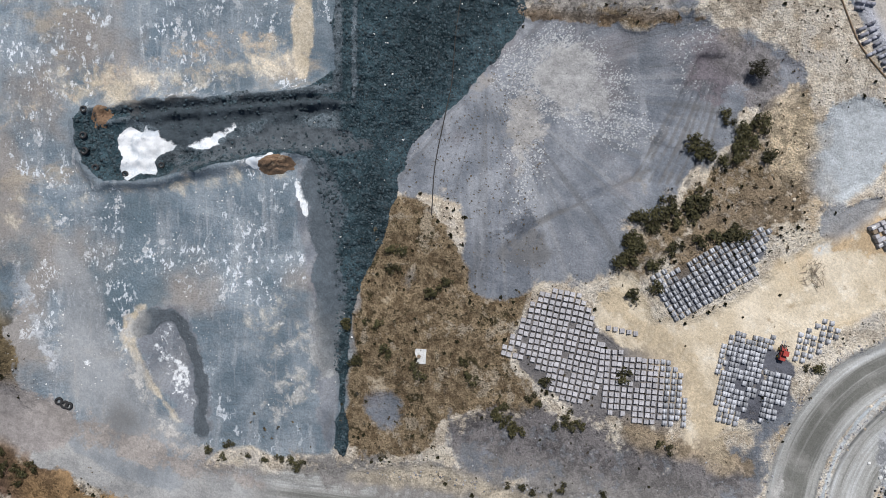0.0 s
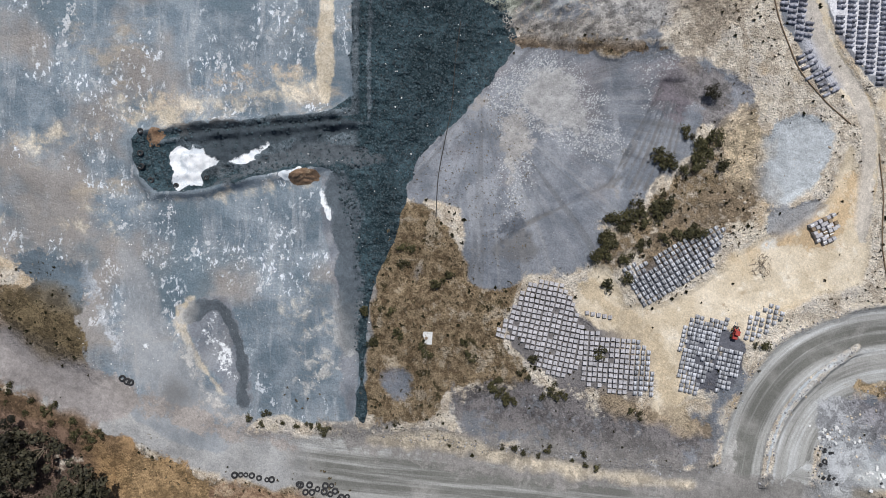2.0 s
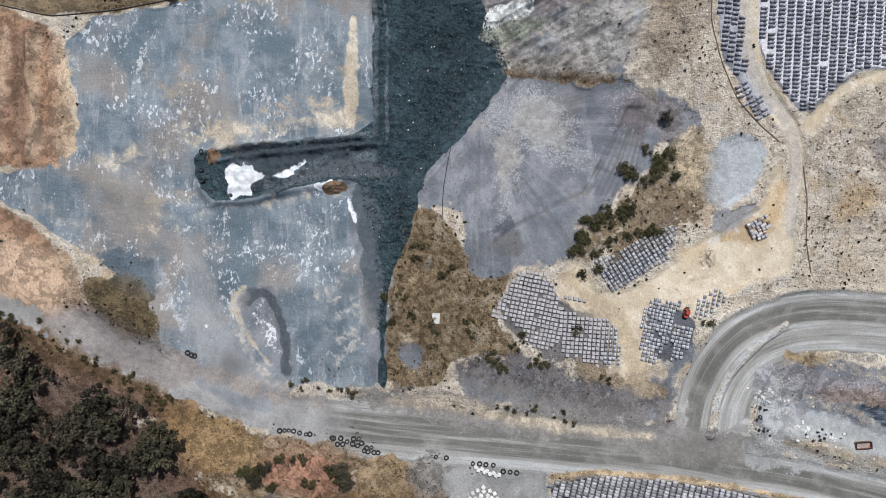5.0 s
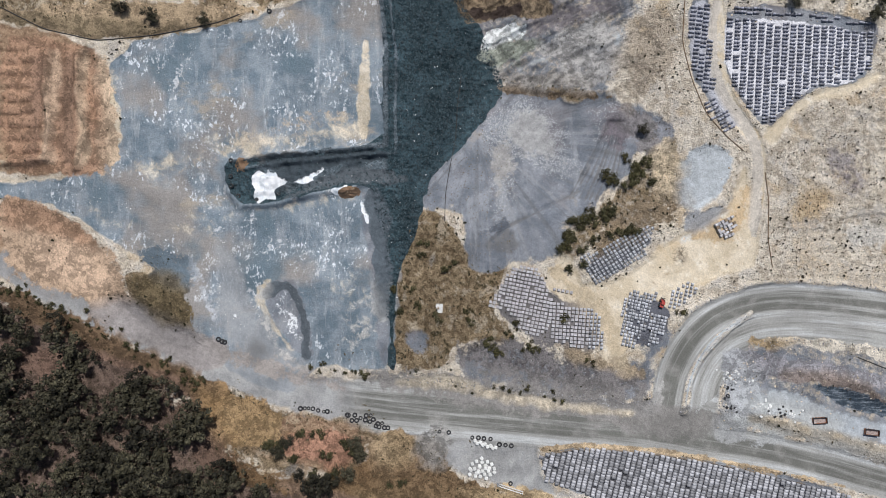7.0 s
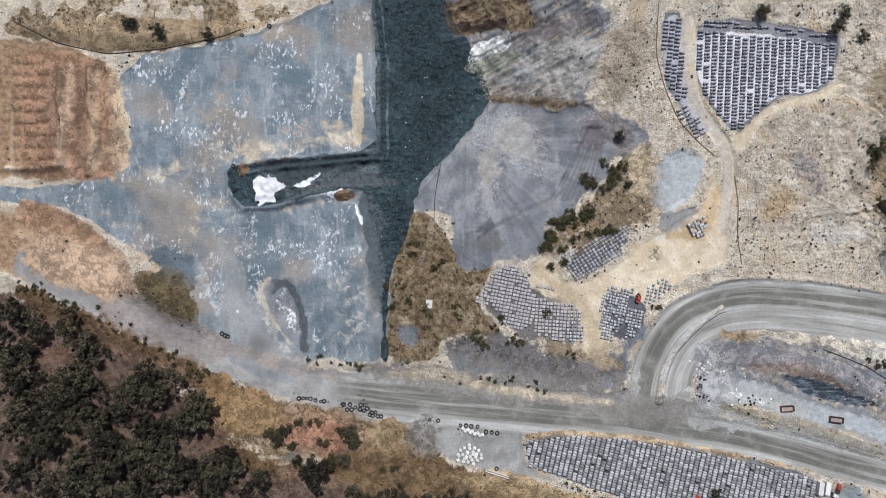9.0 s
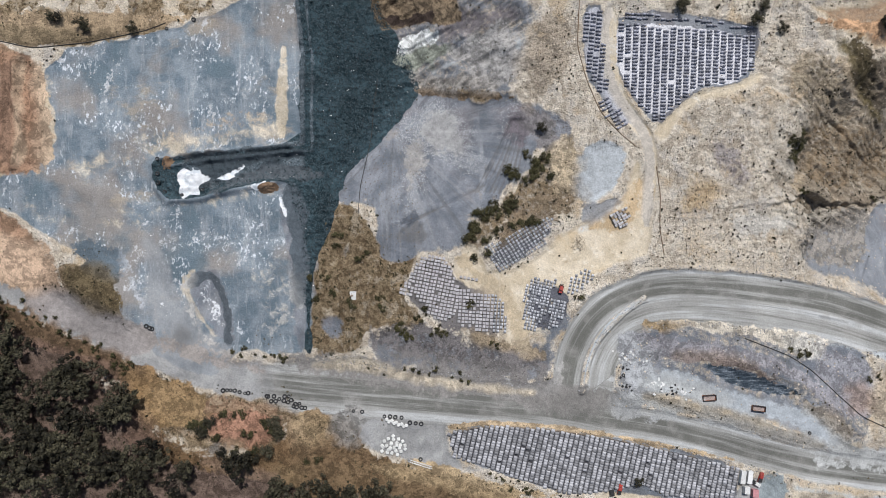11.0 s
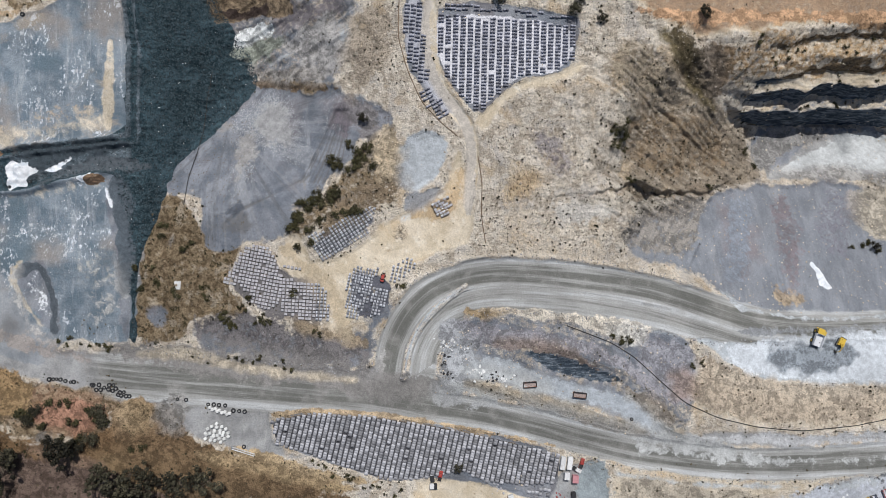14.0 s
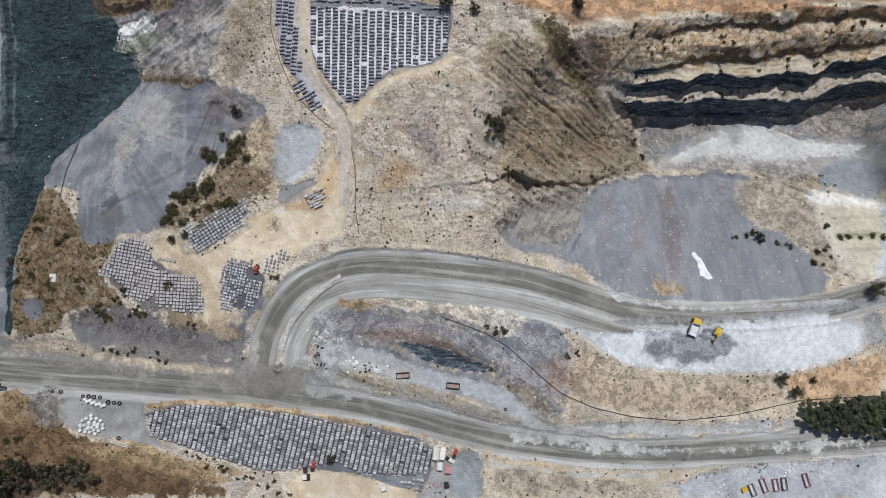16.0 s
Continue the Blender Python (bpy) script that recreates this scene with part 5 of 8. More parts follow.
# ---- material helpers ----
class Net:
    """A node material under construction."""

    def __init__(self, name, rough=0.9, spec=0.25):
        self.mat = bpy.data.materials.new(name)
        self.mat.use_nodes = True
        self.t = self.mat.node_tree
        self.bsdf = self.t.nodes["Principled BSDF"]
        self.bsdf.inputs["Roughness"].default_value = rough
        self.bsdf.inputs["Specular IOR Level"].default_value = spec
        self.geo = self.t.nodes.new("ShaderNodeNewGeometry")

    def plug(self, a, socket):
        if isinstance(a, (int, float)):
            socket.default_value = a
        elif isinstance(a, tuple):
            socket.default_value = (*a, 1.0) if len(a) == 3 and socket.type == "RGBA" else a
        else:
            self.t.links.new(a, socket)

    def pos(self, sx=1.0, sy=1.0, sz=1.0, local=False):
        m = self.t.nodes.new("ShaderNodeMapping")
        m.inputs["Rotation"].default_value = (0.61, 0.43, 0.0 if sx != sy else 0.77)
        m.inputs["Scale"].default_value = (sx, sy, sz)
        if local:
            c = self.t.nodes.new("ShaderNodeTexCoord")
            self.t.links.new(c.outputs["Object"], m.inputs["Vector"])
        else:
            self.t.links.new(self.geo.outputs["Position"], m.inputs["Vector"])
        return m.outputs[0]

    def noise(self, size, vec=None, detail=4.0, rough=0.55, distortion=0.0):
        n = self.t.nodes.new("ShaderNodeTexNoise")
        n.inputs["Scale"].default_value = 1.0 / size
        n.inputs["Detail"].default_value = detail
        n.inputs["Roughness"].default_value = rough
        n.inputs["Distortion"].default_value = distortion
        self.t.links.new(vec if vec is not None else self.pos(), n.inputs["Vector"])
        return n.outputs["Fac"]

    def cells(self, size, vec=None, out="Distance"):
        n = self.t.nodes.new("ShaderNodeTexVoronoi")
        n.inputs["Scale"].default_value = 1.0 / size
        self.t.links.new(vec if vec is not None else self.pos(), n.inputs["Vector"])
        return n.outputs[out]

    def math(self, op, a, b=0.0, c=0.0):
        n = self.t.nodes.new("ShaderNodeMath")
        n.operation = op
        for v, s in zip((a, b, c), n.inputs):
            self.plug(v, s)
        return n.outputs[0]

    def ramp(self, a, lo, hi, out0=0.0, out1=1.0):
        n = self.t.nodes.new("ShaderNodeMapRange")
        n.interpolation_type = "SMOOTHSTEP"
        for v, s in zip((a, lo, hi, out0, out1), n.inputs):
            self.plug(v, s)
        return n.outputs[0]

    def mix(self, f, a, b):
        n = self.t.nodes.new("ShaderNodeMix")
        n.data_type = "RGBA"
        self.plug(f, n.inputs[0])
        self.plug(a, n.inputs[6])
        self.plug(b, n.inputs[7])
        return n.outputs[2]

    def tone(self, colour, f):
        """colour times f."""
        n = self.t.nodes.new("ShaderNodeVectorMath")
        n.operation = "SCALE"
        self.plug(colour, n.inputs[0])
        self.plug(f, n.inputs[3])
        return n.outputs[0]

    def attr(self, name):
        n = self.t.nodes.new("ShaderNodeVertexColor")
        n.layer_name = name
        s = self.t.nodes.new("ShaderNodeSeparateColor")
        self.t.links.new(n.outputs[0], s.inputs[0])
        return (*s.outputs, n.outputs["Alpha"])

    def done(self, colour, height=None, depth=0.1, strength=1.0):
        self.plug(colour, self.bsdf.inputs["Base Color"])
        if height is not None:
            b = self.t.nodes.new("ShaderNodeBump")
            b.inputs["Strength"].default_value = strength
            b.inputs["Distance"].default_value = depth
            self.plug(height, b.inputs["Height"])
            self.t.links.new(b.outputs[0], self.bsdf.inputs["Normal"])
        return self.mat


def ground_material():
    n = Net("quarry_ground", 0.95, 0.12)
    grey, dark, fan, tan = n.attr("cover_a")
    grass, red, lime, road = n.attr("cover_b")
    pale, forest, face, blue = n.attr("cover_c")
    lane_v, run_v, chan, stain = n.attr("cover_d")
    dust, crag_v, fan_v, swirl = n.attr("cover_e")
    scree, rill, plum, ochre = n.attr("cover_f")
    hillpale, olive, slope, s_smooth = n.attr("cover_g")
    stone = n.t.nodes.new("ShaderNodeSeparateColor")
    n.plug(n.cells(0.42, None, "Color"), stone.inputs[0])
    stone = stone.outputs[1]
    fine, mid, wide, vast = n.noise(0.6, detail=6, rough=0.65), n.noise(2.6, detail=8, rough=0.68), n.noise(11, detail=8, rough=0.62), n.noise(55, detail=5)
    patch = n.noise(5.5, detail=10, rough=0.72, distortion=0.4)
    streak = n.noise(3.0, n.pos(1.0, 0.14, 1.0), detail=8, rough=0.68)
    slant = n.noise(4.0, n.pos(0.25, 0.9, 1.0), detail=8, rough=0.68)
    speck = n.noise(0.42, detail=3, rough=0.7)
    pebble = n.cells(0.75, None, "Color")
    peb = n.t.nodes.new("ShaderNodeSeparateColor")
    n.plug(pebble, peb.inputs[0])
    peb = peb.outputs[0]
    edge = n.math("ADD", n.math("MULTIPLY", mid, 0.55), n.math("MULTIPLY", patch, 0.45))
    edge = n.math("ADD", n.math("MULTIPLY", n.math("SUBTRACT", edge, 0.5), 2.4), 0.5)

    def put(base, cover, colour, wander=0.9, hard=0.12):
        s = n.math("ADD", cover, n.math("MULTIPLY", n.math("SUBTRACT", edge, 0.5), wander))
        s = n.math("MULTIPLY", n.ramp(s, 0.5 - hard, 0.5 + hard), n.ramp(cover, 0.02, 0.12))
        return n.mix(s, base, colour)

    def blend(a, b, f, lo, hi, most=1.0):
        return n.mix(n.ramp(f, lo, hi, 0.0, most), a, b)

    def grain(c, amount):
        """Coarse grain of stones and clods."""
        f = n.math("ADD", n.math("MULTIPLY", n.math("SUBTRACT", speck, 0.5), 3.6), n.math("MULTIPLY", n.math("SUBTRACT", fine, 0.5), 3.2))
        f = n.math("ADD", f, n.math("MULTIPLY", n.math("SUBTRACT", peb, 0.5), 0.6))
        return n.tone(c, n.math("MAXIMUM", n.math("ADD", n.math("MULTIPLY", f, amount), 1.0), 0.15))

    # dry hillside with scrub
    c = blend((0.50, 0.43, 0.345), (0.76, 0.69, 0.59), patch, 0.45, 0.54)
    c = blend(c, (0.70, 0.625, 0.51), n.noise(7.0, detail=9, rough=0.7), 0.51, 0.62, 0.9)
    c = blend(c, (0.50, 0.465, 0.43), wide, 0.53, 0.61, 0.6)
    c = blend(c, (0.58, 0.455, 0.31), n.noise(19, detail=6), 0.56, 0.66, 0.8)
    c = blend(c, (0.16, 0.13, 0.085), fine, 0.60, 0.66, 0.7)
    c = blend(c, (0.74, 0.67, 0.56), n.noise(0.85, detail=4, rough=0.65), 0.57, 0.61, 0.75)
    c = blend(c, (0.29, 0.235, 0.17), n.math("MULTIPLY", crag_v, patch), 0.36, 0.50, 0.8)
    c = put(c, hillpale, blend((0.60, 0.565, 0.51), (0.74, 0.70, 0.63), mid, 0.4, 0.6), 0.9, 0.2)
    c = put(c, n.math("MULTIPLY", ochre, 0.8), blend((0.50, 0.36, 0.22), (0.66, 0.53, 0.36), mid, 0.4, 0.6), 1.0, 0.3)
    c = put(c, n.math("MULTIPLY", plum, 0.62), blend((0.22, 0.19, 0.19), (0.42, 0.38, 0.37), patch, 0.4, 0.6), 1.0, 0.25)
    c = put(c, olive, blend((0.16, 0.13, 0.07), (0.27, 0.22, 0.13), patch, 0.4, 0.6), 0.5, 0.2)
    # The low grooves of the crag are darkened in the colour.
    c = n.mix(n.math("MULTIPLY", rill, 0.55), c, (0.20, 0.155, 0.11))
    c = blend(c, (0.07, 0.062, 0.036), n.noise(1.3, detail=4, rough=0.6), 0.645, 0.67, 0.85)
    c = grain(c, 0.34)
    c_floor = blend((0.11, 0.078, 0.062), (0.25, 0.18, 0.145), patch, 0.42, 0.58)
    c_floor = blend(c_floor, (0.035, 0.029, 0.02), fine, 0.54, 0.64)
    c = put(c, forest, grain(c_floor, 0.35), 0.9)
    c_grass = blend((0.195, 0.14, 0.085), (0.40, 0.305, 0.195), mid, 0.40, 0.58)
    c_grass = blend(c_grass, (0.52, 0.44, 0.335), n.noise(6.5, detail=10, rough=0.72), 0.54, 0.58, 0.8)
    c_grass = blend(c_grass, (0.075, 0.062, 0.032), patch, 0.54, 0.63)
    c_grass = blend(c_grass, (0.54, 0.45, 0.335), wide, 0.56, 0.62, 0.9)
    c_grass = blend(c_grass, (0.26, 0.245, 0.23), n.noise(15, detail=7), 0.58, 0.66, 0.8)
    c_grass = blend(c_grass, (0.07, 0.058, 0.032), fine, 0.55, 0.65)
    c = put(c, grass, grain(n.tone(c_grass, 0.80), 0.5), 0.85)
    c_tan = blend((0.56, 0.475, 0.35), (0.70, 0.615, 0.485), wide, 0.38, 0.64)
    c_tan = blend(c_tan, (0.78, 0.735, 0.645), patch, 0.54, 0.72)
    c_tan = blend(c_tan, (0.40, 0.315, 0.215), mid, 0.56, 0.70, 0.8)
    c_tan = blend(c_tan, (0.50, 0.37, 0.22), n.noise(25, detail=6), 0.56, 0.68, 0.7)
    c = put(c, tan, grain(c_tan, 0.2), 0.9, 0.25)
    c_red = blend((0.22, 0.14, 0.092), (0.40, 0.28, 0.185), mid, 0.36, 0.62)
    c_red = blend(c_red, (0.47, 0.365, 0.255), patch, 0.54, 0.66)
    c_red = blend(c_red, (0.14, 0.09, 0.06), fine, 0.60, 0.70, 0.7)
    c = put(c, red, grain(c_red, 0.3), 0.5, 0.18)
    # crushed blue-grey slate of the plateau with dusty stains, pale flecks and wheel streaks
    c_grey = blend((0.14, 0.184, 0.222), (0.255, 0.298, 0.335), wide, 0.36, 0.62)
    c_grey = blend(c_grey, (0.38, 0.405, 0.43), streak, 0.50, 0.66, 0.6)
    c_grey = blend(c_grey, (0.175, 0.21, 0.24), slant, 0.55, 0.68, 0.8)
    c_grey = blend(c_grey, (0.31, 0.275, 0.245), vast, 0.50, 0.60, 0.75)
    c_grey = blend(c_grey, (0.13, 0.18, 0.215), n.noise(36, detail=6), 0.54, 0.64, 0.75)
    c_grey = blend(c_grey, (0.42, 0.36, 0.285), n.noise(28, n.pos(0.6, 1, 1), detail=9, rough=0.66), 0.57, 0.66, 0.7)
    area_f = n.ramp(n.noise(20, detail=5), 0.47, 0.60)
    flecks = n.math("MULTIPLY", n.ramp(n.noise(1.6, n.pos(1.0, 0.55, 1), detail=7, rough=0.74), 0.56, 0.585), area_f)
    c_grey = n.mix(n.math("MULTIPLY", flecks, 0.85), c_grey, (0.74, 0.78, 0.83))
    flecks2 = n.math("MULTIPLY", n.ramp(n.noise(5.5, n.pos(1.0, 0.75, 1), detail=9, rough=0.72), 0.585, 0.61), n.ramp(n.noise(40, detail=3), 0.44, 0.56))
    c_grey = n.mix(n.math("MULTIPLY", flecks2, 0.7), c_grey, (0.66, 0.67, 0.69))
    c_grey = blend(c_grey, (0.10, 0.125, 0.145), fine, 0.60, 0.72, 0.8)
    c = put(c, grey, grain(c_grey, 0.19), 0.3, 0.15)
    c = n.mix(n.math("MULTIPLY", n.ramp(n.math("ADD", stain, n.math("MULTIPLY", n.math("SUBTRACT", patch, 0.5), 2.0)), 0.42, 0.95), 0.82), c, grain(c_tan, 0.3))
    c_dust = blend((0.235, 0.25, 0.265), (0.325, 0.335, 0.345), wide, 0.36, 0.64)
    c_dust = blend(c_dust, (0.36, 0.35, 0.34), streak, 0.54, 0.7, 0.6)
    c = n.mix(n.math("MULTIPLY", n.ramp(n.math("ADD", dust, n.math("MULTIPLY", n.math("SUBTRACT", patch, 0.5), 0.8)), 0.35, 0.75), 0.85), c, grain(c_dust, 0.16))
    # slate waste of the slopes, streaked down the fall
    fvec = n.t.nodes.new("ShaderNodeCombineXYZ")
    n.plug(n.math("MULTIPLY", fan_v, 60.0), fvec.inputs[0])
    n.plug(n.math("MULTIPLY", n.noise(30), 2.0), fvec.inputs[1])
    rays = n.noise(1.6, fvec.outputs[0], detail=6, rough=0.65)
    c_fan = blend((0.155, 0.172, 0.20), (0.24, 0.256, 0.285), wide, 0.38, 0.62)
    c_fan = blend(c_fan, (0.34, 0.342, 0.345), rays, 0.52, 0.66, 0.4)
    c_fan = blend(c_fan, (0.15, 0.155, 0.165), n.math("SUBTRACT", 1.0, rays), 0.53, 0.62, 0.6)
    c_fan = blend(c_fan, (0.225, 0.20, 0.20), vast, 0.50, 0.60, 0.45)
    c_fan = blend(c_fan, (0.29, 0.305, 0.33), n.noise(9, n.pos(1.0, 0.10, 1), detail=6), 0.52, 0.64, 0.8)
    c_fan = blend(c_fan, (0.30, 0.27, 0.235), n.noise(22, detail=8, rough=0.66), 0.62, 0.69, 0.5)
    c_fan = blend(c_fan, (0.11, 0.118, 0.13), mid, 0.62, 0.72, 0.35)
    bedding = n.noise(7.0, n.pos(1.0, 0.16, 0.5), detail=9, rough=0.66, distortion=0.5)
    c_slope = blend((0.20, 0.215, 0.24), (0.265, 0.28, 0.305), bedding, 0.36, 0.64)
    c_slope = blend(c_slope, (0.36, 0.365, 0.375), n.noise(14, n.pos(1.0, 0.22, 0.5), detail=9, rough=0.62, distortion=0.6), 0.56, 0.70, 0.6)
    c_slope = blend(c_slope, (0.50, 0.49, 0.47), n.noise(0.7, detail=4, rough=0.7), 0.64, 0.68, 0.8)
    c_fan = n.mix(slope, c_fan, c_slope)
    c_fan = n.mix(n.ramp(n.math("ADD", plum, n.math("MULTIPLY", n.math("SUBTRACT", wide, 0.5), 1.5)), 0.4, 1.1, 0, 0.75), c_fan, (0.215, 0.185, 0.19))
    pick = n.math("ADD", stone, n.math("MULTIPLY", n.math("SUBTRACT", patch, 0.5), 0.9))
    pick = n.math("ADD", pick, n.math("MULTIPLY", scree, 0.55))
    shade = n.ramp(stone, 0.0, 1.0, 0.22, 0.44)
    gravel = n.tone((0.97, 1.0, 1.03), shade)
    c_fan = n.mix(n.math("MULTIPLY", n.ramp(pick, 1.06, 1.16), n.ramp(scree, 0.05, 0.3)), c_fan, gravel)
    c = put(c, fan, grain(c_fan, 0.2), 0.8, 0.2)
    c_pale = blend((0.43, 0.465, 0.49), (0.59, 0.625, 0.645), wide, 0.38, 0.62)
    c_pale = blend(c_pale, (0.33, 0.345, 0.36), patch, 0.54, 0.68)
    c_pale = blend(c_pale, (0.72, 0.70, 0.66), mid, 0.55, 0.68)
    c = put(c, pale, grain(c_pale, 0.18), 0.5, 0.2)
    c_dark = blend((0.026, 0.047, 0.058), (0.052, 0.086, 0.102), mid, 0.38, 0.62)
    c_dark = blend(c_dark, (0.085, 0.125, 0.145), n.noise(1.1, detail=6, rough=0.7), 0.56, 0.68)
    c_dark = blend(c_dark, (0.22, 0.25, 0.275), n.noise(0.6, detail=5, rough=0.75), 0.66, 0.72)
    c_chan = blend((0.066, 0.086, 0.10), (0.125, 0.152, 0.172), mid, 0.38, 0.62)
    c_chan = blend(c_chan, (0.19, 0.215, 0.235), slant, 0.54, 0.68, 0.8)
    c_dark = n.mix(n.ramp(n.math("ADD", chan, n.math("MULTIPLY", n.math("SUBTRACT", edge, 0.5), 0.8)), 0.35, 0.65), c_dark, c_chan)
    c_dark = n.tone(c_dark, n.ramp(n.noise(16, detail=6), 0.36, 0.64, 0.75, 1.3))
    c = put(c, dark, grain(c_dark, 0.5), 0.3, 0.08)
    # haul road with wheel tracks
    vec = n.t.nodes.new("ShaderNodeCombineXYZ")
    n.plug(n.math("MULTIPLY", lane_v, 120.0), vec.inputs[0])
    n.plug(n.math("MULTIPLY", run_v, 60.0), vec.inputs[1])
    tracks = n.noise(4.6, vec.outputs[0], detail=6, rough=0.6)
    off_lane = n.math("MULTIPLY", n.math("ABSOLUTE", lane_v), 120.0)
    tracks = n.math("ADD", tracks, n.math("MULTIPLY", n.math("SUBTRACT", n.ramp(off_lane, 2.0, 7.5), 0.45), 0.16))
    lines = n.noise(1.5, vec.outputs[0], detail=7, rough=0.68)
    tracks = n.math("ADD", tracks, n.math("MULTIPLY", n.math("SUBTRACT", lines, 0.5), 0.55))
    c_road = blend((0.16, 0.16, 0.146), (0.355, 0.355, 0.34), tracks, 0.38, 0.58)
    c_road = blend(c_road, (0.50, 0.51, 0.51), tracks, 0.57, 0.70)
    c_road = blend(c_road, (0.29, 0.285, 0.27), patch, 0.50, 0.70, 0.35)
    c_road = blend(c_road, (0.37, 0.36, 0.34), wide, 0.50, 0.70, 0.4)
    c = put(c, road, grain(c_road, 0.13), 0.2, 0.25)
    c = n.mix(n.math("MULTIPLY", n.ramp(n.math("ADD", swirl, n.math("MULTIPLY", n.math("SUBTRACT", wide, 0.5), 1.2)), 0.4, 0.8), 0.62), c, n.mix(n.ramp(scree, 0.1, 0.3), (0.14, 0.135, 0.13), (0.07, 0.075, 0.085)))
    # Steep faces: dark rock strata, with some of their shade in the colour.
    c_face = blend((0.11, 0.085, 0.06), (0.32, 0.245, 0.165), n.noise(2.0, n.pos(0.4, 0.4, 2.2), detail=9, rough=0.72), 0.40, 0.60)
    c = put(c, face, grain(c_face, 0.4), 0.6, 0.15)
    c_blue = blend((0.045, 0.062, 0.082), (0.22, 0.255, 0.295), n.noise(2.2, n.pos(0.3, 1.2, 1.2), detail=9, rough=0.74), 0.44, 0.62)
    c = put(c, blue, grain(c_blue, 0.35), 0.6, 0.15)
    c_lime = blend((0.60, 0.65, 0.70), (0.83, 0.85, 0.87), patch, 0.40, 0.56)
    c_lime = blend(c_lime, (0.42, 0.45, 0.48), mid, 0.60, 0.68, 0.8)
    c = put(c, lime, grain(c_lime, 0.08), 0.8, 0.07)
    soil_c = n.t.nodes.new("ShaderNodeVertexColor")
    soil_c.layer_name = "soil"
    s_col, s_a = soil_c.outputs[0], soil_c.outputs["Alpha"]
    c_even = n.mix(n.ramp(mid, 0.36, 0.64), n.tone(s_col, 0.84), n.tone(s_col, 1.12))
    c_even = n.mix(n.ramp(patch, 0.56, 0.70, 0.0, 0.7), c_even, n.tone(s_col, 0.74))
    c_soil = n.mix(n.ramp(patch, 0.45, 0.55), n.tone(s_col, 0.70), n.tone(s_col, 1.26))
    c_soil = n.mix(n.ramp(n.noise(2.1, detail=7, rough=0.7), 0.55, 0.63, 0.0, 0.75), c_soil, n.tone(s_col, 1.5))
    c_soil = n.mix(n.ramp(n.noise(1.5, detail=5, rough=0.65), 0.59, 0.65, 0.0, 0.8), c_soil, n.tone(s_col, 0.38))
    c_soil = n.mix(s_smooth, grain(c_soil, 0.3), grain(c_even, 0.16))
    s_edge = n.math("ADD", s_a, n.math("MULTIPLY", n.math("SUBTRACT", edge, 0.5), 0.7))
    c = n.mix(n.math("MULTIPLY", n.ramp(s_edge, 0.38, 0.60), n.ramp(s_a, 0.02, 0.12)), c, c_soil)
    c = n.tone(c, n.ramp(n.noise(24, detail=5, rough=0.6), 0.32, 0.68, 0.88, 1.14))
    height = n.math("ADD", n.math("MULTIPLY", fine, 1.0), n.math("ADD", n.math("MULTIPLY", mid, 1.0), n.math("MULTIPLY", speck, 0.35)))
    blocky = n.math("ADD", n.math("MULTIPLY", n.cells(1.7), 1.0), n.math("MULTIPLY", n.cells(0.8), 0.6))
    height = n.math("ADD", height, n.math("MULTIPLY", blocky, 0.35))
    soft = n.math("SUBTRACT", 1.0, n.math("MULTIPLY", n.math("MAXIMUM", n.math("MAXIMUM", road, dust), n.math("MAXIMUM", n.math("MAXIMUM", tan, pale), n.math("MAXIMUM", n.math("MAXIMUM", lime, n.math("MULTIPLY", s_smooth, s_a)), n.math("MAXIMUM", slope, n.math("MULTIPLY", fan, 0.85))))), 0.82))
    soft = n.math("MULTIPLY", soft, n.math("SUBTRACT", 1.0, n.math("MULTIPLY", grey, 0.62)))
    return n.done(c, n.math("MULTIPLY", height, soft), 1.15, 0.95)


GROUND_COVERS = {}


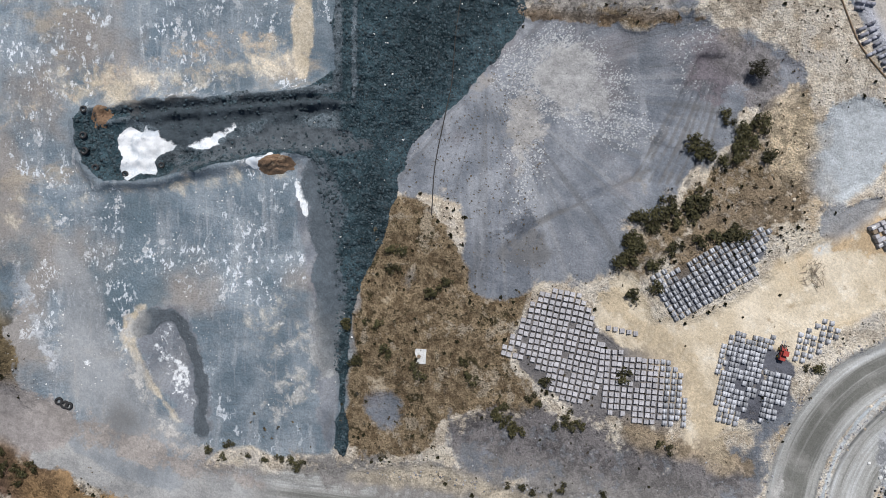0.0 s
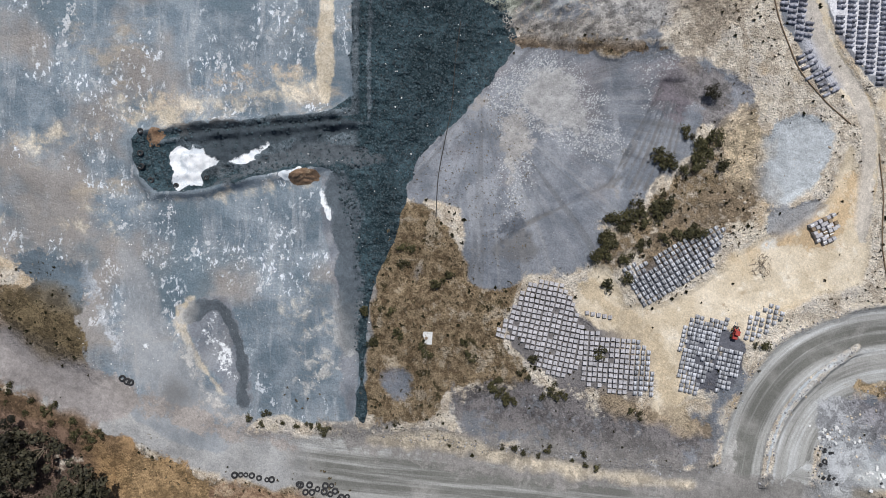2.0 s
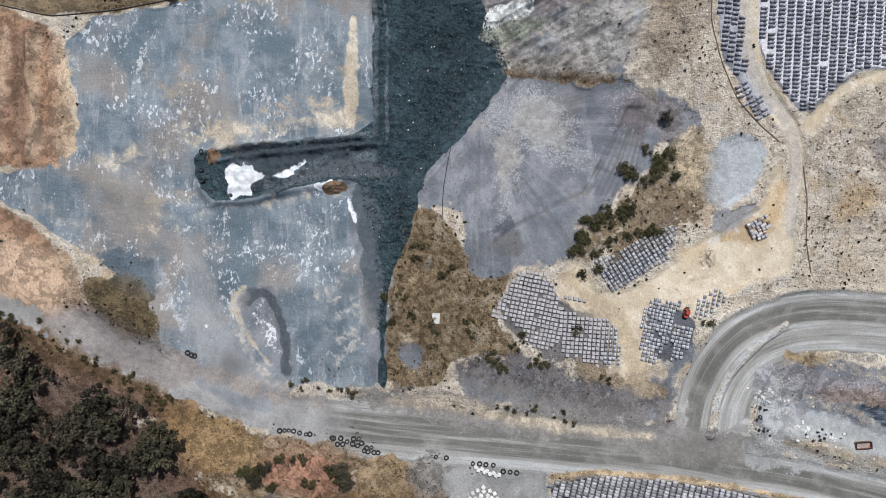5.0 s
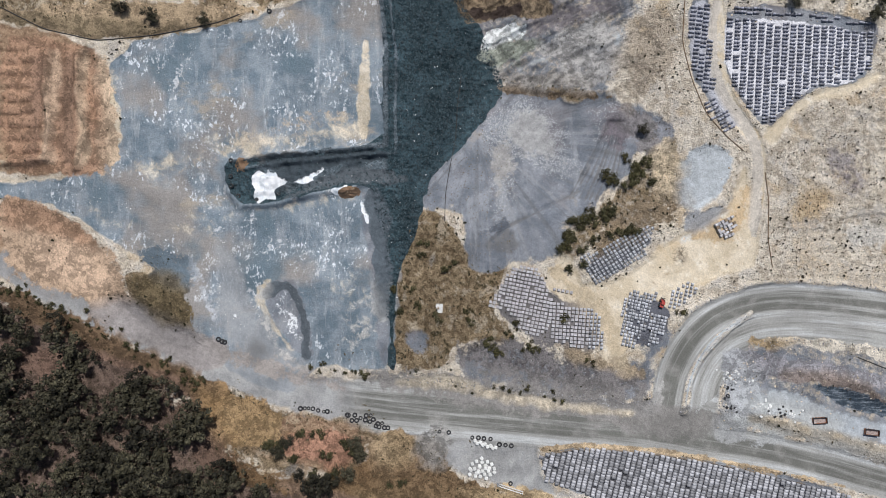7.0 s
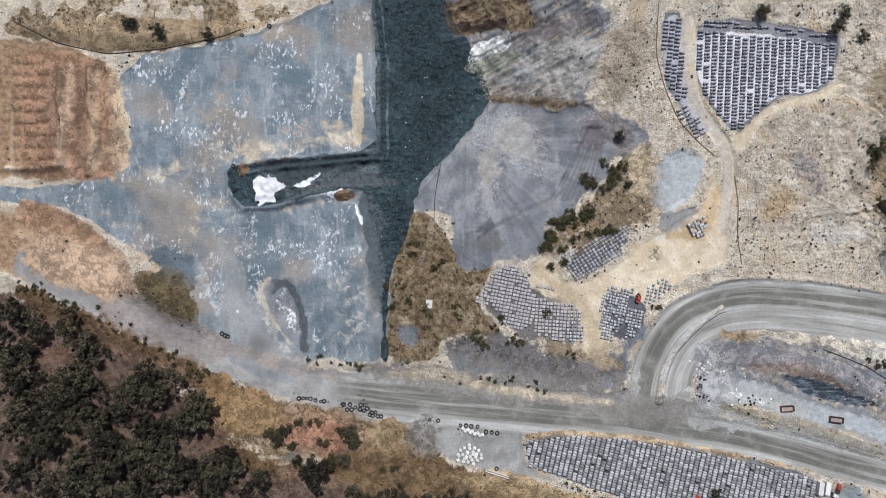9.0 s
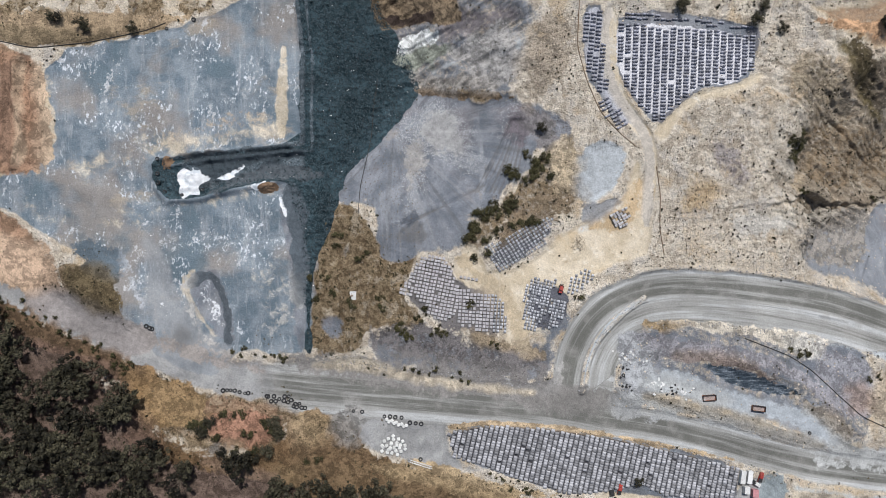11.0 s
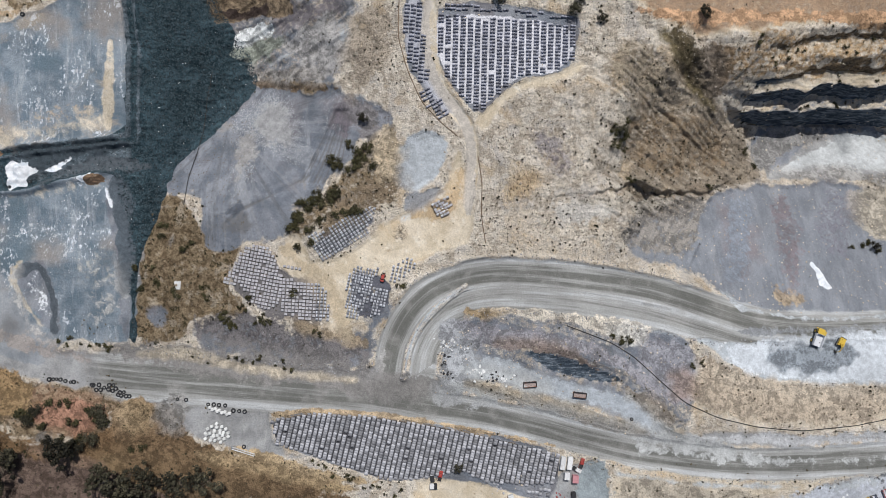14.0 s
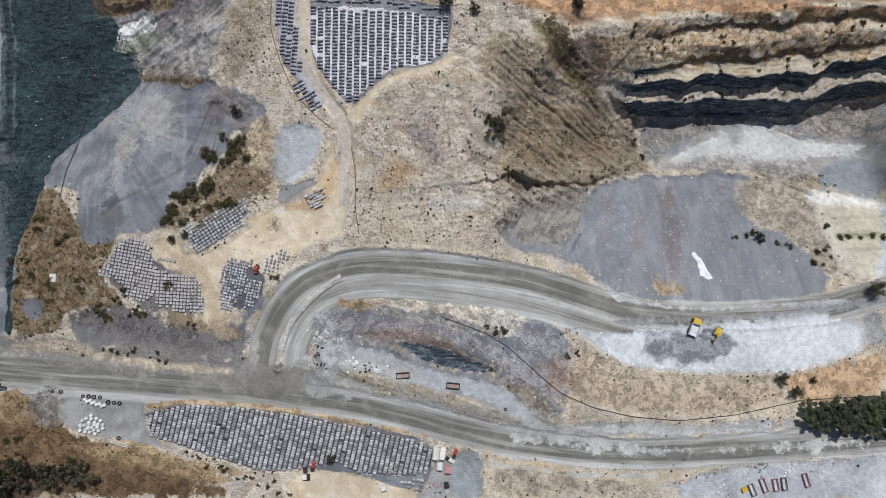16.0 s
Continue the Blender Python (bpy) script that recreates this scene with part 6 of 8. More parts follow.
def build_ground():
    far = np.array([4, 8, 16, 32, 64, 128, 256, 400, 400.0])
    xs = np.concatenate([(gx[0] - np.cumsum(far))[::-1], gx, gx[-1] + np.cumsum(far)])
    ys = np.concatenate([(gy[0] - np.cumsum(far))[::-1], gy, gy[-1] + np.cumsum(far)])
    k = len(far)
    pad = lambda a: np.pad(a, k, mode="edge")
    PX, PY = np.meshgrid(xs, ys, indexing="ij")
    PZ = pad(H)
    nx, ny = PX.shape
    me = bpy.data.meshes.new("ground")
    me.vertices.add(nx * ny)
    me.vertices.foreach_set("co", np.stack([PX, PY, PZ], -1).astype(np.float32).ravel())
    i, j = np.meshgrid(np.arange(nx - 1), np.arange(ny - 1), indexing="ij")
    v = (i * ny + j).ravel()
    quads = np.stack([v, v + ny, v + ny + 1, v + 1], -1)
    me.loops.add(quads.size)
    me.loops.foreach_set("vertex_index", quads.ravel().astype(np.int32))
    me.polygons.add(len(quads))
    me.polygons.foreach_set("loop_start", np.arange(0, quads.size, 4, dtype=np.int32))
    me.polygons.foreach_set("use_smooth", np.ones(len(quads), bool))
    me.update(calc_edges=True)
    swirl = many(0.72 * A(SWIRL, 9, 6), *[0.8 * ribbon(GX, GY, k, 1.3 + 0.5 * (i % 3 == 0), 0.7, 0.4) for i, k in enumerate(FURROWS)], 0.5 * A(SLATE_BAND, 4, 4), 0.9 * A(GREY_PATCH, 3, 5, 6), 0.85 * ribbon(GX, GY, TRACK_F, 2.2, 1.2, 0.8), 0.75 * A(FAN_BLUE, 3, 3, 5))
    scree = c_scree
    # rill: grooves to darken in the colour, besides the relief's own shading.
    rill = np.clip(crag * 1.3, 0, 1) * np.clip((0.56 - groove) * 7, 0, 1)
    plum = many(A(PURPLE_TOP, 6, 4), A(GULLY_PLUM, 6, 4), A(HILL_PLUM, 7, 5), 0.9 * A(SLOPE_PLUM, 7, 5))
    ochre = many(A(HILL_OCHRE, 6, 5), 0.6 * A(HILL_CREAM, 12, 8))
    stain = many(0.8 * A(TAN_CROSS, 8, 7), 0.8 * A(TAN_MID, 7, 6), 1.2 * A(BEIGE_EDGE, 1, 0.8), 1.1 * A(HOLLOW_TAN, 1.5, 2, 5), 0.7 * A(TAN_RIM, 4, 4), 0.45 * A(BLOTCH, 8, 5))
    sets = {"cover_a": (c_plateau, c_dark, c_fan, c_tan), "cover_b": (c_grass, c_red, c_lime, c_road),
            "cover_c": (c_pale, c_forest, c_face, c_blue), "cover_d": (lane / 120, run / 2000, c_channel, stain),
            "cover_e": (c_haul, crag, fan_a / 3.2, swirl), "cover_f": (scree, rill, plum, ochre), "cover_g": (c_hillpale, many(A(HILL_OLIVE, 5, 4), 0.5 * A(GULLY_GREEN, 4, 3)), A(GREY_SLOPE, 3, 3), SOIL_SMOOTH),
            "soil": (SOIL[..., 0], SOIL[..., 1], SOIL[..., 2], SOIL_COVER)}
    GROUND_COVERS.update(sets)
    for name, four in sets.items():
        at = me.attributes.new(name, "FLOAT_COLOR", "POINT")
        at.data.foreach_set("color", np.stack([pad(a) for a in four], -1).astype(np.float32).ravel())
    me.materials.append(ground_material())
    return tagged(new("ground", me), "quarry floor of grey slate waste, tan dirt and dry scrub", "ground", kind="structure")


GROUND = build_ground()


def overlay(name, cover, label, least=0.5, lift=0.02):
    """A sheet of its own laid a finger's breadth over the ground where the cover is."""
    cell = (cover[:-1, :-1] + cover[1:, :-1] + cover[:-1, 1:] + cover[1:, 1:]) / 4 > least
    i, j = np.nonzero(cell)
    ny = GX.shape[1]
    v = i * ny + j
    quads = np.stack([v, v + ny, v + ny + 1, v + 1], -1)
    used, inv = np.unique(quads, return_inverse=True)
    co = np.stack([GX.ravel()[used], GY.ravel()[used], H.ravel()[used] + lift], -1)
    me = bpy.data.meshes.new(name)
    me.vertices.add(len(co))
    me.vertices.foreach_set("co", co.astype(np.float32).ravel())
    me.loops.add(quads.size)
    me.loops.foreach_set("vertex_index", inv.ravel().astype(np.int32))
    me.polygons.add(len(quads))
    me.polygons.foreach_set("loop_start", np.arange(0, quads.size, 4, dtype=np.int32))
    me.polygons.foreach_set("use_smooth", np.ones(len(quads), bool))
    me.update(calc_edges=True)
    for set_name, four in GROUND_COVERS.items():
        at = me.attributes.new(set_name, "FLOAT_COLOR", "POINT")
        at.data.foreach_set("color", np.stack([a.ravel()[used] for a in four], -1).astype(np.float32).ravel())
    me.materials.append(GROUND.data.materials[0])
    return tagged(new(name, me), label, kind="structure")


overlay("road", c_road, "dusty grey haul roads with worn wheel tracks")
overlay("slate_tip", c_dark, "steep tip of coarse dark slate waste")
overlay("rock_face", np.maximum(c_face, c_blue), "stepped dark rock faces of the pit wall, shade painted into their colour")
overlay("yard", A(YARD, 1.8, 1.8), "tan dirt storage yard", 0.6)



# ---- materials of the things ----
def plain(name, colour, rough=0.6, metal=0.0, vary=0.25, size=0.4, spec=0.4, island=False, wear=None):
    """A surface with grain and stains at two scales."""
    n = Net(name, rough, spec)
    n.bsdf.inputs["Metallic"].default_value = metal
    f = n.math("ADD", n.math("MULTIPLY", n.noise(size), 0.6), n.math("MULTIPLY", n.noise(size * 7), 0.4))
    c = n.tone(colour, n.ramp(f, 0.3, 0.7, 1 - vary, 1 + vary))
    if wear:
        c = n.mix(n.ramp(n.noise(size * 3, detail=7, rough=0.7), 0.55, 0.68), c, wear)
    if island:
        c = n.tone(c, n.ramp(n.geo.outputs["Random Per Island"], 0.0, 1.0, 0.6, 1.4))
    else:
        o = n.t.nodes.new("ShaderNodeObjectInfo")
        c = n.tone(c, n.ramp(o.outputs["Random"], 0.0, 1.0, 0.88, 1.12))
    return n.done(c, f, size * 0.15, 0.5)


def leafy(name, low, high, least=0.75, most=1.3):
    n = Net(name, 0.7, 0.25)
    c = n.mix(n.geo.outputs["Random Per Island"], low, high)
    o = n.t.nodes.new("ShaderNodeObjectInfo")
    c = n.tone(c, n.ramp(o.outputs["Random"], 0.0, 1.0, least, most))
    n.bsdf.inputs["Subsurface Weight"].default_value = 0.0
    return n.done(c)


M_SLATE = plain("cut_slate", (0.45, 0.44, 0.46), 0.8, vary=0.35, size=0.3, wear=(0.62, 0.60, 0.59))
M_SLATE_ALL = plain("cut_slate_rows", (0.27, 0.275, 0.32), 0.8, vary=0.3, size=0.3, island=True, wear=(0.46, 0.46, 0.49))
M_SLATE_LINES = plain("dusty_slate_lines", (0.37, 0.37, 0.39), 0.8, vary=0.25, size=0.5, island=True, wear=(0.50, 0.50, 0.51))
M_SLATE_BLUE = plain("blue_grey_slate", (0.42, 0.43, 0.46), 0.8, vary=0.3, size=0.3, island=True, wear=(0.52, 0.52, 0.54))
M_TIMBER = plain("grey_timber", (0.26, 0.20, 0.14), 0.85, vary=0.3, size=0.2)
M_TIMBER_ALL = plain("grey_timber_rows", (0.17, 0.14, 0.12), 0.85, vary=0.3, size=0.2, island=True)
M_ROCK = plain("dark_slate_rock", (0.043, 0.066, 0.078), 0.8, vary=0.3, size=0.3, island=True)
M_ROCK_GREY = plain("grey_slate_rock", (0.27, 0.27, 0.285), 0.85, vary=0.3, size=0.3, island=True)
M_ROCK_PALE = plain("pale_rock", (0.60, 0.60, 0.59), 0.85, vary=0.2, size=0.3, island=True)
M_SCREE = plain("broken_slate", (0.36, 0.36, 0.37), 0.85, vary=0.25, size=0.3, island=True)
M_ROCK_TAN = plain("tan_rock", (0.52, 0.45, 0.36), 0.85, vary=0.3, size=0.3, island=True)
M_RUBBLE = plain("pinkish_rubble", (0.34, 0.28, 0.26), 0.9, vary=0.3, size=0.4)
M_DUSTY = plain("dust_on_steel", (0.50, 0.50, 0.52), 0.85, vary=0.2, size=0.6)
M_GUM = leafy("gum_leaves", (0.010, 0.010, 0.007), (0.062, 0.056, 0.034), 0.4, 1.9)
M_BROAD = leafy("broad_tree_leaves", (0.022, 0.030, 0.015), (0.075, 0.085, 0.048))
M_SCRUB = leafy("low_scrub_leaves", (0.020, 0.022, 0.010), (0.075, 0.068, 0.032))
M_BUSH = leafy("bush_leaves", (0.026, 0.027, 0.012), (0.088, 0.078, 0.034))
M_DRYBUSH = leafy("dry_scrub", (0.055, 0.045, 0.026), (0.17, 0.13, 0.075))
M_BARK = plain("bark", (0.20, 0.16, 0.12), 0.9, size=0.2)
M_RUBBER = plain("rubber", (0.028, 0.028, 0.030), 0.75, size=0.2, wear=(0.10, 0.095, 0.09))
M_YELLOW = plain("yellow_paint", (0.62, 0.42, 0.06), 0.45, size=0.5, vary=0.12, wear=(0.45, 0.36, 0.16))
M_RED = plain("red_paint", (0.36, 0.05, 0.04), 0.5, size=0.4, vary=0.15, wear=(0.30, 0.16, 0.12))
M_WHITE = plain("white_paint", (0.74, 0.74, 0.73), 0.5, size=0.6, vary=0.08, wear=(0.55, 0.53, 0.5))
M_PINK = plain("faded_red_paint", (0.58, 0.28, 0.30), 0.6, size=0.6, vary=0.1)
M_BLUE = plain("blue_paint", (0.12, 0.36, 0.52), 0.5, size=0.5, vary=0.12, wear=(0.3, 0.34, 0.36))
M_ORANGE = plain("rust_paint", (0.36, 0.16, 0.09), 0.7, size=0.4, vary=0.25, wear=(0.2, 0.1, 0.06))
M_STEEL = plain("worn_steel", (0.34, 0.35, 0.36), 0.5, 0.6, size=0.5, wear=(0.2, 0.17, 0.15))
M_BED = plain("scoured_steel_bed", (0.62, 0.63, 0.65), 0.5, 0.1, size=0.8, vary=0.12)
M_BLACK = plain("black_steel", (0.03, 0.03, 0.032), 0.6, size=0.4)
M_GLASS = plain("dark_glass", (0.02, 0.025, 0.03), 0.1, size=2.0, spec=0.6)
M_BAG = plain("woven_bag", (0.72, 0.72, 0.70), 0.8, size=0.3, vary=0.12)
M_PIPE = plain("black_pipe", (0.035, 0.032, 0.03), 0.6, size=1.0)
M_RUSTPIPE = plain("earth_drain", (0.20, 0.14, 0.09), 0.85, size=1.0)
M_SOIL = plain("rusty_soil", (0.21, 0.135, 0.085), 0.95, vary=0.4, size=0.5, wear=(0.36, 0.27, 0.18))
M_WOOD = plain("dead_wood", (0.30, 0.25, 0.19), 0.9, size=0.2)


# ---- mesh helpers ----
def box(bm, c, s, bevel=0.0, rz=0.0):
    r = bmesh.ops.create_cube(bm, size=1.0, matrix=Matrix.LocRotScale(c, Euler((0, 0, rz)), s))
    if bevel:
        es = {e for v in r["verts"] for e in v.link_edges}
        bmesh.ops.bevel(bm, geom=list(es), offset=bevel, segments=1, affect="EDGES")


def rod(bm, a, b, r0, r1=None, seg=8):
    a, b = Vector(a), Vector(b)
    q = (b - a).to_track_quat("Z", "Y").to_matrix().to_4x4()
    bmesh.ops.create_cone(bm, cap_ends=True, segments=seg, radius1=r0, radius2=r0 if r1 is None else r1, depth=(b - a).length,
                          matrix=Matrix.Translation((a + b) / 2) @ q)


def part(name, bm, material, parent=None, label="", smooth=False):
    me = bpy.data.meshes.new(name)
    bm.to_mesh(me)
    bm.free()
    me.materials.append(material)
    if smooth:
        me.polygons.foreach_set("use_smooth", [True] * len(me.polygons))
    ob = new(name, me)
    if parent is not None:
        ob.parent = parent
    return tagged(ob, label)


def one(name, material, parent, *calls, label=""):
    """One part from calls of (function, arguments...)."""
    bm = bmesh.new()
    for f, *args in calls:
        f(bm, *args)
    return part(name, bm, material, parent, label)


def ring(bm, r, tube, height, m=None, seg=20):
    """A tyre lying flat: outer wall, tread and the hole."""
    prof = [(r - tube, 0.08 * height), (r - tube * 0.85, 0.0), (r - 0.12 * tube, 0.05 * height), (r, 0.25 * height), (r, 0.75 * height),
            (r - 0.12 * tube, 0.95 * height), (r - tube * 0.85, height), (r - tube, 0.92 * height)]
    rows = []
    for k in range(seg):
        a = 2 * math.pi * k / seg
        rows.append([bm.verts.new((p * math.cos(a), p * math.sin(a), z)) for p, z in prof])
    for k in range(seg):
        u, v = rows[k], rows[(k + 1) % seg]
        for i in range(len(prof)):
            j = (i + 1) % len(prof)
            bm.faces.new((u[i], v[i], v[j], u[j]))


def stuff(name, templates, rows, material, label, category):
    """Many small pieces in one mesh. templates: list of (verts, faces); rows: x, y, z, size, stretch, turn, which."""
    vs, fs, base = [], [], 0
    rows = np.array(rows, float)
    for which, (tv, tf) in enumerate(templates):
        r = rows[rows[:, 6].astype(int) == which]
        if not len(r):
            continue
        tv, tf = np.array(tv, float), np.array(tf, int)
        c, s = np.cos(r[:, 5])[:, None], np.sin(r[:, 5])[:, None]
        x = (tv[None, :, 0] * c - tv[None, :, 1] * s * r[:, 4:5]) * r[:, 3:4] + r[:, 0:1]
        y = (tv[None, :, 0] * s + tv[None, :, 1] * c * r[:, 4:5]) * r[:, 3:4] + r[:, 1:2]
        z = tv[None, :, 2] * r[:, 3:4] + r[:, 2:3]
        vs.append(np.stack([x, y, z], -1).reshape(-1, 3))
        fs.append((tf[None] + (np.arange(len(r)) * len(tv))[:, None, None] + base).reshape(-1, tf.shape[1]))
        base += len(r) * len(tv)
    v = np.concatenate(vs)
    me = bpy.data.meshes.new(name)
    me.vertices.add(len(v))
    me.vertices.foreach_set("co", v.astype(np.float32).ravel())
    sizes = np.concatenate([np.full(len(f), f.shape[1]) for f in fs])
    loops = np.concatenate([f.ravel() for f in fs])
    me.loops.add(len(loops))
    me.loops.foreach_set("vertex_index", loops.astype(np.int32))
    me.polygons.add(len(sizes))
    me.polygons.foreach_set("loop_start", np.concatenate([[0], np.cumsum(sizes)[:-1]]).astype(np.int32))
    me.update(calc_edges=True)
    me.materials.append(material)
    return tagged(new(name, me), label, category, kind="stuff")


def rock_shape(seed):
    r = np.random.RandomState(seed)
    bm = bmesh.new()
    bmesh.ops.create_icosphere(bm, subdivisions=1, radius=0.5)
    for v in bm.verts:
        v.co *= 0.7 + 0.55 * r.rand()
        v.co.z *= 0.7
    out = ([tuple(v.co) for v in bm.verts], [[v.index for v in f.verts] for f in bm.faces])
    bm.free()
    return out


def tuft_shape(seed, n=9):
    """A clump of stiff leaf sprays."""
    r = np.random.RandomState(seed)
    vs, fs = [], []
    for k in range(n):
        a, e = 6.283 * r.rand(), 0.35 + 1.1 * r.rand()
        d = Vector((math.cos(a) * math.cos(e), math.sin(a) * math.cos(e), math.sin(e)))
        s = d.cross(Vector((r.rand() - 0.5, r.rand() - 0.5, 1))).normalized() * 0.16
        p = d * (0.05 + 0.1 * r.rand())
        q = d * (0.4 + 0.25 * r.rand())
        b = len(vs)
        vs += [tuple(p - s * 0.4), tuple(p + s * 0.4), tuple(q + s), tuple(q - s)]
        fs.append([b, b + 1, b + 2, b + 3])
    return vs, fs


ROCKS = [rock_shape(k) for k in range(6)]
TUFTS = [tuft_shape(k) for k in range(8)]


def spread(n, box4, keep, size, sink=0.3, seed=1, power=2.0, shapes=6):
    """n tries over a rectangle; keep(x, y) gives the chance that a piece lies there."""
    r = np.random.RandomState(seed)
    rows = []
    for _ in range(n):
        x, y = box4[0] + r.rand() * (box4[2] - box4[0]), box4[1] + r.rand() * (box4[3] - box4[1])
        chance, s = r.rand(), size[0] + (size[1] - size[0]) * r.rand() ** power
        turn, which, st = 6.283 * r.rand(), r.randint(shapes), 0.6 + 0.5 * r.rand()
        if chance < keep(x, y):
            rows.append((x, y, ground_z(x, y) + s * (0.25 - sink), s, st, turn, which))
    return rows


# ---- pallets of split slate ----
def slate_pallet(seed, wide=1.3, deep=1.25, high=0.85):
    r = random.Random(seed)
    root = tagged(new("slate_pallet"), "pallet of grey split slate standing in rows in the yard", "slate pallet", "slate pallets in the yard")
    bm = bmesh.new()
    for k in range(3):
        box(bm, (0, (k - 1) * deep * 0.42, 0.05), (wide, 0.12, 0.10))
    for k in range(5):
        box(bm, ((k - 2) * wide * 0.22, 0, 0.125), (0.16, deep, 0.03))
    part("pallet", bm, M_TIMBER, root, "weathered timber pallet")
    prof = [(-wide / 2, 0.14)]
    x = -wide / 2
    while x < wide / 2 - 0.1:
        w = min(0.18 + 0.14 * r.random(), wide / 2 - x)
        h = 0.14 + high * (0.76 + 0.24 * r.random())
        prof += [(x, h), (x + w, h - 0.02)]
        x += w
    prof.append((prof[-1][0], 0.14))
    bm = bmesh.new()
    d = deep * 0.48
    front, back = [bm.verts.new((px, -d + 0.03 * r.random(), pz)) for px, pz in prof], [bm.verts.new((px, d - 0.03 * r.random(), pz)) for px, pz in prof]
    for i in range(len(prof)):
        j = (i + 1) % len(prof)
        bm.faces.new((front[i], front[j], back[j], back[i]))
    bm.faces.new(list(reversed(front)))
    bm.faces.new(back)
    part("slate_load", bm, M_SLATE, root, "stack of upright grey slate slabs")
    return root


def rows_in(poly, angle, across, along, jitter, seed, miss=0.03, stagger=0.5):
    """Places of pallets: across is the list of column steps repeated, along the step in a column; angle of a column from +y, degrees."""
    r = random.Random(seed)
    a = radians(angle)
    ux, uy = math.cos(a), math.sin(a)      # across
    vx, vy = -math.sin(a), math.cos(a)     # along
    cx, cy = sum(p[0] for p in poly) / len(poly), sum(p[1] for p in poly) / len(poly)
    reach = max(max(abs(p[0] - cx), abs(p[1] - cy)) for p in poly)
    out = []
    u, k = -120.0, 0
    while u < 120:
        off = r.random() * along * stagger
        v = -120.0 + off
        while v < 120:
            x, y = cx + u * ux + v * vx, cy + u * uy + v * vy
            if abs(x - cx) < reach and abs(y - cy) < reach and inside(np.array([x]), np.array([y]), poly)[0] and r.random() > miss:
                out.append((x + jitter * (r.random() - 0.5), y + jitter * (r.random() - 0.5), a + 0.12 * (r.random() - 0.5)))
            v += along
        u += across[k % len(across)]
        k += 1
    return out


FIELD_A1 = [(34.5, -8.9), (40.6, -7.6), (45.7, -8.9), (50.4, -15.3), (51.7, -21.7), (51.9, -37.6), (43.7, -40.0), (38.1, -36.0), (36.5, -30.5), (23.7, -25.6)]
FIELD_A2 = [(51.1, -22.0), (56.5, -25.2), (68.4, -26.8), (74.4, -29.6), (75.8, -37.6), (76.2, -46.3), (70.6, -46.6), (54.8, -43.2), (51.9, -40.0)]
FIELD_B = [(66.3, -4.4), (96.6, 10.0), (100.1, 8.7), (96.1, -1.2), (97.2, -3.3), (72.4, -17.7)]
FIELD_C1 = [(89.9, -19.8), (101.3, -20.9), (96.9, -30.4), (96.1, -35.9), (89.7, -45.5), (84.9, -45.8), (84.0, -37.6), (85.4, -24.9)]
FIELD_C2 = [(98.1, -29.9), (105.0, -32.5), (104.9, -36.0), (100.9, -44.6), (95.2, -44.7), (96.9, -37.5)]
FIELD_D = [(109.1, -18.2), (117.1, -15.6), (120.6, -19.3), (113.7, -25.2), (112.1, -28.0), (105.7, -28.0)]
FIELD_N = [(134.6, 103.5), (201.2, 97.5), (204.0, 96.8), (200.6, 79.6), (190.8, 74.7), (172.2, 72.3), (160.0, 61.4), (152.5, 54.4), (145.2, 61.9), (137.4, 73.4), (134.0, 87.4)]
FIELD_N2 = [(118.6, 110.2), (127.0, 109.9), (126.1, 84.9), (128.4, 72.3), (123.8, 71.1), (119.1, 79.6), (117.4, 93.6)]
FIELD_N3 = [(124.2, 66.6), (129.9, 68.6), (136.7, 53.9), (134.4, 52.3), (128.1, 57.5)]
FIELD_N4 = [(134.7, 106.3), (137.1, 109.0), (201.3, 101.3), (200.7, 99.7)]
FIELD_S = [(46.0, -93.9), (69.2, -91.2), (97.2, -93.7), (113.9, -97.0), (147.1, -103.6), (187.8, -115.3), (185.2, -128.3), (174.0, -129.4), (151.9, -126.9), (138.2, -120.7), (127.1, -123.3), (104.8, -124.8), (85.4, -119.0), (66.0, -111.6), (48.6, -105.6)]
FIELD_S2 = [(171.2, -132.0), (182.9, -131.0), (181.5, -137.0), (173.8, -134.9)]


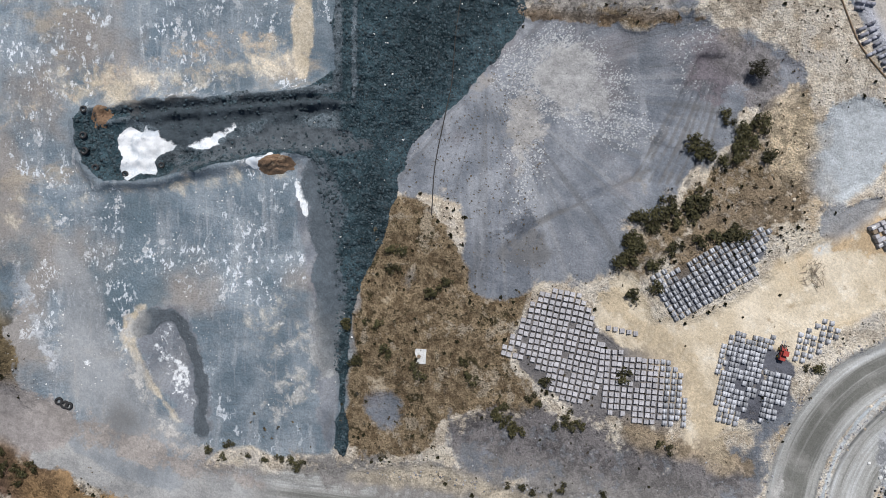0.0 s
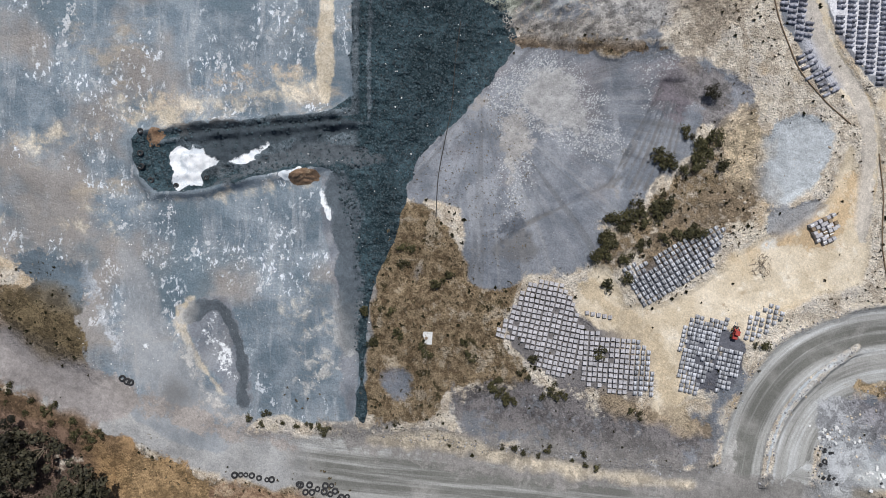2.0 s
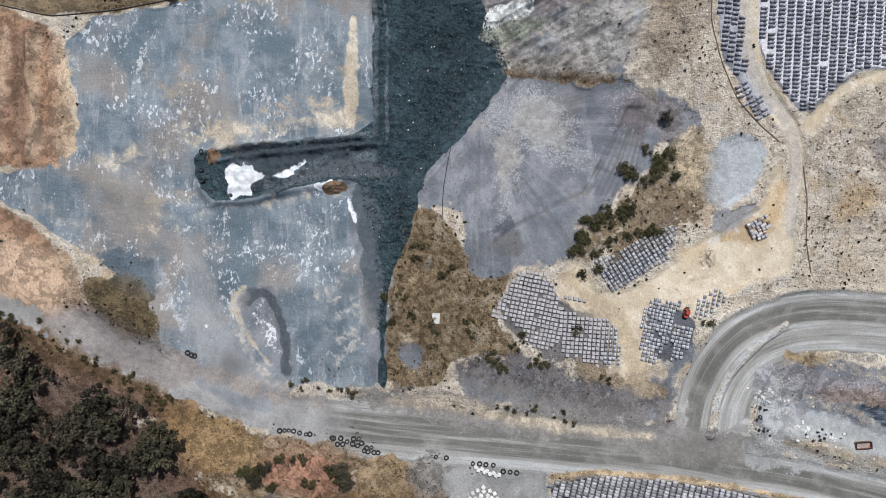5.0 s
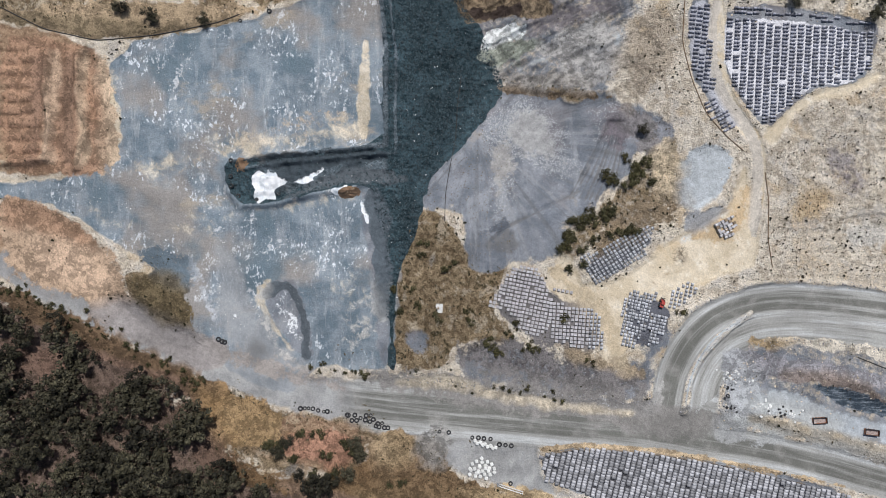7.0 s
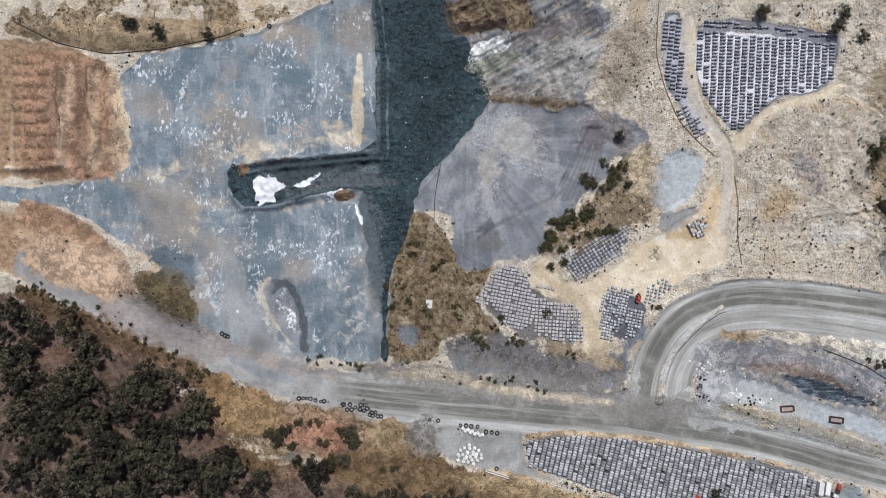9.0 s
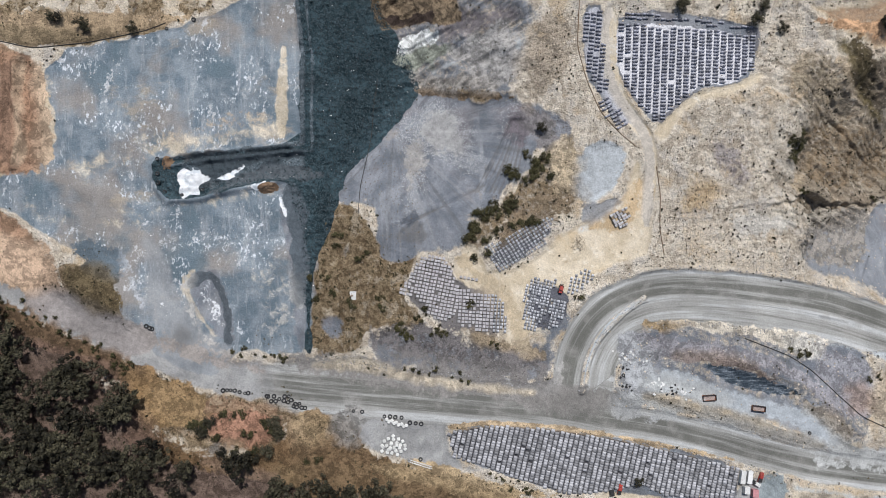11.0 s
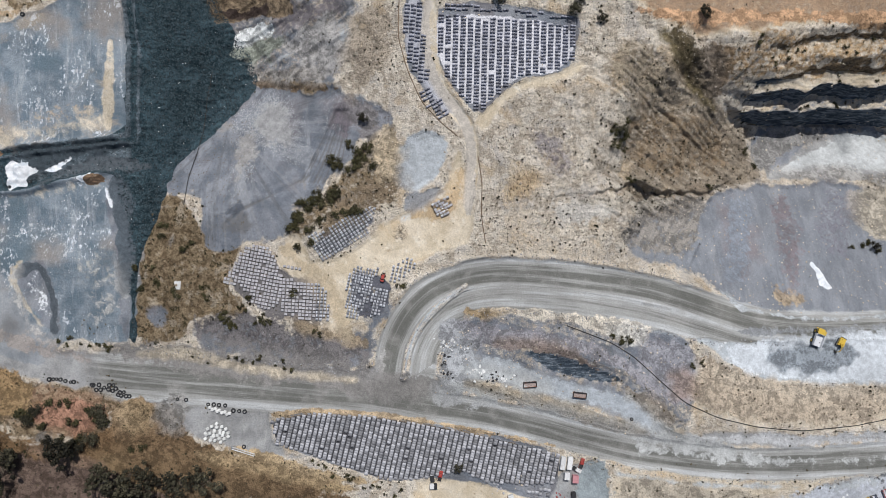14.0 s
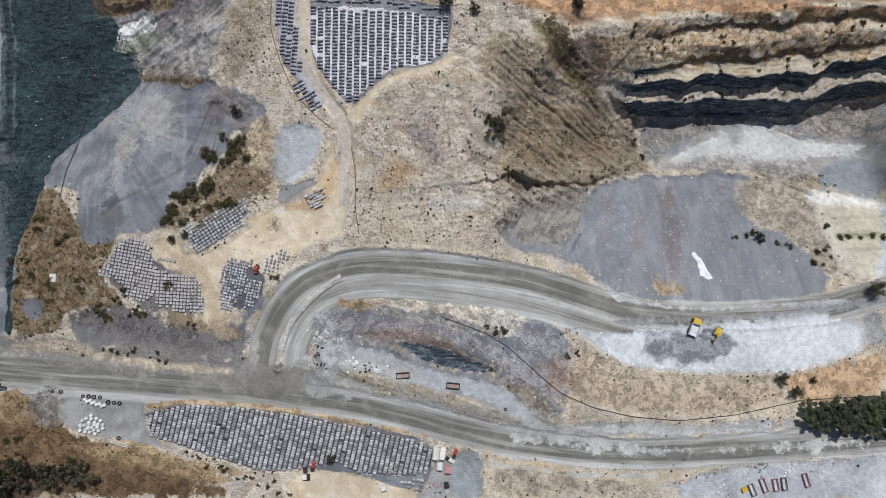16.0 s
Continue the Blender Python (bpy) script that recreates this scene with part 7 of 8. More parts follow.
def pallet_fields():
    kinds = [slate_pallet(k) for k in range(5)]
    r = random.Random(3)
    spots = []
    for poly, ang, across, along, miss in ((FIELD_A1, -13, (1.62, 1.84), 1.7, 0.02), (FIELD_A2, -5, (1.62, 1.84), 1.7, 0.03),
                                           (FIELD_B, 30, (1.85,), 1.66, 0.03), (FIELD_C1, -14, (1.6,), 1.45, 0.05),
                                           (FIELD_C2, -14, (1.6,), 1.5, 0.04), (FIELD_D, -14, (1.95,), 1.75, 0.05)):
        spots += rows_in(poly, ang, across, along, 0.22, len(spots) + 1, miss, 0.06)
    near = spots[:300]
    rest = [s for s in spots if s not in near]
    for k, (x, y, a) in enumerate(near):
        copy_thing(kinds[r.randrange(5)], pose(x, y, ground_z(x, y) - 0.04, 0, 0, math.degrees(a)))
    for k in kinds:                                   # the first ones stand in the yard too
        x, y = (54.3, -18.5)
        i = kinds.index(k)
        x, y = x + 1.9 * i, y - 0.4 * i
        k.location = (x, y, ground_z(x, y) - 0.04)

    def block(wide, deep, seed, count=2):
        rr = random.Random(seed)
        bm = bmesh.new()
        for i in range(count):
            h = 0.55 + 0.3 * rr.random()
            box(bm, ((i + 0.5 - count / 2) * wide / count, 0, h / 2 + 0.14), (wide / count - 0.08, deep * (0.9 + 0.1 * rr.random() if count > 1 else 1.0), h))
        box(bm, (0, 0, 0.07), (wide, deep, 0.12))
        out = ([tuple(v.co) for v in bm.verts], [[v.index for v in f.verts] for f in bm.faces])
        bm.free()
        return out
    pairs, singles, longs = [block(2.6, 0.8, k) for k in range(4)], [block(1.15, 1.25, k + 9) for k in range(4)], [block(1.72, 1.3, k + 19, 1) for k in range(4)]

    def lay(name, shapes, places, label, paint=M_SLATE_ALL):
        rows = [(x, y, ground_z(x, y) - 0.04, 1.0 + 0.06 * r.random(), 1.0, a, r.randrange(4)) for x, y, a in places]
        stuff(name, shapes, rows, paint, label, "slate pallets")
    lay("slate_pallet_blocks", singles, rest, "blocks of slate pallets on the tan yard", M_SLATE_BLUE)
    lay("slate_pallet_rows", pairs, rows_in(FIELD_N, -3, (3.65,), 1.62, 0.15, 50, 0.03) + rows_in(FIELD_N4, -3, (2.9,), 1.9, 0.3, 51, 0.1),
        "long rows of paired slate pallets on pale gravel")
    lay("slate_pallet_strip", pairs, rows_in(FIELD_N2, -6, (3.0,), 1.85, 0.3, 52, 0.06) + rows_in(FIELD_N3, 24, (3.0,), 1.9, 0.4, 53, 0.1),
        "rows of slate pallets beside a gravel track")
    lay("slate_pallet_lines", longs, rows_in(FIELD_S, -15, (2.42,), 1.25, 0.05, 54, 0.02) + rows_in(FIELD_S2, -12, (1.9,), 2.3, 0.2, 55, 0.1),
        "close slanting lines of slate pallets on grey ground", M_SLATE_LINES)


# ---- vehicles ----
def wheel(parent, x, y, r, w):
    bm = bmesh.new()
    ring(bm, r, r * 0.45, w, seg=16)
    for v in bm.verts:
        v.co = Vector((v.co.x, v.co.z - w / 2, v.co.y))
    t = part("tyre", bm, M_RUBBER, parent)
    t.location = (x, y, r)
    one("rim", M_YELLOW if r > 0.6 else M_STEEL, t, (rod, (0, -w * 0.35, 0), (0, w * 0.35, 0), r * 0.56, None, 12))
    return t


def haul_truck(x, y, turn):
    """Rigid dump truck, nose along +x."""
    root = tagged(new("haul_truck"), "yellow haul truck with a pale empty tipping body", "haul truck")
    one("chassis", M_BLACK, root, (box, (0, 0, 1.35), (8.4, 1.5, 0.6), 0.05))
    for sx, sy in ((2.9, 1.75), (2.9, -1.75), (-2.2, 1.35), (-2.2, -1.35), (-2.2, 2.15), (-2.2, -2.15)):
        wheel(root, sx, sy, 1.15, 0.7)
    bm = bmesh.new()
    box(bm, (-1.3, 0, 2.15), (6.2, 4.2, 0.18))
    box(bm, (-1.3, 2.1, 3.0), (6.3, 0.16, 1.7), 0.03)
    box(bm, (-1.3, -2.1, 3.0), (6.3, 0.16, 1.7), 0.03)
    box(bm, (1.75, 0, 3.0), (0.16, 4.2, 1.9), 0.03)
    tub = part("tipping_body", bm, M_BED, root, "pale scoured steel tipping body")
    one("canopy", M_YELLOW, tub, (box, (2.9, 0, 3.95), (2.2, 4.3, 0.16), 0.04), label="yellow cab canopy")
    for k in range(5):
        one("rib", M_BED, tub, (box, (-3.9 + 1.25 * k, 2.24, 2.9), (0.18, 0.14, 1.5)), (box, (-3.9 + 1.25 * k, -2.24, 2.9), (0.18, 0.14, 1.5)))
    cab = one("cab", M_YELLOW, root, (box, (3.5, 1.0, 3.0), (1.7, 1.7, 1.7), 0.08))
    one("window", M_GLASS, cab, (box, (4.37, 1.0, 3.25), (0.04, 1.4, 0.8)))
    one("bonnet", M_YELLOW, root, (box, (4.0, -0.3, 2.2), (1.7, 3.6, 1.0), 0.1), (box, (4.7, 0, 1.5), (0.5, 4.0, 0.5), 0.06))
    for s in (-1, 1):
        one("headlight", M_WHITE, root, (box, (4.97, 1.3 * s, 1.6), (0.06, 0.4, 0.25)))
        one("rail", M_BLACK, root, (rod, (4.9, 2.0 * s, 2.7), (4.9, 2.0 * s, 3.5), 0.05), (rod, (4.9, 2.0 * s, 3.5), (3.0, 2.0 * s, 3.5), 0.05))
    root.matrix_world = pose(x, y, ground_z(x, y), 0, 0, turn)
    return root


def excavator(x, y, turn):
    root = tagged(new("excavator"), "yellow tracked excavator with folded boom working on white lime", "excavator")
    for s in (-1, 1):
        tr = one("track", M_BLACK, root, (box, (0, 1.3 * s, 0.5), (4.4, 0.65, 0.95), 0.28))
        for k in range(9):
            one("track_shoe", M_STEEL, tr, (box, (-1.9 + 0.48 * k, 1.3 * s, 1.0), (0.3, 0.68, 0.06)))
    one("undercarriage", M_BLACK, root, (box, (0, 0, 0.75), (2.4, 2.2, 0.5), 0.05), (rod, (0, 0, 0.9), (0, 0, 1.25), 0.9, 0.9, 16))
    body = one("house", M_YELLOW, root, (box, (-0.9, 0, 1.85), (3.2, 2.9, 1.2), 0.12), (box, (0.9, -0.95, 1.7), (1.4, 1.0, 0.9), 0.08))
    one("counterweight", M_BLACK, body, (box, (-2.6, 0, 1.8), (0.6, 2.7, 1.1), 0.15))
    one("exhaust", M_BLACK, body, (rod, (-1.5, -0.8, 2.4), (-1.5, -0.8, 3.0), 0.09))
    cab = one("cab", M_YELLOW, root, (box, (0.9, 0.95, 2.1), (1.6, 1.0, 1.7), 0.1))
    one("window", M_GLASS, cab, (box, (1.72, 0.95, 2.3), (0.04, 0.85, 1.0)), (box, (0.9, 1.46, 2.4), (1.2, 0.04, 0.7)))
    one("boom", M_YELLOW, root, (rod, (0.6, 0, 1.9), (2.8, 0, 4.2), 0.32, 0.28, 6), (rod, (2.8, 0, 4.2), (4.9, 0, 3.4), 0.28, 0.2, 6))
    one("arm", M_YELLOW, root, (rod, (4.7, 0, 3.7), (5.4, 0, 1.0), 0.22, 0.16, 6))
    one("ram", M_STEEL, root, (rod, (1.2, 0.3, 1.7), (2.6, 0.3, 3.6), 0.08), (rod, (3.0, 0.0, 4.5), (4.6, 0.0, 4.0), 0.08))
    one("bucket", M_BLACK, root, (box, (5.2, 0, 0.55), (0.9, 1.3, 0.9), 0.2), (box, (4.75, 0, 0.2), (0.5, 1.3, 0.12)))
    root.matrix_world = pose(x, y, ground_z(x, y), 0, 0, turn)
    return root


def fork_loader(x, y, turn):
    root = tagged(new("fork_loader"), "red fork loader parked among the slate pallets in the yard", "loader")
    one("body", M_RED, root, (box, (-0.9, 0, 1.15), (2.4, 1.7, 1.0), 0.12), (box, (0.7, 0, 0.85), (1.4, 1.1, 0.5), 0.06))
    cab = one("cab", M_RED, root, (box, (0.1, 0, 2.0), (1.3, 1.4, 1.1), 0.08))
    one("window", M_GLASS, cab, (box, (0.77, 0, 2.1), (0.04, 1.15, 0.7)))
    one("roof", M_RED, cab, (box, (0.1, 0, 2.6), (1.5, 1.6, 0.1), 0.03))
    for sx in (-1.2, 1.0):
        for sy in (-1.0, 1.0):
            wheel(root, sx, sy, 0.62, 0.42)
    one("lift_arm", M_RED, root, (rod, (0.3, 0.55, 1.6), (2.2, 0.55, 0.8), 0.13), (rod, (0.3, -0.55, 1.6), (2.2, -0.55, 0.8), 0.13))
    mast = one("mast", M_BLACK, root, (box, (2.3, 0, 0.9), (0.16, 1.6, 1.0)), (box, (2.3, 0.6, 1.3), (0.2, 0.14, 1.6)), (box, (2.3, -0.6, 1.3), (0.2, 0.14, 1.6)))
    for s in (-1, 1):
        one("fork", M_STEEL, mast, (box, (3.0, 0.4 * s, 0.15), (1.3, 0.16, 0.08)))
    root.matrix_world = pose(x, y, ground_z(x, y), 0, 0, turn)
    return root


def skip_box(x, y, turn, long=6.4, wide=2.6, high=1.5, paint=None, rim=None, label="open steel tipping body with a dark rim and rusty load", load=True):
    root = tagged(new("steel_skip"), label, "skip", "steel skips")
    paint, rim = paint or M_ORANGE, rim or M_BLACK
    bm = bmesh.new()
    box(bm, (0, 0, 0.12), (long, wide, 0.12))
    for s in (-1, 1):
        box(bm, (0, s * (wide / 2 - 0.06), high / 2), (long, 0.1, high - 0.05), 0.02)
        box(bm, (s * (long / 2 - 0.06), 0, high / 2), (0.1, wide - 0.22, high - 0.05), 0.02)
    part("body", bm, paint if load else M_DUSTY, root, "" if load else "dusty pale inside")
    bm = bmesh.new()
    for s in (-1, 1):
        box(bm, (0, s * wide / 2, high), (long + 0.3, 0.2 if not load else 0.28, 0.2), 0.03)
        box(bm, (s * long / 2, 0, high + 0.003), (0.28, wide - 0.3, 0.2), 0.03)
    part("rim", bm, rim, root, "heavy rim")
    for k in range(5):
        one("rib", rim, root, (box, ((k - 2) * long / 5, wide / 2 + 0.08, high / 2), (0.14, 0.14, high)), (box, ((k - 2) * long / 5, -wide / 2 - 0.08, high / 2), (0.14, 0.14, high)))
    if load:
        bm = bmesh.new()
        bmesh.ops.create_grid(bm, x_segments=12, y_segments=6, size=0.5)
        for v in bm.verts:
            v.co = Vector((v.co.x * (long - 0.3), v.co.y * (wide - 0.3), 0.5 + 0.4 * noise.noise(v.co * 6)))
        part("load", bm, M_RUBBLE, root, "rubble load")
    root.matrix_world = pose(x, y, ground_z(x, y), 0, 0, turn)
    return root


def container(x, y, turn, long, wide, high, paint, label, ribs=10):
    root = tagged(new("container"), label, "container", "yard containers")
    one("body", paint, root, (box, (0, 0, high / 2 + 0.1), (long, wide, high), 0.05))
    one("base", M_BLACK, root, (box, (0, 0, 0.06), (long * 0.96, wide * 0.9, 0.11)))
    for k in range(ribs):
        one("roof_rib", paint, root, (box, ((k + 0.5) / ribs * long - long / 2, 0, high + 0.12), (0.12, wide * 0.96, 0.05)))
    for s in (-1, 1):
        one("door", paint, root, (box, (long / 2 + 0.03, s * wide * 0.24, high / 2 + 0.1), (0.05, wide * 0.44, high * 0.9)))
    root.matrix_world = pose(x, y, ground_z(x, y), 0, 0, turn)
    return root


def utility(x, y, turn, paint, label):
    """A small pickup."""
    root = tagged(new("pickup"), label, "car", "parked cars")
    one("body", paint, root, (box, (0, 0, 0.72), (5.0, 1.85, 0.6), 0.12), (box, (1.6, 0, 1.0), (1.5, 1.75, 0.3), 0.1))
    cab = one("cab", paint, root, (box, (0.3, 0, 1.35), (1.7, 1.65, 0.75), 0.16))
    one("windscreen", M_GLASS, cab, (box, (1.17, 0, 1.38), (0.05, 1.4, 0.45)))
    one("rear_window", M_GLASS, cab, (box, (-0.56, 0, 1.4), (0.05, 1.4, 0.4)))
    one("tray", M_BLACK, root, (box, (-1.5, 0, 1.06), (1.8, 1.6, 0.06)), (box, (-1.5, 0.85, 1.15), (1.9, 0.07, 0.3)), (box, (-1.5, -0.85, 1.15), (1.9, 0.07, 0.3)))
    for sx in (-1.5, 1.55):
        for sy in (-0.8, 0.8):
            wheel(root, sx, sy, 0.38, 0.26)
    for s in (-1, 1):
        one("headlight", M_WHITE, root, (box, (2.52, 0.65 * s, 0.8), (0.05, 0.3, 0.16)))
    root.matrix_world = pose(x, y, ground_z(x, y), 0, 0, turn)
    return root


# ---- tyres, bags, pipes ----
def tyres():
    bm = bmesh.new()
    ring(bm, 1.15, 0.55, 0.8)
    first = part("scrap_tyre", bm, M_RUBBER, None, "worn black truck tyre lying flat on the ground", True)
    tagged(first, category="scrap tyre", group="old haul tyres")
    bm = bmesh.new()
    ring(bm, 0.9, 0.22, 0.1, seg=14)
    inner = part("bead", bm, M_STEEL, first, "dusty inner rim")
    inner.location = (0, 0, 0.3)
    inner.scale = (0.72, 0.72, 1)
    r = random.Random(5)
    places = [(-93.2, 42.9), (-93.5, 35.7), (-93.4, 31.3), (-90.2, 26.6), (-81.6, 24.8), (-71.9, 27.4), (224.0, -99.4), (132.2, -68.3),
              (-88.8, 108.1), (-75.2, 112.2), (-62.7, -70.9), (-60.7, -70.9), (-59.0, -70.9), (-57.0, -71.1), (-54.6, -71.9), (-52.0, -72.5), (-50.4, -72.4),
              (-41.5, -74.0), (-40.9, -74.2), (-37.9, -74.2), (-39.3, -76.6), (-37.1, -76.6), (-35.3, -75.6), (-32.7, -74.4), (-30.7, -74.4), (-33.1, -76.4), (-31.1, -77.2), (-29.5, -76.2),
              (-27.5, -78.2), (-25.5, -78.0), (-28.3, -79.2), (-26.9, -79.6), (-24.5, -80.0), (-22.9, -80.1), (0.5, -82.3), (4.7, -82.8),
              (15.4, -85.4), (18.2, -85.5), (20.7, -85.9), (23.7, -86.2), (27.7, -88.8), (30.5, -89.1), (33.2, -89.5), (32.5, -106.6), (-100.0, -38.9), (-98.4, -39.9), (-97.2, -40.3)]
    for k, (x, y) in enumerate(places):
        s = 0.68 + 0.32 * r.random()
        z = ground_z(x, y) - 0.03
        if k == 0:
            ob = first
        else:
            ob = copy_thing(first, pose(x, y, z, 6 * (r.random() - 0.5), 6 * (r.random() - 0.5), 360 * r.random()))
        ob.location, ob.scale = (x, y, z), (s, s, s)


def bags():
    r = random.Random(8)
    kinds = []
    for k in range(3):
        root = tagged(new("bulk_bag"), "full white woven bulk bag standing on the gravel", "bulk bag", "white bulk bags")
        bm = bmesh.new()
        bmesh.ops.create_cube(bm, size=1.0)
        bmesh.ops.subdivide_edges(bm, edges=bm.edges[:], cuts=3, use_grid_fill=True)
        for v in bm.verts:
            c = v.co
            f = 1 - 0.22 * max(0.0, abs(c.x) + abs(c.y) - 0.55)
            c.x, c.y = c.x * f * 1.5, c.y * f * 1.5
            c.z = (c.z + 0.5) * 1.25 * (1 - 0.12 * r.random()) - (0.1 if c.z > 0.4 else 0) * r.random()
        part("sack", bm, M_BAG, root, smooth=True)
        for sx, sy in ((-1, -1), (-1, 1), (1, -1), (1, 1)):
            one("loop", M_BAG, root, (rod, (0.5 * sx, 0.5 * sy, 1.05), (0.3 * sx, 0.3 * sy, 1.4), 0.05, None, 5))
        kinds.append(root)
    places = []
    cx, cy = (19.3, -99.7)
    for ring_r, count in ((1.5, 4), (3.2, 9), (5.2, 14)):
        for k in range(count):
            a = 6.283 * (k + 0.4 * r.random()) / count
            places.append((cx + 1.05 * ring_r * math.cos(a) + 0.7 * r.gauss(0, 0.5), cy + 0.75 * ring_r * math.sin(a) + 0.7 * r.gauss(0, 0.5)))
    ax, ay = (16.5, -86.8)
    bx, by = (26.1, -90.1)
    for k in range(9):
        t = k / 8
        places.append((ax + t * (bx - ax) + 0.8 * (r.random() - 0.5), ay + t * (by - ay) - 0.8 * (k % 2)))
    for k, (x, y) in enumerate(places):
        m = pose(x, y, ground_z(x, y) - 0.03, 0, 0, 360 * r.random())
        if k < 3:
            kinds[k].matrix_world = m
        else:
            copy_thing(kinds[k % 3], m)


def pipe(name, line, radius, material, label, lift=0.0):
    cu = bpy.data.curves.new(name, "CURVE")
    cu.dimensions, cu.bevel_depth, cu.bevel_resolution = "3D", radius, 1
    pts = []
    for (x0, y0), (x1, y1) in zip(line, line[1:]):
        n = max(2, int(math.hypot(x1 - x0, y1 - y0) / 2.0))
        pts += [(x0 + (x1 - x0) * k / n, y0 + (y1 - y0) * k / n) for k in range(n)]
    pts.append(line[-1])
    for _ in range(3):
        pts = [pts[0]] + [((a[0] + 2 * b[0] + c[0]) / 4, (a[1] + 2 * b[1] + c[1]) / 4) for a, b, c in zip(pts, pts[1:], pts[2:])] + [pts[-1]]
    sp = cu.splines.new("POLY")
    sp.points.add(len(pts) - 1)
    for p, (x, y) in zip(sp.points, pts):
        p.co = (x, y, ground_z(x, y) + radius * 0.8 + lift, 1)
    cu.materials.append(material)
    return tagged(new(name, cu), label, "pipe")


# ---- plants ----
def leaf_cloud(bm, centres, per, size, r, flat=0.0):
    for c, rad in centres:
        for _ in range(per):
            d = Vector((r.gauss(0, 1), r.gauss(0, 1), r.gauss(0, 0.7)))
            d.normalize()
            p = Vector(c) + d * rad * (0.55 + 0.5 * r.random())
            n = (d + Vector((r.random() - 0.5, r.random() - 0.5, r.random() * 0.8))).normalized()
            u = n.orthogonal().normalized()
            v = n.cross(u)
            a = 6.283 * r.random()
            u, v = u * math.cos(a) + v * math.sin(a), v * math.cos(a) - u * math.sin(a)
            s = size * (0.6 + 0.8 * r.random())
            q = [bm.verts.new(p + u * s * 0.5), bm.verts.new(p + v * s * 0.24), bm.verts.new(p - u * s * 0.5), bm.verts.new(p - v * s * 0.24)]
            bm.faces.new(q)


def gum_tree(seed, high=9.0, wide=4.2, leaves=None, per=36, size=0.95, label="", group="gum trees on the slope"):
    r = random.Random(seed)
    root = tagged(new("gum_tree"), label or "dark green gum tree with an open ragged crown", "tree", group)
    bm = bmesh.new()
    top = Vector((0.5 * (r.random() - 0.5), 0.5 * (r.random() - 0.5), high * 0.55))
    rod(bm, (0, 0, -0.4), top, 0.28, 0.16, 6)
    centres = []
    for k in range(9 + r.randrange(4)):
        a, d = 6.283 * (k / 9 + 0.08 * r.random()), wide * (0.25 + 0.75 * r.random())
        tip = Vector((d * math.cos(a), d * math.sin(a), high * (0.55 + 0.38 * r.random()) - 0.12 * d))
        start = Vector((0, 0, high * (0.25 + 0.25 * r.random())))
        rod(bm, start, tip, 0.11, 0.04, 5)
        for _ in range(2):
            o = Vector((r.gauss(0, 0.7), r.gauss(0, 0.7), r.gauss(0, 0.4)))
            centres.append((tip + o, 0.75 + 0.65 * r.random()))
    part("trunk", bm, M_BARK, root)
    bm = bmesh.new()
    leaf_cloud(bm, centres, per, size, r)
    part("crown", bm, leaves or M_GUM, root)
    return root


def shrub(seed, leaves=None, label="", group="bushes on the bank"):
    r = random.Random(seed)
    root = tagged(new("bush"), label or "low olive-green bush with uneven outline on dry ground", "bush", group)
    bm = bmesh.new()
    centres = []
    for k in range(7):
        a, d = 6.283 * r.random(), 0.75 * r.random() ** 0.6
        c = Vector((d * math.cos(a), d * math.sin(a), 0.35 + 0.45 * r.random()))
        rod(bm, (0, 0, -0.1), c, 0.05, 0.02, 4)
        centres.append((c, 0.28 + 0.22 * r.random()))
    part("stem", bm, M_BARK, root)
    bm = bmesh.new()
    leaf_cloud(bm, centres, 30, 0.30, r)
    part("foliage", bm, leaves or M_BUSH, root)
    return root


CLUMPS = [(-196, -26), (-188, -34), (-193, -44), (-198, -53), (-172, -34), (-168, -40), (-164, -48), (-173, -61), (-168, -56), (-140, -62), (-133, -67), (-127, -62), (-113, -71), (-110, -79), (-118, -82), (-185, -69), (-159, -77), (-149, -75), (-138, -82), (-175, -79), (-196, -74), (-185, -89), (-167, -95), (-149, -98), (-128, -98), (-116, -102), (-103, -108), (-196, -102), (-160, -108), (-139, -108), (-124, -108), (-79, -108), (-95, -101), (-141, -90), (-126, -88), (-194, -63), (-180, -75), (-154, -87), (-134, -56), (-34, -118), (-26, -124), (-10, -118), (-1, -123), (12, -119), (-53, -103)]


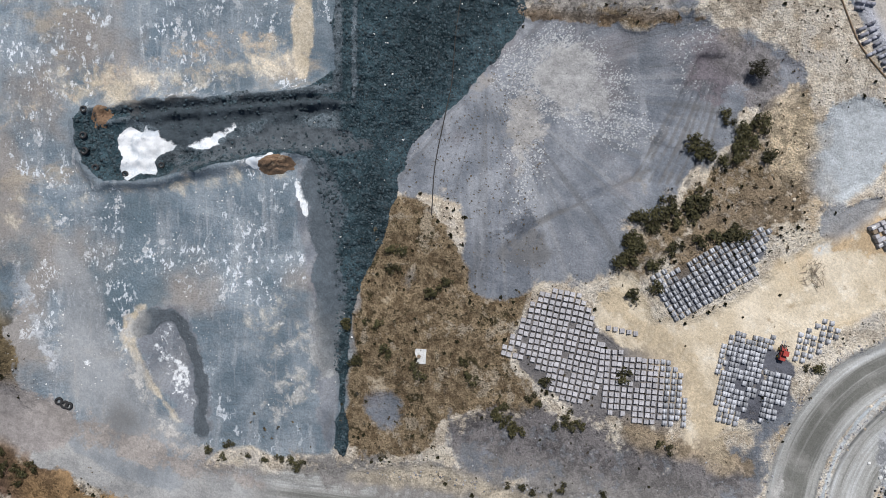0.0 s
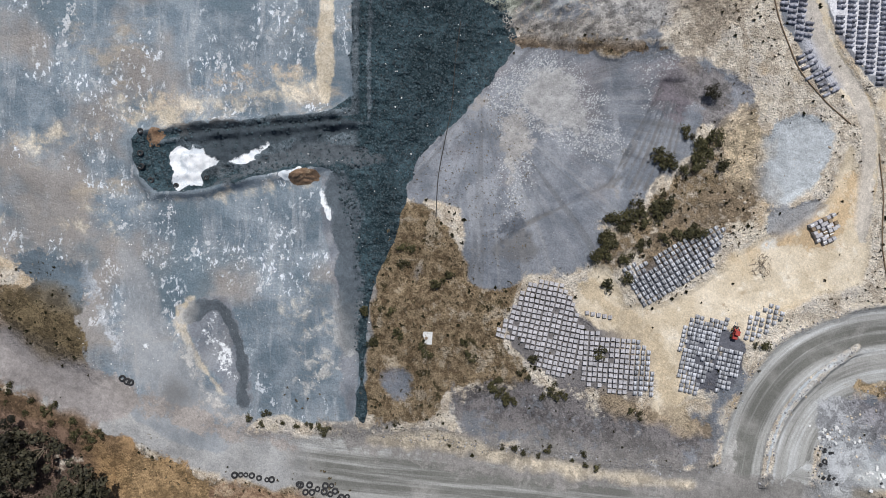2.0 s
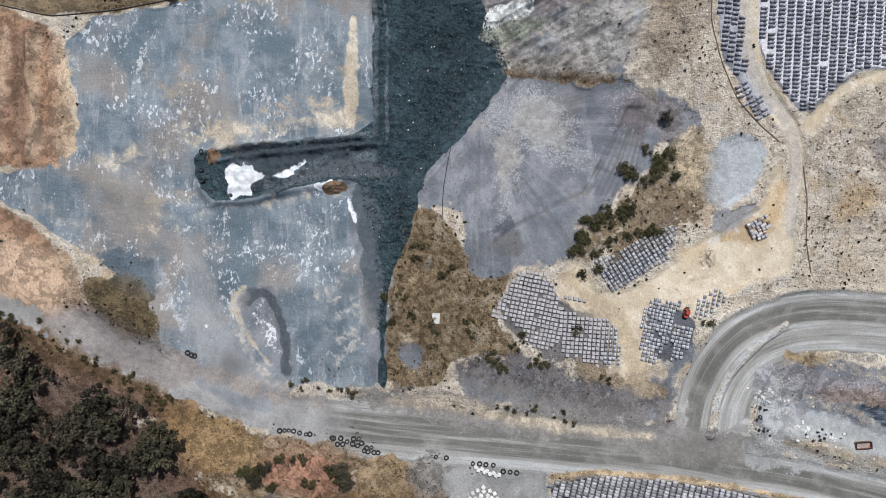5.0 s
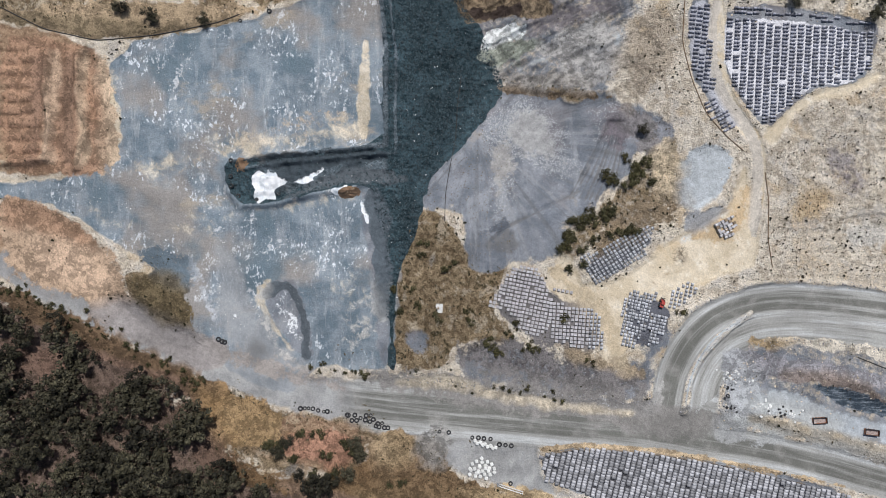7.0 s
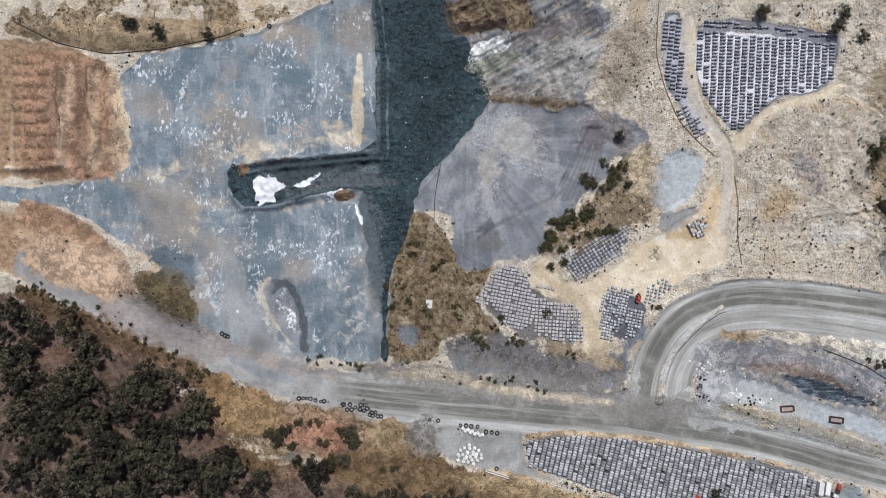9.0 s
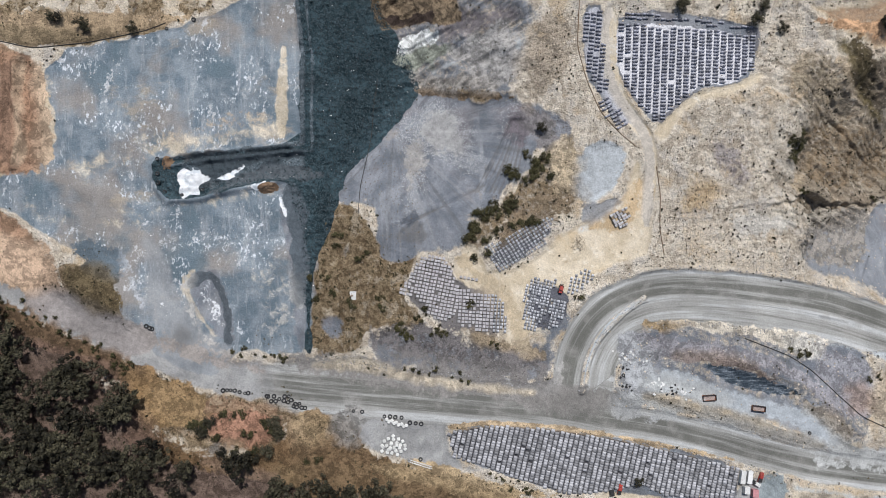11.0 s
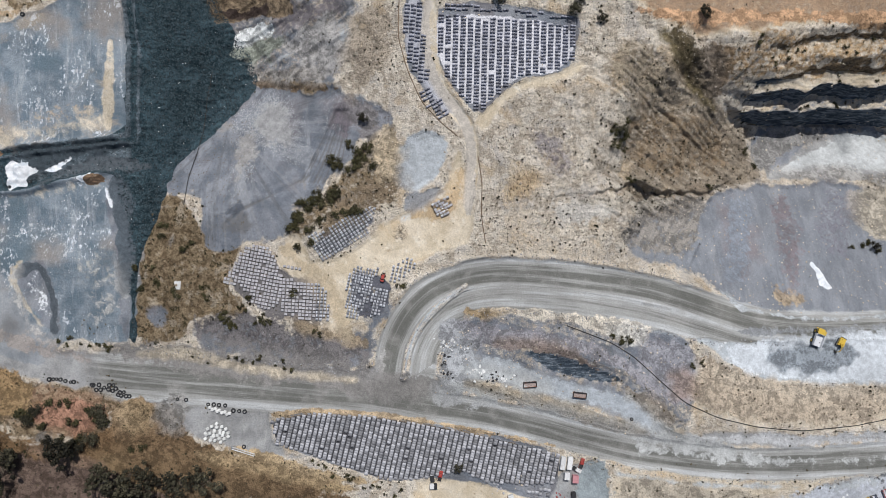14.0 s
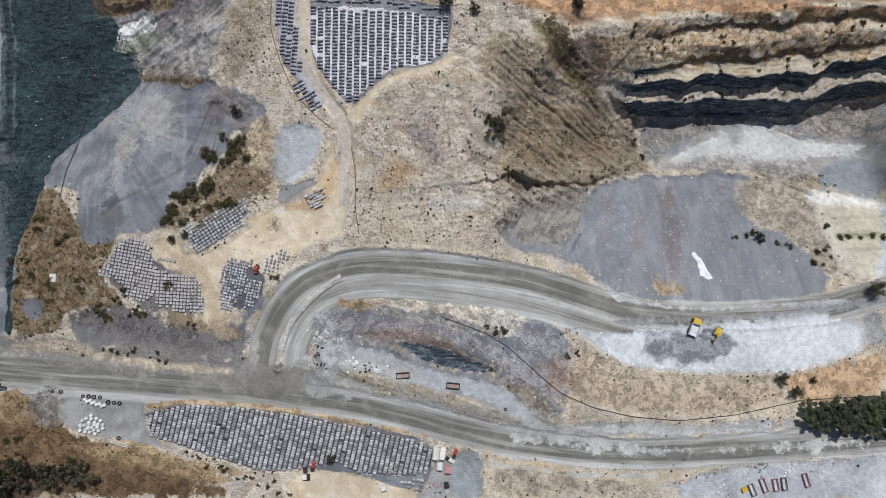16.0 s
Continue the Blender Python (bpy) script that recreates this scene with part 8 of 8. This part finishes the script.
def plants():
    r = random.Random(21)
    gums = [gum_tree(k) for k in range(6)]
    spots = []
    tries = 0
    while len(spots) < 80 and tries < 60000:
        tries += 1
        x, y = -230 + 245 * r.random(), -165 + 155 * r.random()
        deep = min(1.0, max(0.0, (-28 - y - 0.42 * (x + 200)) / 45))
        if cover_at(c_forest, x, y) < 0.3 + 0.5 * r.random() or (0.4 * cover_at(n_big, x + 7, y) + 0.6 * cover_at(n_mid, x, y) - 0.50 + 0.10 * deep) * 9 < r.random():
            continue
        if any((x - a) ** 2 + (y - b) ** 2 < 4.6 ** 2 for a, b in spots):
            continue
        spots.append((x, y))
    for cx, cy in CLUMPS:
        for _ in range(3):
            spots.append((cx + r.gauss(0, 2.6), cy + r.gauss(0, 2.2)))
    used = set()

    def stand(kinds, x, y, s, squash=1.0):
        k = r.randrange(len(kinds))
        m = pose(x, y, ground_z(x, y) - 0.1, 0, 0, 360 * r.random())
        ob = kinds[k] if kinds[k].name not in used else copy_thing(kinds[k], m)
        used.add(kinds[k].name)
        ob.matrix_world = m
        ob.scale = (s, s, s * squash)
        return ob
    for x, y in spots:
        stand(gums, x, y, 0.75 + 0.8 * r.random() ** 1.4)
    big = [gum_tree(40 + k, 10, 4.6, M_BROAD, 75, 0.95, "broad dark tree beside the haul road", "trees beside the haul road") for k in range(3)]
    for x, y in [(377.7, -106.6), (382.4, -112.5), (387.3, -106.1), (392.2, -112.1), (396.7, -107.4), (401.1, -113.3), (406.2, -110.7), (411.2, -115.8), (414.5, -109.0), (418.8, -112.6), (400.1, -103.8), (380.0, -109.5), (390.0, -109.0), (394.5, -110.0), (404.0, -107.5), (408.5, -105.5), (415.5, -104.5), (422.0, -107.0)]:
        stand(big, x, y, 1.15 + 0.3 * r.random(), 0.8)
    lone = [gum_tree(60 + k, 5, 1.9, None, 70, 0.5, "lone dark tree standing on open ground", "lone trees") for k in range(3)]
    for (x, y), s in zip([(365.3, -89.7), (371.8, -97.1), (381.8, -91.9), (415.8, -46.6), (137.5, -119.3), (95.4, 53.7), (-142.3, 114.4), (-145.9, 115.3), (-130.1, 111.3), (-127.9, 109.3), (163.9, 110.8),
                          (201.2, 103.6), (204.9, 111.0), (267.8, 100.2), (266.4, 102.9), (165.4, 112.0), (215.4, 100.4), (-104.8, 108.3), (225.3, 45.0), (366.0, -17.2)],
                         [1.1, 1.2, 0.6, 1.5, 0.8, 1.0, 1.0, 0.9, 1.1, 0.9, 1.2, 1.3, 1.2, 0.9, 0.9, 1, 1, 1, 0.9, 0.9]):
        stand(lone, x, y, s * 0.95)
    for x, y in [(-73.1, -90.6), (-63.7, -100.4), (-58.1, -103.3), (-51.1, -102.0), (-41.4, -99.4), (-35.7, -91.3), (-37.0, -85.8), (-69.0, -85.3), (-47.1, -103.5)]:
        stand(lone, x, y, 0.75 + 0.5 * r.random(), 0.7)
    bush = [shrub(k) for k in range(6)]
    named = [(80.7, 33.6), (78.6, 32.6), (83.9, 31.6), (88.5, 40.7), (90.8, 32.3), (88.6, 28.7), (91.7, 35.9), (93.5, 32.4), (97.9, 28.6), (72.0, 18.0), (78.3, 17.0), (76.7, 13.5),
             (81.4, 18.0), (70.9, 12.7), (68.0, 12.7), (63.1, 12.7), (65.5, 10.3), (59.9, 5.5), (58.1, 1.5), (61.6, 8.4), (57.7, -0.1), (62.9, 3.9), (82.0, 6.3), (85.5, 7.9),
             (72.4, 3.9), (65.7, -0.9), (63.7, -8.9), (90.5, 8.7), (95.2, 32.8), (97.1, 39.8), (22.9, -41.0), (22.9, -43.1), (31.6, -39.9), (26.9, -44.7), (27.6, -48.6), (42.0, -44.3),
             (58.3, -33.6), (36.2, -34.4), (6.9, -5.7), (-5.0, 3.9), (1.4, -29.4), (-7.4, -0.9), (13.3, -27.8), (-18.4, -18.4), (-17.7, -27.9), (-7.3, -25.4), (-13.7, -16.8), (-34.8, -53.7),
             (112.0, -30.4), (14.9, -32.6), (69.8, -51.0), (42.0, -43.9), (5.4, -8.9), (22.3, -42.0), (225.5, 41.3), (227.0, 46.2), (222.2, 38.0), (212.9, -58.5), (219.8, -61.5), (224.1, -60.3),
             (259.4, -73.0), (394.8, -32.0), (405.0, -12.4), (364.7, -16.5), (368.9, -17.9), (231.2, 21.7), (279.0, 16.5), (312.1, 30.2), (308.3, 40.3), (-75.0, -86.7), (-66.0, -93.2), (-58.4, -98.5),
             (-48.0, -99.8), (-35.1, -89.7), (-37.6, -93.5), (-50.5, -92.9), (-22.5, -106.6), (-17.3, -105.5), (-71.1, -90.5), (-78.8, -87.9), (-55.6, -82.6), (-62.0, -82.9), (-42.7, -85.8)]
    for x, y in named:
        big_one = 55 < x < 100 and y > -10 or x < -30 and y < -80
        for _ in range(2):
            stand(bush, x + r.gauss(0, 1.4), y + r.gauss(0, 1.2), (2.1 if big_one else 1.3) + 1.2 * r.random(), 0.8)
    for x, y in [(409.1, -18.8), (413.9, -18.3), (419.6, -19.2), (427.5, -18.8), (431.6, -19.6), (375.8, -20.7), (394.9, -26.0), (399.6, -24.6), (401.2, -29.3), (391.8, -31.9), (353.6, -16.8), (360.7, -16.4), (381.1, -22.4)]:
        stand(bush, x, y, 1.5 + 1.2 * r.random(), 0.8)
    for _ in range(22):
        cx, cy = (224.8, 44.3)
        stand(bush, cx + r.gauss(0, 3.0), cy + r.gauss(0, 5.0), 1.2 + 0.9 * r.random(), 0.9)
    lines = [([(-200.0, -14.0), (-183.1, -19.3), (-156.0, -33.4), (-126.0, -48.5), (-104.4, -62.7)], 60), ([(-57.7, -52.0), (-36.0, -53.7)], 6), ([(23.4, -62.6), (45.0, -66.5), (61.2, -68.1)], 9),
             ([(65.9, -114.4), (90.8, -126.0), (118.4, -137.8)], 16)]
    for line, n in lines:
        for k in range(n):
            t = k / n * (len(line) - 1)
            i = int(t)
            x = line[i][0] + (t - i) * (line[i + 1][0] - line[i][0]) + r.gauss(0, 1.2)
            y = line[i][1] + (t - i) * (line[i + 1][1] - line[i][1]) + r.gauss(0, 1.2)
            if n > 50:
                x, y = x + r.gauss(0, 2.4), y + r.gauss(0, 2.4)
            stand(bush, x, y, 1.0 + 0.9 * r.random(), 0.9)

    for _ in range(70):
        x, y = 290 + 150 * r.random(), 58 + 40 * r.random()
        if cover_at(flat_wall, x, y) > 0.3:
            stand(bush, x, y, 1.0 + 0.9 * r.random(), 1.0)
    bare = lambda x, y: max(cover_at(c_road, x, y), cover_at(c_tan, x, y) * 0.8, cover_at(c_plateau, x, y), cover_at(c_dark, x, y), cover_at(c_fan, x, y) * 0.9,
                            cover_at(c_pale, x, y), cover_at(c_lime, x, y), cover_at(c_red, x, y) * 0.9, cover_at(c_haul, x, y))

    def scrub(x, y):
        c = 1.0 - bare(x, y)
        return c * c * (0.15 + 0.85 * min(1.0, max(0.0, (0.6 * cover_at(n_mid, x, y) + 0.4 * cover_at(n_fine, x, y) - 0.47) * 14)))
    rows = spread(42000, (-240, -180, 470, 140), scrub, (0.4, 1.3), 0.25, 5, 2.5, 8)
    stuff("scrub_tufts", TUFTS, rows, M_DRYBUSH, "scattered dry scrub tufts on the hillsides", "scrub")
    rows = spread(20000, (-240, -180, 470, 140), lambda x, y: 0.8 * cover_at(c_grass, x, y) + 0.6 * (cover_at(c_tan, x, y) > 0.2) * (cover_at(c_tan, x, y) < 0.6) * (y < -60 or x > 250) + 0.3 * cover_at(c_forest, x, y),
                  (0.4, 1.5), 0.25, 6, 2.0, 8)
    stuff("dry_grass_tufts", TUFTS, rows, M_DRYBUSH, "brown dry grass clumps", "grass")
    rows = spread(26000, (-240, -180, 470, 140), lambda x, y: scrub(x, y) * 0.8 + 0.14 * cover_at(c_grass, x, y) + 0.35 * cover_at(crag, x, y) * (cover_at(n_mid, x, y) > 0.48), (0.45, 1.5), 0.25, 7, 2.5, 8)
    stuff("low_scrub", [tuft_shape(k + 20, 26) for k in range(8)], rows, M_SCRUB, "low olive scrub over the dry hillsides", "scrub")
    rows = spread(1900, (-5, -5, 60, 60), lambda x, y: 0.9 * (cover_at(c_fan, x, y) > 0.6) * (x < 34 + 8 * cover_at(n_mid, x, y)) * (cover_at(c_dark, x, y) < 0.2), (0.25, 0.75), 0.25, 17, 1.5, 8)
    stuff("slope_tufts", TUFTS, rows, M_DRYBUSH, "small tufts dotted over the grey slate slope", "scrub")


def rocks():
    rows = spread(95000, (-100, -60, 60, 150), lambda x, y: 1.0 * (cover_at(c_dark, x, y) > 0.55) * (1 - 0.8 * cover_at(c_channel, x, y)) * (cover_at(c_lime, x, y) < 0.3), (0.35, 1.3), 0.3, 11, 2.4)
    stuff("tipped_rock", ROCKS, rows, M_ROCK, "coarse dark slate rock tipped down the slope", "rock")
    rows = spread(400, (-60, -60, 60, 150), lambda x, y: 1.0 * (cover_at(c_dark, x, y) > 0.7), (0.3, 0.8), 0.2, 12)
    stuff("pale_boulders", ROCKS, rows, M_ROCK_PALE, "few pale stones on the dark tip", "rock")
    rows = spread(26000, (-20, -80, 420, 110), lambda x, y: (0.25 + 0.75 * cover_at(c_pale, x, y)) * (cover_at(c_fan, x, y) > 0.4) * (1 - 0.5 * (x > 130)), (0.2, 0.8), 0.3, 13, 3.0)
    stuff("slate_scree", ROCKS, rows, M_ROCK_GREY, "loose grey slate scree on the slopes", "rock")
    rows = spread(26000, (100, -110, 470, 120), lambda x, y: 0.6 * (1 - max(cover_at(c_road, x, y), cover_at(c_tan, x, y), cover_at(c_pale, x, y), cover_at(c_lime, x, y), 0.9 * cover_at(SOIL_SMOOTH, x, y))) * (0.4 + 0.6 * (cover_at(n_fine, x, y) > 0.5)), (0.3, 1.3), 0.3, 14, 3.0)
    stuff("hill_stones", ROCKS, rows, M_ROCK_TAN, "loose tan stones on the hillside", "rock")
    rows = spread(5000, (-170, -60, 0, 130), lambda x, y: (cover_at(c_plateau, x, y) > 0.6) * (cover_at(c_dark, x, y) < 0.2) * (cover_at(n_mid, x, y) > 0.55) * (cover_at(c_road, x, y) < 0.3), (0.2, 0.7), 0.25, 15, 3.0)
    stuff("plateau_stones", ROCKS, rows, M_ROCK_PALE, "pale slate fragments strewn on the level waste top", "rock")
    rows = spread(9000, (0, 20, 70, 95), lambda x, y: cover_at(c_scree, x, y) ** 2 * (cover_at(c_fan, x, y) > 0.4), (0.12, 0.38), 0.3, 19, 2.0)
    stuff("scree_fan", ROCKS, rows, M_SCREE, "pale broken stone below the edge of the tip", "rock")
    edge = []
    r = np.random.RandomState(16)
    for line, off in (([p for p in LOOP_OUT if p[1] > -76 and p[0] < 300], 8.5), (LOOP_IN[2:], -7.5), ([p for p in ROAD_S2 if p[0] > 140], -9), ([p for p in ROAD_S if -20 < p[0] < 100], 13), (MEDIAN, 0)):
        for (x0, y0), (x1, y1) in zip(line, line[1:]):
            d = math.hypot(x1 - x0, y1 - y0)
            for k in range(int(d * 1.6 + r.rand())):
                t = r.rand()
                x = x0 + t * (x1 - x0) - (y1 - y0) / d * off + r.randn() * 0.9
                y = y0 + t * (y1 - y0) + (x1 - x0) / d * off + r.randn() * 0.9
                s = 0.25 + 0.7 * r.rand() ** 2
                edge.append((x, y, ground_z(x, y), s, 0.6 + 0.5 * r.rand(), 6.28 * r.rand(), r.randint(6)))
    stuff("berm_stones", ROCKS, edge, M_ROCK_GREY, "stones along the berms and road edges", "rock")


def soil_heap(x, y, lx, ly, high, turn, seed, label):
    """A dumped heap of brown soil and dead brush, uneven all over."""
    bm = bmesh.new()
    bmesh.ops.create_grid(bm, x_segments=26, y_segments=18, size=1.0)
    for v in bm.verts:
        d = math.hypot(v.co.x, v.co.y) * (1 + 0.25 * noise.noise(v.co * 2 + Vector((seed, 0, 0))))
        h = max(0.0, 1 - d * d) ** 1.4
        h *= 0.75 + 0.6 * noise.noise(v.co * 3 + Vector((0, seed, 0))) + 0.25 * noise.noise(v.co * 9)
        v.co = Vector((v.co.x * lx, v.co.y * ly, h * high - 0.3))
    bmesh.ops.delete(bm, geom=[v for v in bm.verts if v.co.z < -0.28], context="VERTS")
    ca, sa = math.cos(radians(turn)), math.sin(radians(turn))
    for v in bm.verts:
        v.co.z += ground_z(x + v.co.x * ca - v.co.y * sa, y + v.co.x * sa + v.co.y * ca) - ground_z(x, y) + 0.1
    ob = part("soil_mound", bm, M_SOIL, None, label)
    tagged(ob, category="heap")
    ob.matrix_world = pose(x, y, ground_z(x, y), 0, 0, turn)
    return ob


def rubbish():
    """Odd heaps: the stack in the yard, brush, scrap and white blocks."""
    r = random.Random(31)
    x0, y0 = (133.7, 8.2)
    root = tagged(new("stone_stack"), "block of stacked slate crates with pale boards on the tan yard", "stack")
    for row in range(6):
        for col in range(6):
            if row < 2 and col > 3 or r.random() < 0.06:
                continue
            h = 0.8 + 0.9 * r.random()
            u, v = (col - 2.5) * 1.62 + 0.2 * r.random(), (row - 2.5) * 1.4 + 0.2 * r.random()
            crate = one("crate", M_SLATE if (row + col) % 4 else M_TIMBER, root, (box, (u, v, h / 2), (1.3, 1.12, h), 0.04, 0.12 * (r.random() - 0.5)))
            if r.random() < 0.4:
                one("board", M_BAG, crate, (box, (u, v + 0.2, h + 0.03), (1.35, 0.3, 0.05), 0.0, 0.3 * (r.random() - 0.5)))
    root.matrix_world = pose(x0, y0, ground_z(x0, y0), 0, 0, 25)
    x0, y0 = (112.5, -3.3)
    root = tagged(new("brush_heap"), "heap of grey dead branches and roots on the yard", "brush heap")
    for k in range(70):
        a, d = 6.283 * r.random(), 3.6 * r.random()
        p = Vector((d * math.cos(a), 1.1 * d * math.sin(a), 0.2 + 0.9 * r.random() * (1 - d / 4)))
        q = p + Vector((r.gauss(0, 1.3), r.gauss(0, 1.3), r.gauss(0, 0.3)))
        q.z = max(q.z, 0.1)
        one("branch", M_WOOD, root, (rod, p, q, 0.09, 0.03, 5))
    root.matrix_world = pose(x0, y0, ground_z(x0, y0))
    # scrap beside the loop road
    for n, (x, y), mat in [(9, (132.4, -58.8), M_WHITE), (8, (130.9, -64.4), M_BLACK), (10, (131.8, -73.5), M_BLACK), (16, (148.5, -73.2), M_WHITE), (14, (154.9, -76.1), M_BLACK), (10, (161.8, -77.2), M_WHITE),
                           (8, (137.2, -60.1), M_WHITE), (12, (367.1, -137.4), M_WHITE), (12, (386.2, -139.8), M_WHITE), (10, (354.1, -134.9), M_STEEL), (9, (331.6, -145.1), M_WHITE), (9, (165.8, -127.1), M_ROCK_TAN),
                           (9, (157.4, -129.5), M_SLATE), (8, (186.3, -135.5), M_RED), (8, (190.4, -136.8), M_BLACK)]:
        for k in range(n):
            px, py = x + r.gauss(0, 2.0), y + r.gauss(0, 1.6)
            s = 0.35 + 0.6 * r.random()
            ob = one("scrap_block", mat, None, (box, (0, 0, s * 0.3), (s * 1.3, s, s * 0.6), 0.08))
            tagged(ob, "discarded block of scrap among litter on grey ground", "scrap", "scrap litter")
            ob.matrix_world = pose(px, py, ground_z(px, py) - 0.03, 4 * r.gauss(0, 1), 4 * r.gauss(0, 1), 360 * r.random())
    # survey pad
    x, y = (0.8, -26.4)
    ob = one("survey_pad", M_ROCK_PALE, None, (box, (0, 0, 0.06), (4.0, 4.2, 0.16), 0.05))
    tagged(ob, "pale square levelled pad in the brown grass", "pad")
    ob.matrix_world = pose(x, y, ground_z(x, y), 0, 0, -4)
    ob2 = one("survey_drum", M_TIMBER, None, (rod, (0, 0, 0), (0, 0, 0.5), 0.55, 0.5, 12))
    tagged(ob2, "brown drum standing on the pale pad", "drum")
    ob2.matrix_world = pose(x, y, ground_z(x, y) + 0.14)
    # mast and its boom
    root = tagged(new("light_mast"), "white lattice boom lying beside the bulk bags", "mast")
    ax, ay = (27.0, -107.0)
    bx, by = (37.9, -110.5)
    v = Vector((bx - ax, by - ay, 0))
    n = v.normalized()
    side = Vector((-n.y, n.x, 0)) * 0.5
    for s in (-1, 1):
        for h in (0.5, 1.3):
            one("chord", M_WHITE, root, (rod, side * s + Vector((0, 0, h)), v + side * s + Vector((0, 0, h + 1.0)), 0.09, None, 6))
    for k in range(12):
        p = v * (k / 12)
        one("lacing", M_WHITE, root, (rod, p + side + Vector((0, 0, 0.5)), p + v / 12 - side + Vector((0, 0, 1.4)), 0.06, None, 5))
    one("stand", M_STEEL, root, (box, (0, 0, 0.25), (1.6, 1.6, 0.5), 0.05))
    one("prop", M_STEEL, root, (rod, v * 0.9, v * 0.9 + Vector((0, 0, 1.6)), 0.15, None, 6))
    root.location = (ax, ay, ground_z(ax, ay) - 0.02)


pallet_fields()
x, y = (321.5, -62.5)
haul_truck(x, y, 68)
x, y = (333.6, -65.6)
excavator(x, y, -120)
x, y = (102.9, -25.6)
fork_loader(x, y, 75)
x, y = (173.7, -80.3)
skip_box(x, y, 2)
x, y = (198.3, -86.4)
skip_box(x, y, -8)
for (x, y), turn, paint, text in [((347.6, -145.3), 110, M_STEEL, "empty grey steel tipping body"), ((353.6, -143.3), 108, M_RED, "empty faded red tipping body"), ((359.8, -143.3), 98, M_PINK, "empty pinkish tipping body"),
                                  ((364.2, -143.0), 95, M_BLUE, "blue tipping body standing in a row"), ((375.7, -141.8), 105, M_RED, "large bright red tipping body")]:
    skip_box(x, y, turn, 6.0 if paint is not M_RED else 7.0, 2.3, 1.4, paint, M_RED if paint in (M_RED, M_PINK) else M_BLACK, text + " in the storage lot", False)
x, y = (343.6, -145.1)
container(x, y, 20, 2.6, 2.2, 1.6, M_YELLOW, "small yellow steel box in the storage lot", 3)
for (x, y), turn, lo, wi, hi, paint, text in [((188.5, -118.9), 80, 6.1, 2.4, 2.5, M_WHITE, "white shipping container beside the pallets"), ((191.9, -119.0), 80, 6.1, 2.4, 2.5, M_WHITE, "second white shipping container beside the pallets"),
                                              ((190.3, -125.3), 85, 3.4, 2.6, 2.4, M_WHITE, "small white site hut"), ((194.4, -126.9), 85, 3.6, 3.0, 2.4, M_PINK, "faded pink site hut"),
                                              ((124.2, -127.9), 90, 2.4, 2.2, 2.0, M_WHITE, "white cabin at the edge of the pallets"), ((125.8, -128.0), 90, 2.4, 1.8, 1.9, M_BLACK, "small black steel box beside the pallets"),
                                              ((162.5, -134.4), 15, 2.6, 2.6, 2.2, M_WHITE, "white cabin on pale ground"), ((124.5, -124.4), 95, 2.8, 2.0, 1.8, M_BLACK, "dark steel tank box"),
                                              ((193.3, -134.5), 90, 2.4, 2.2, 2.0, M_BLACK, "dark metal box on the grey lot")]:
    container(x, y, turn, lo, wi, hi, paint, text, 6)
for (x, y), turn, paint, text in [((198.0, -119.6), 70, M_RED, "red pickup parked by the containers"), ((128.5, -123.1), 75, M_RED, "red pickup parked beside the pallet lines"), ((195.4, -122.5), -35, M_WHITE, "white pickup by the containers")]:
    utility(x, y, turn, paint, text)
tyres()
bags()
pipe("drain_pipe", PIPE_A, 0.22, M_RUSTPIPE, "brown drain pipe along the gravel track")
pipe("drain_pipe", PIPE_B, 0.22, M_RUSTPIPE, "brown drain pipe along the hillside")
pipe("water_pipe", PIPE_LOOP, 0.22, M_PIPE, "black water pipe winding along the bank")
pipe("hose", HOSE, 0.16, M_PIPE, "thin black hose running down the dark slope", 0.3)
pipe("perimeter_pipe", DRAIN_W, 0.25, M_PIPE, "black pipe along the edge of the waste top")
x, y = (-39.0, 27.2)
soil_heap(x, y, 5.8, 3.0, 1.4, 8, 3.0, "heap of rusty brown soil dumped on the white lime")
x, y = (-88.7, 41.0)
soil_heap(x, y, 3.2, 4.2, 1.3, -10, 8.0, "heap of brown brush and soil inside the dark berm")
rubbish()
plants()
rocks()
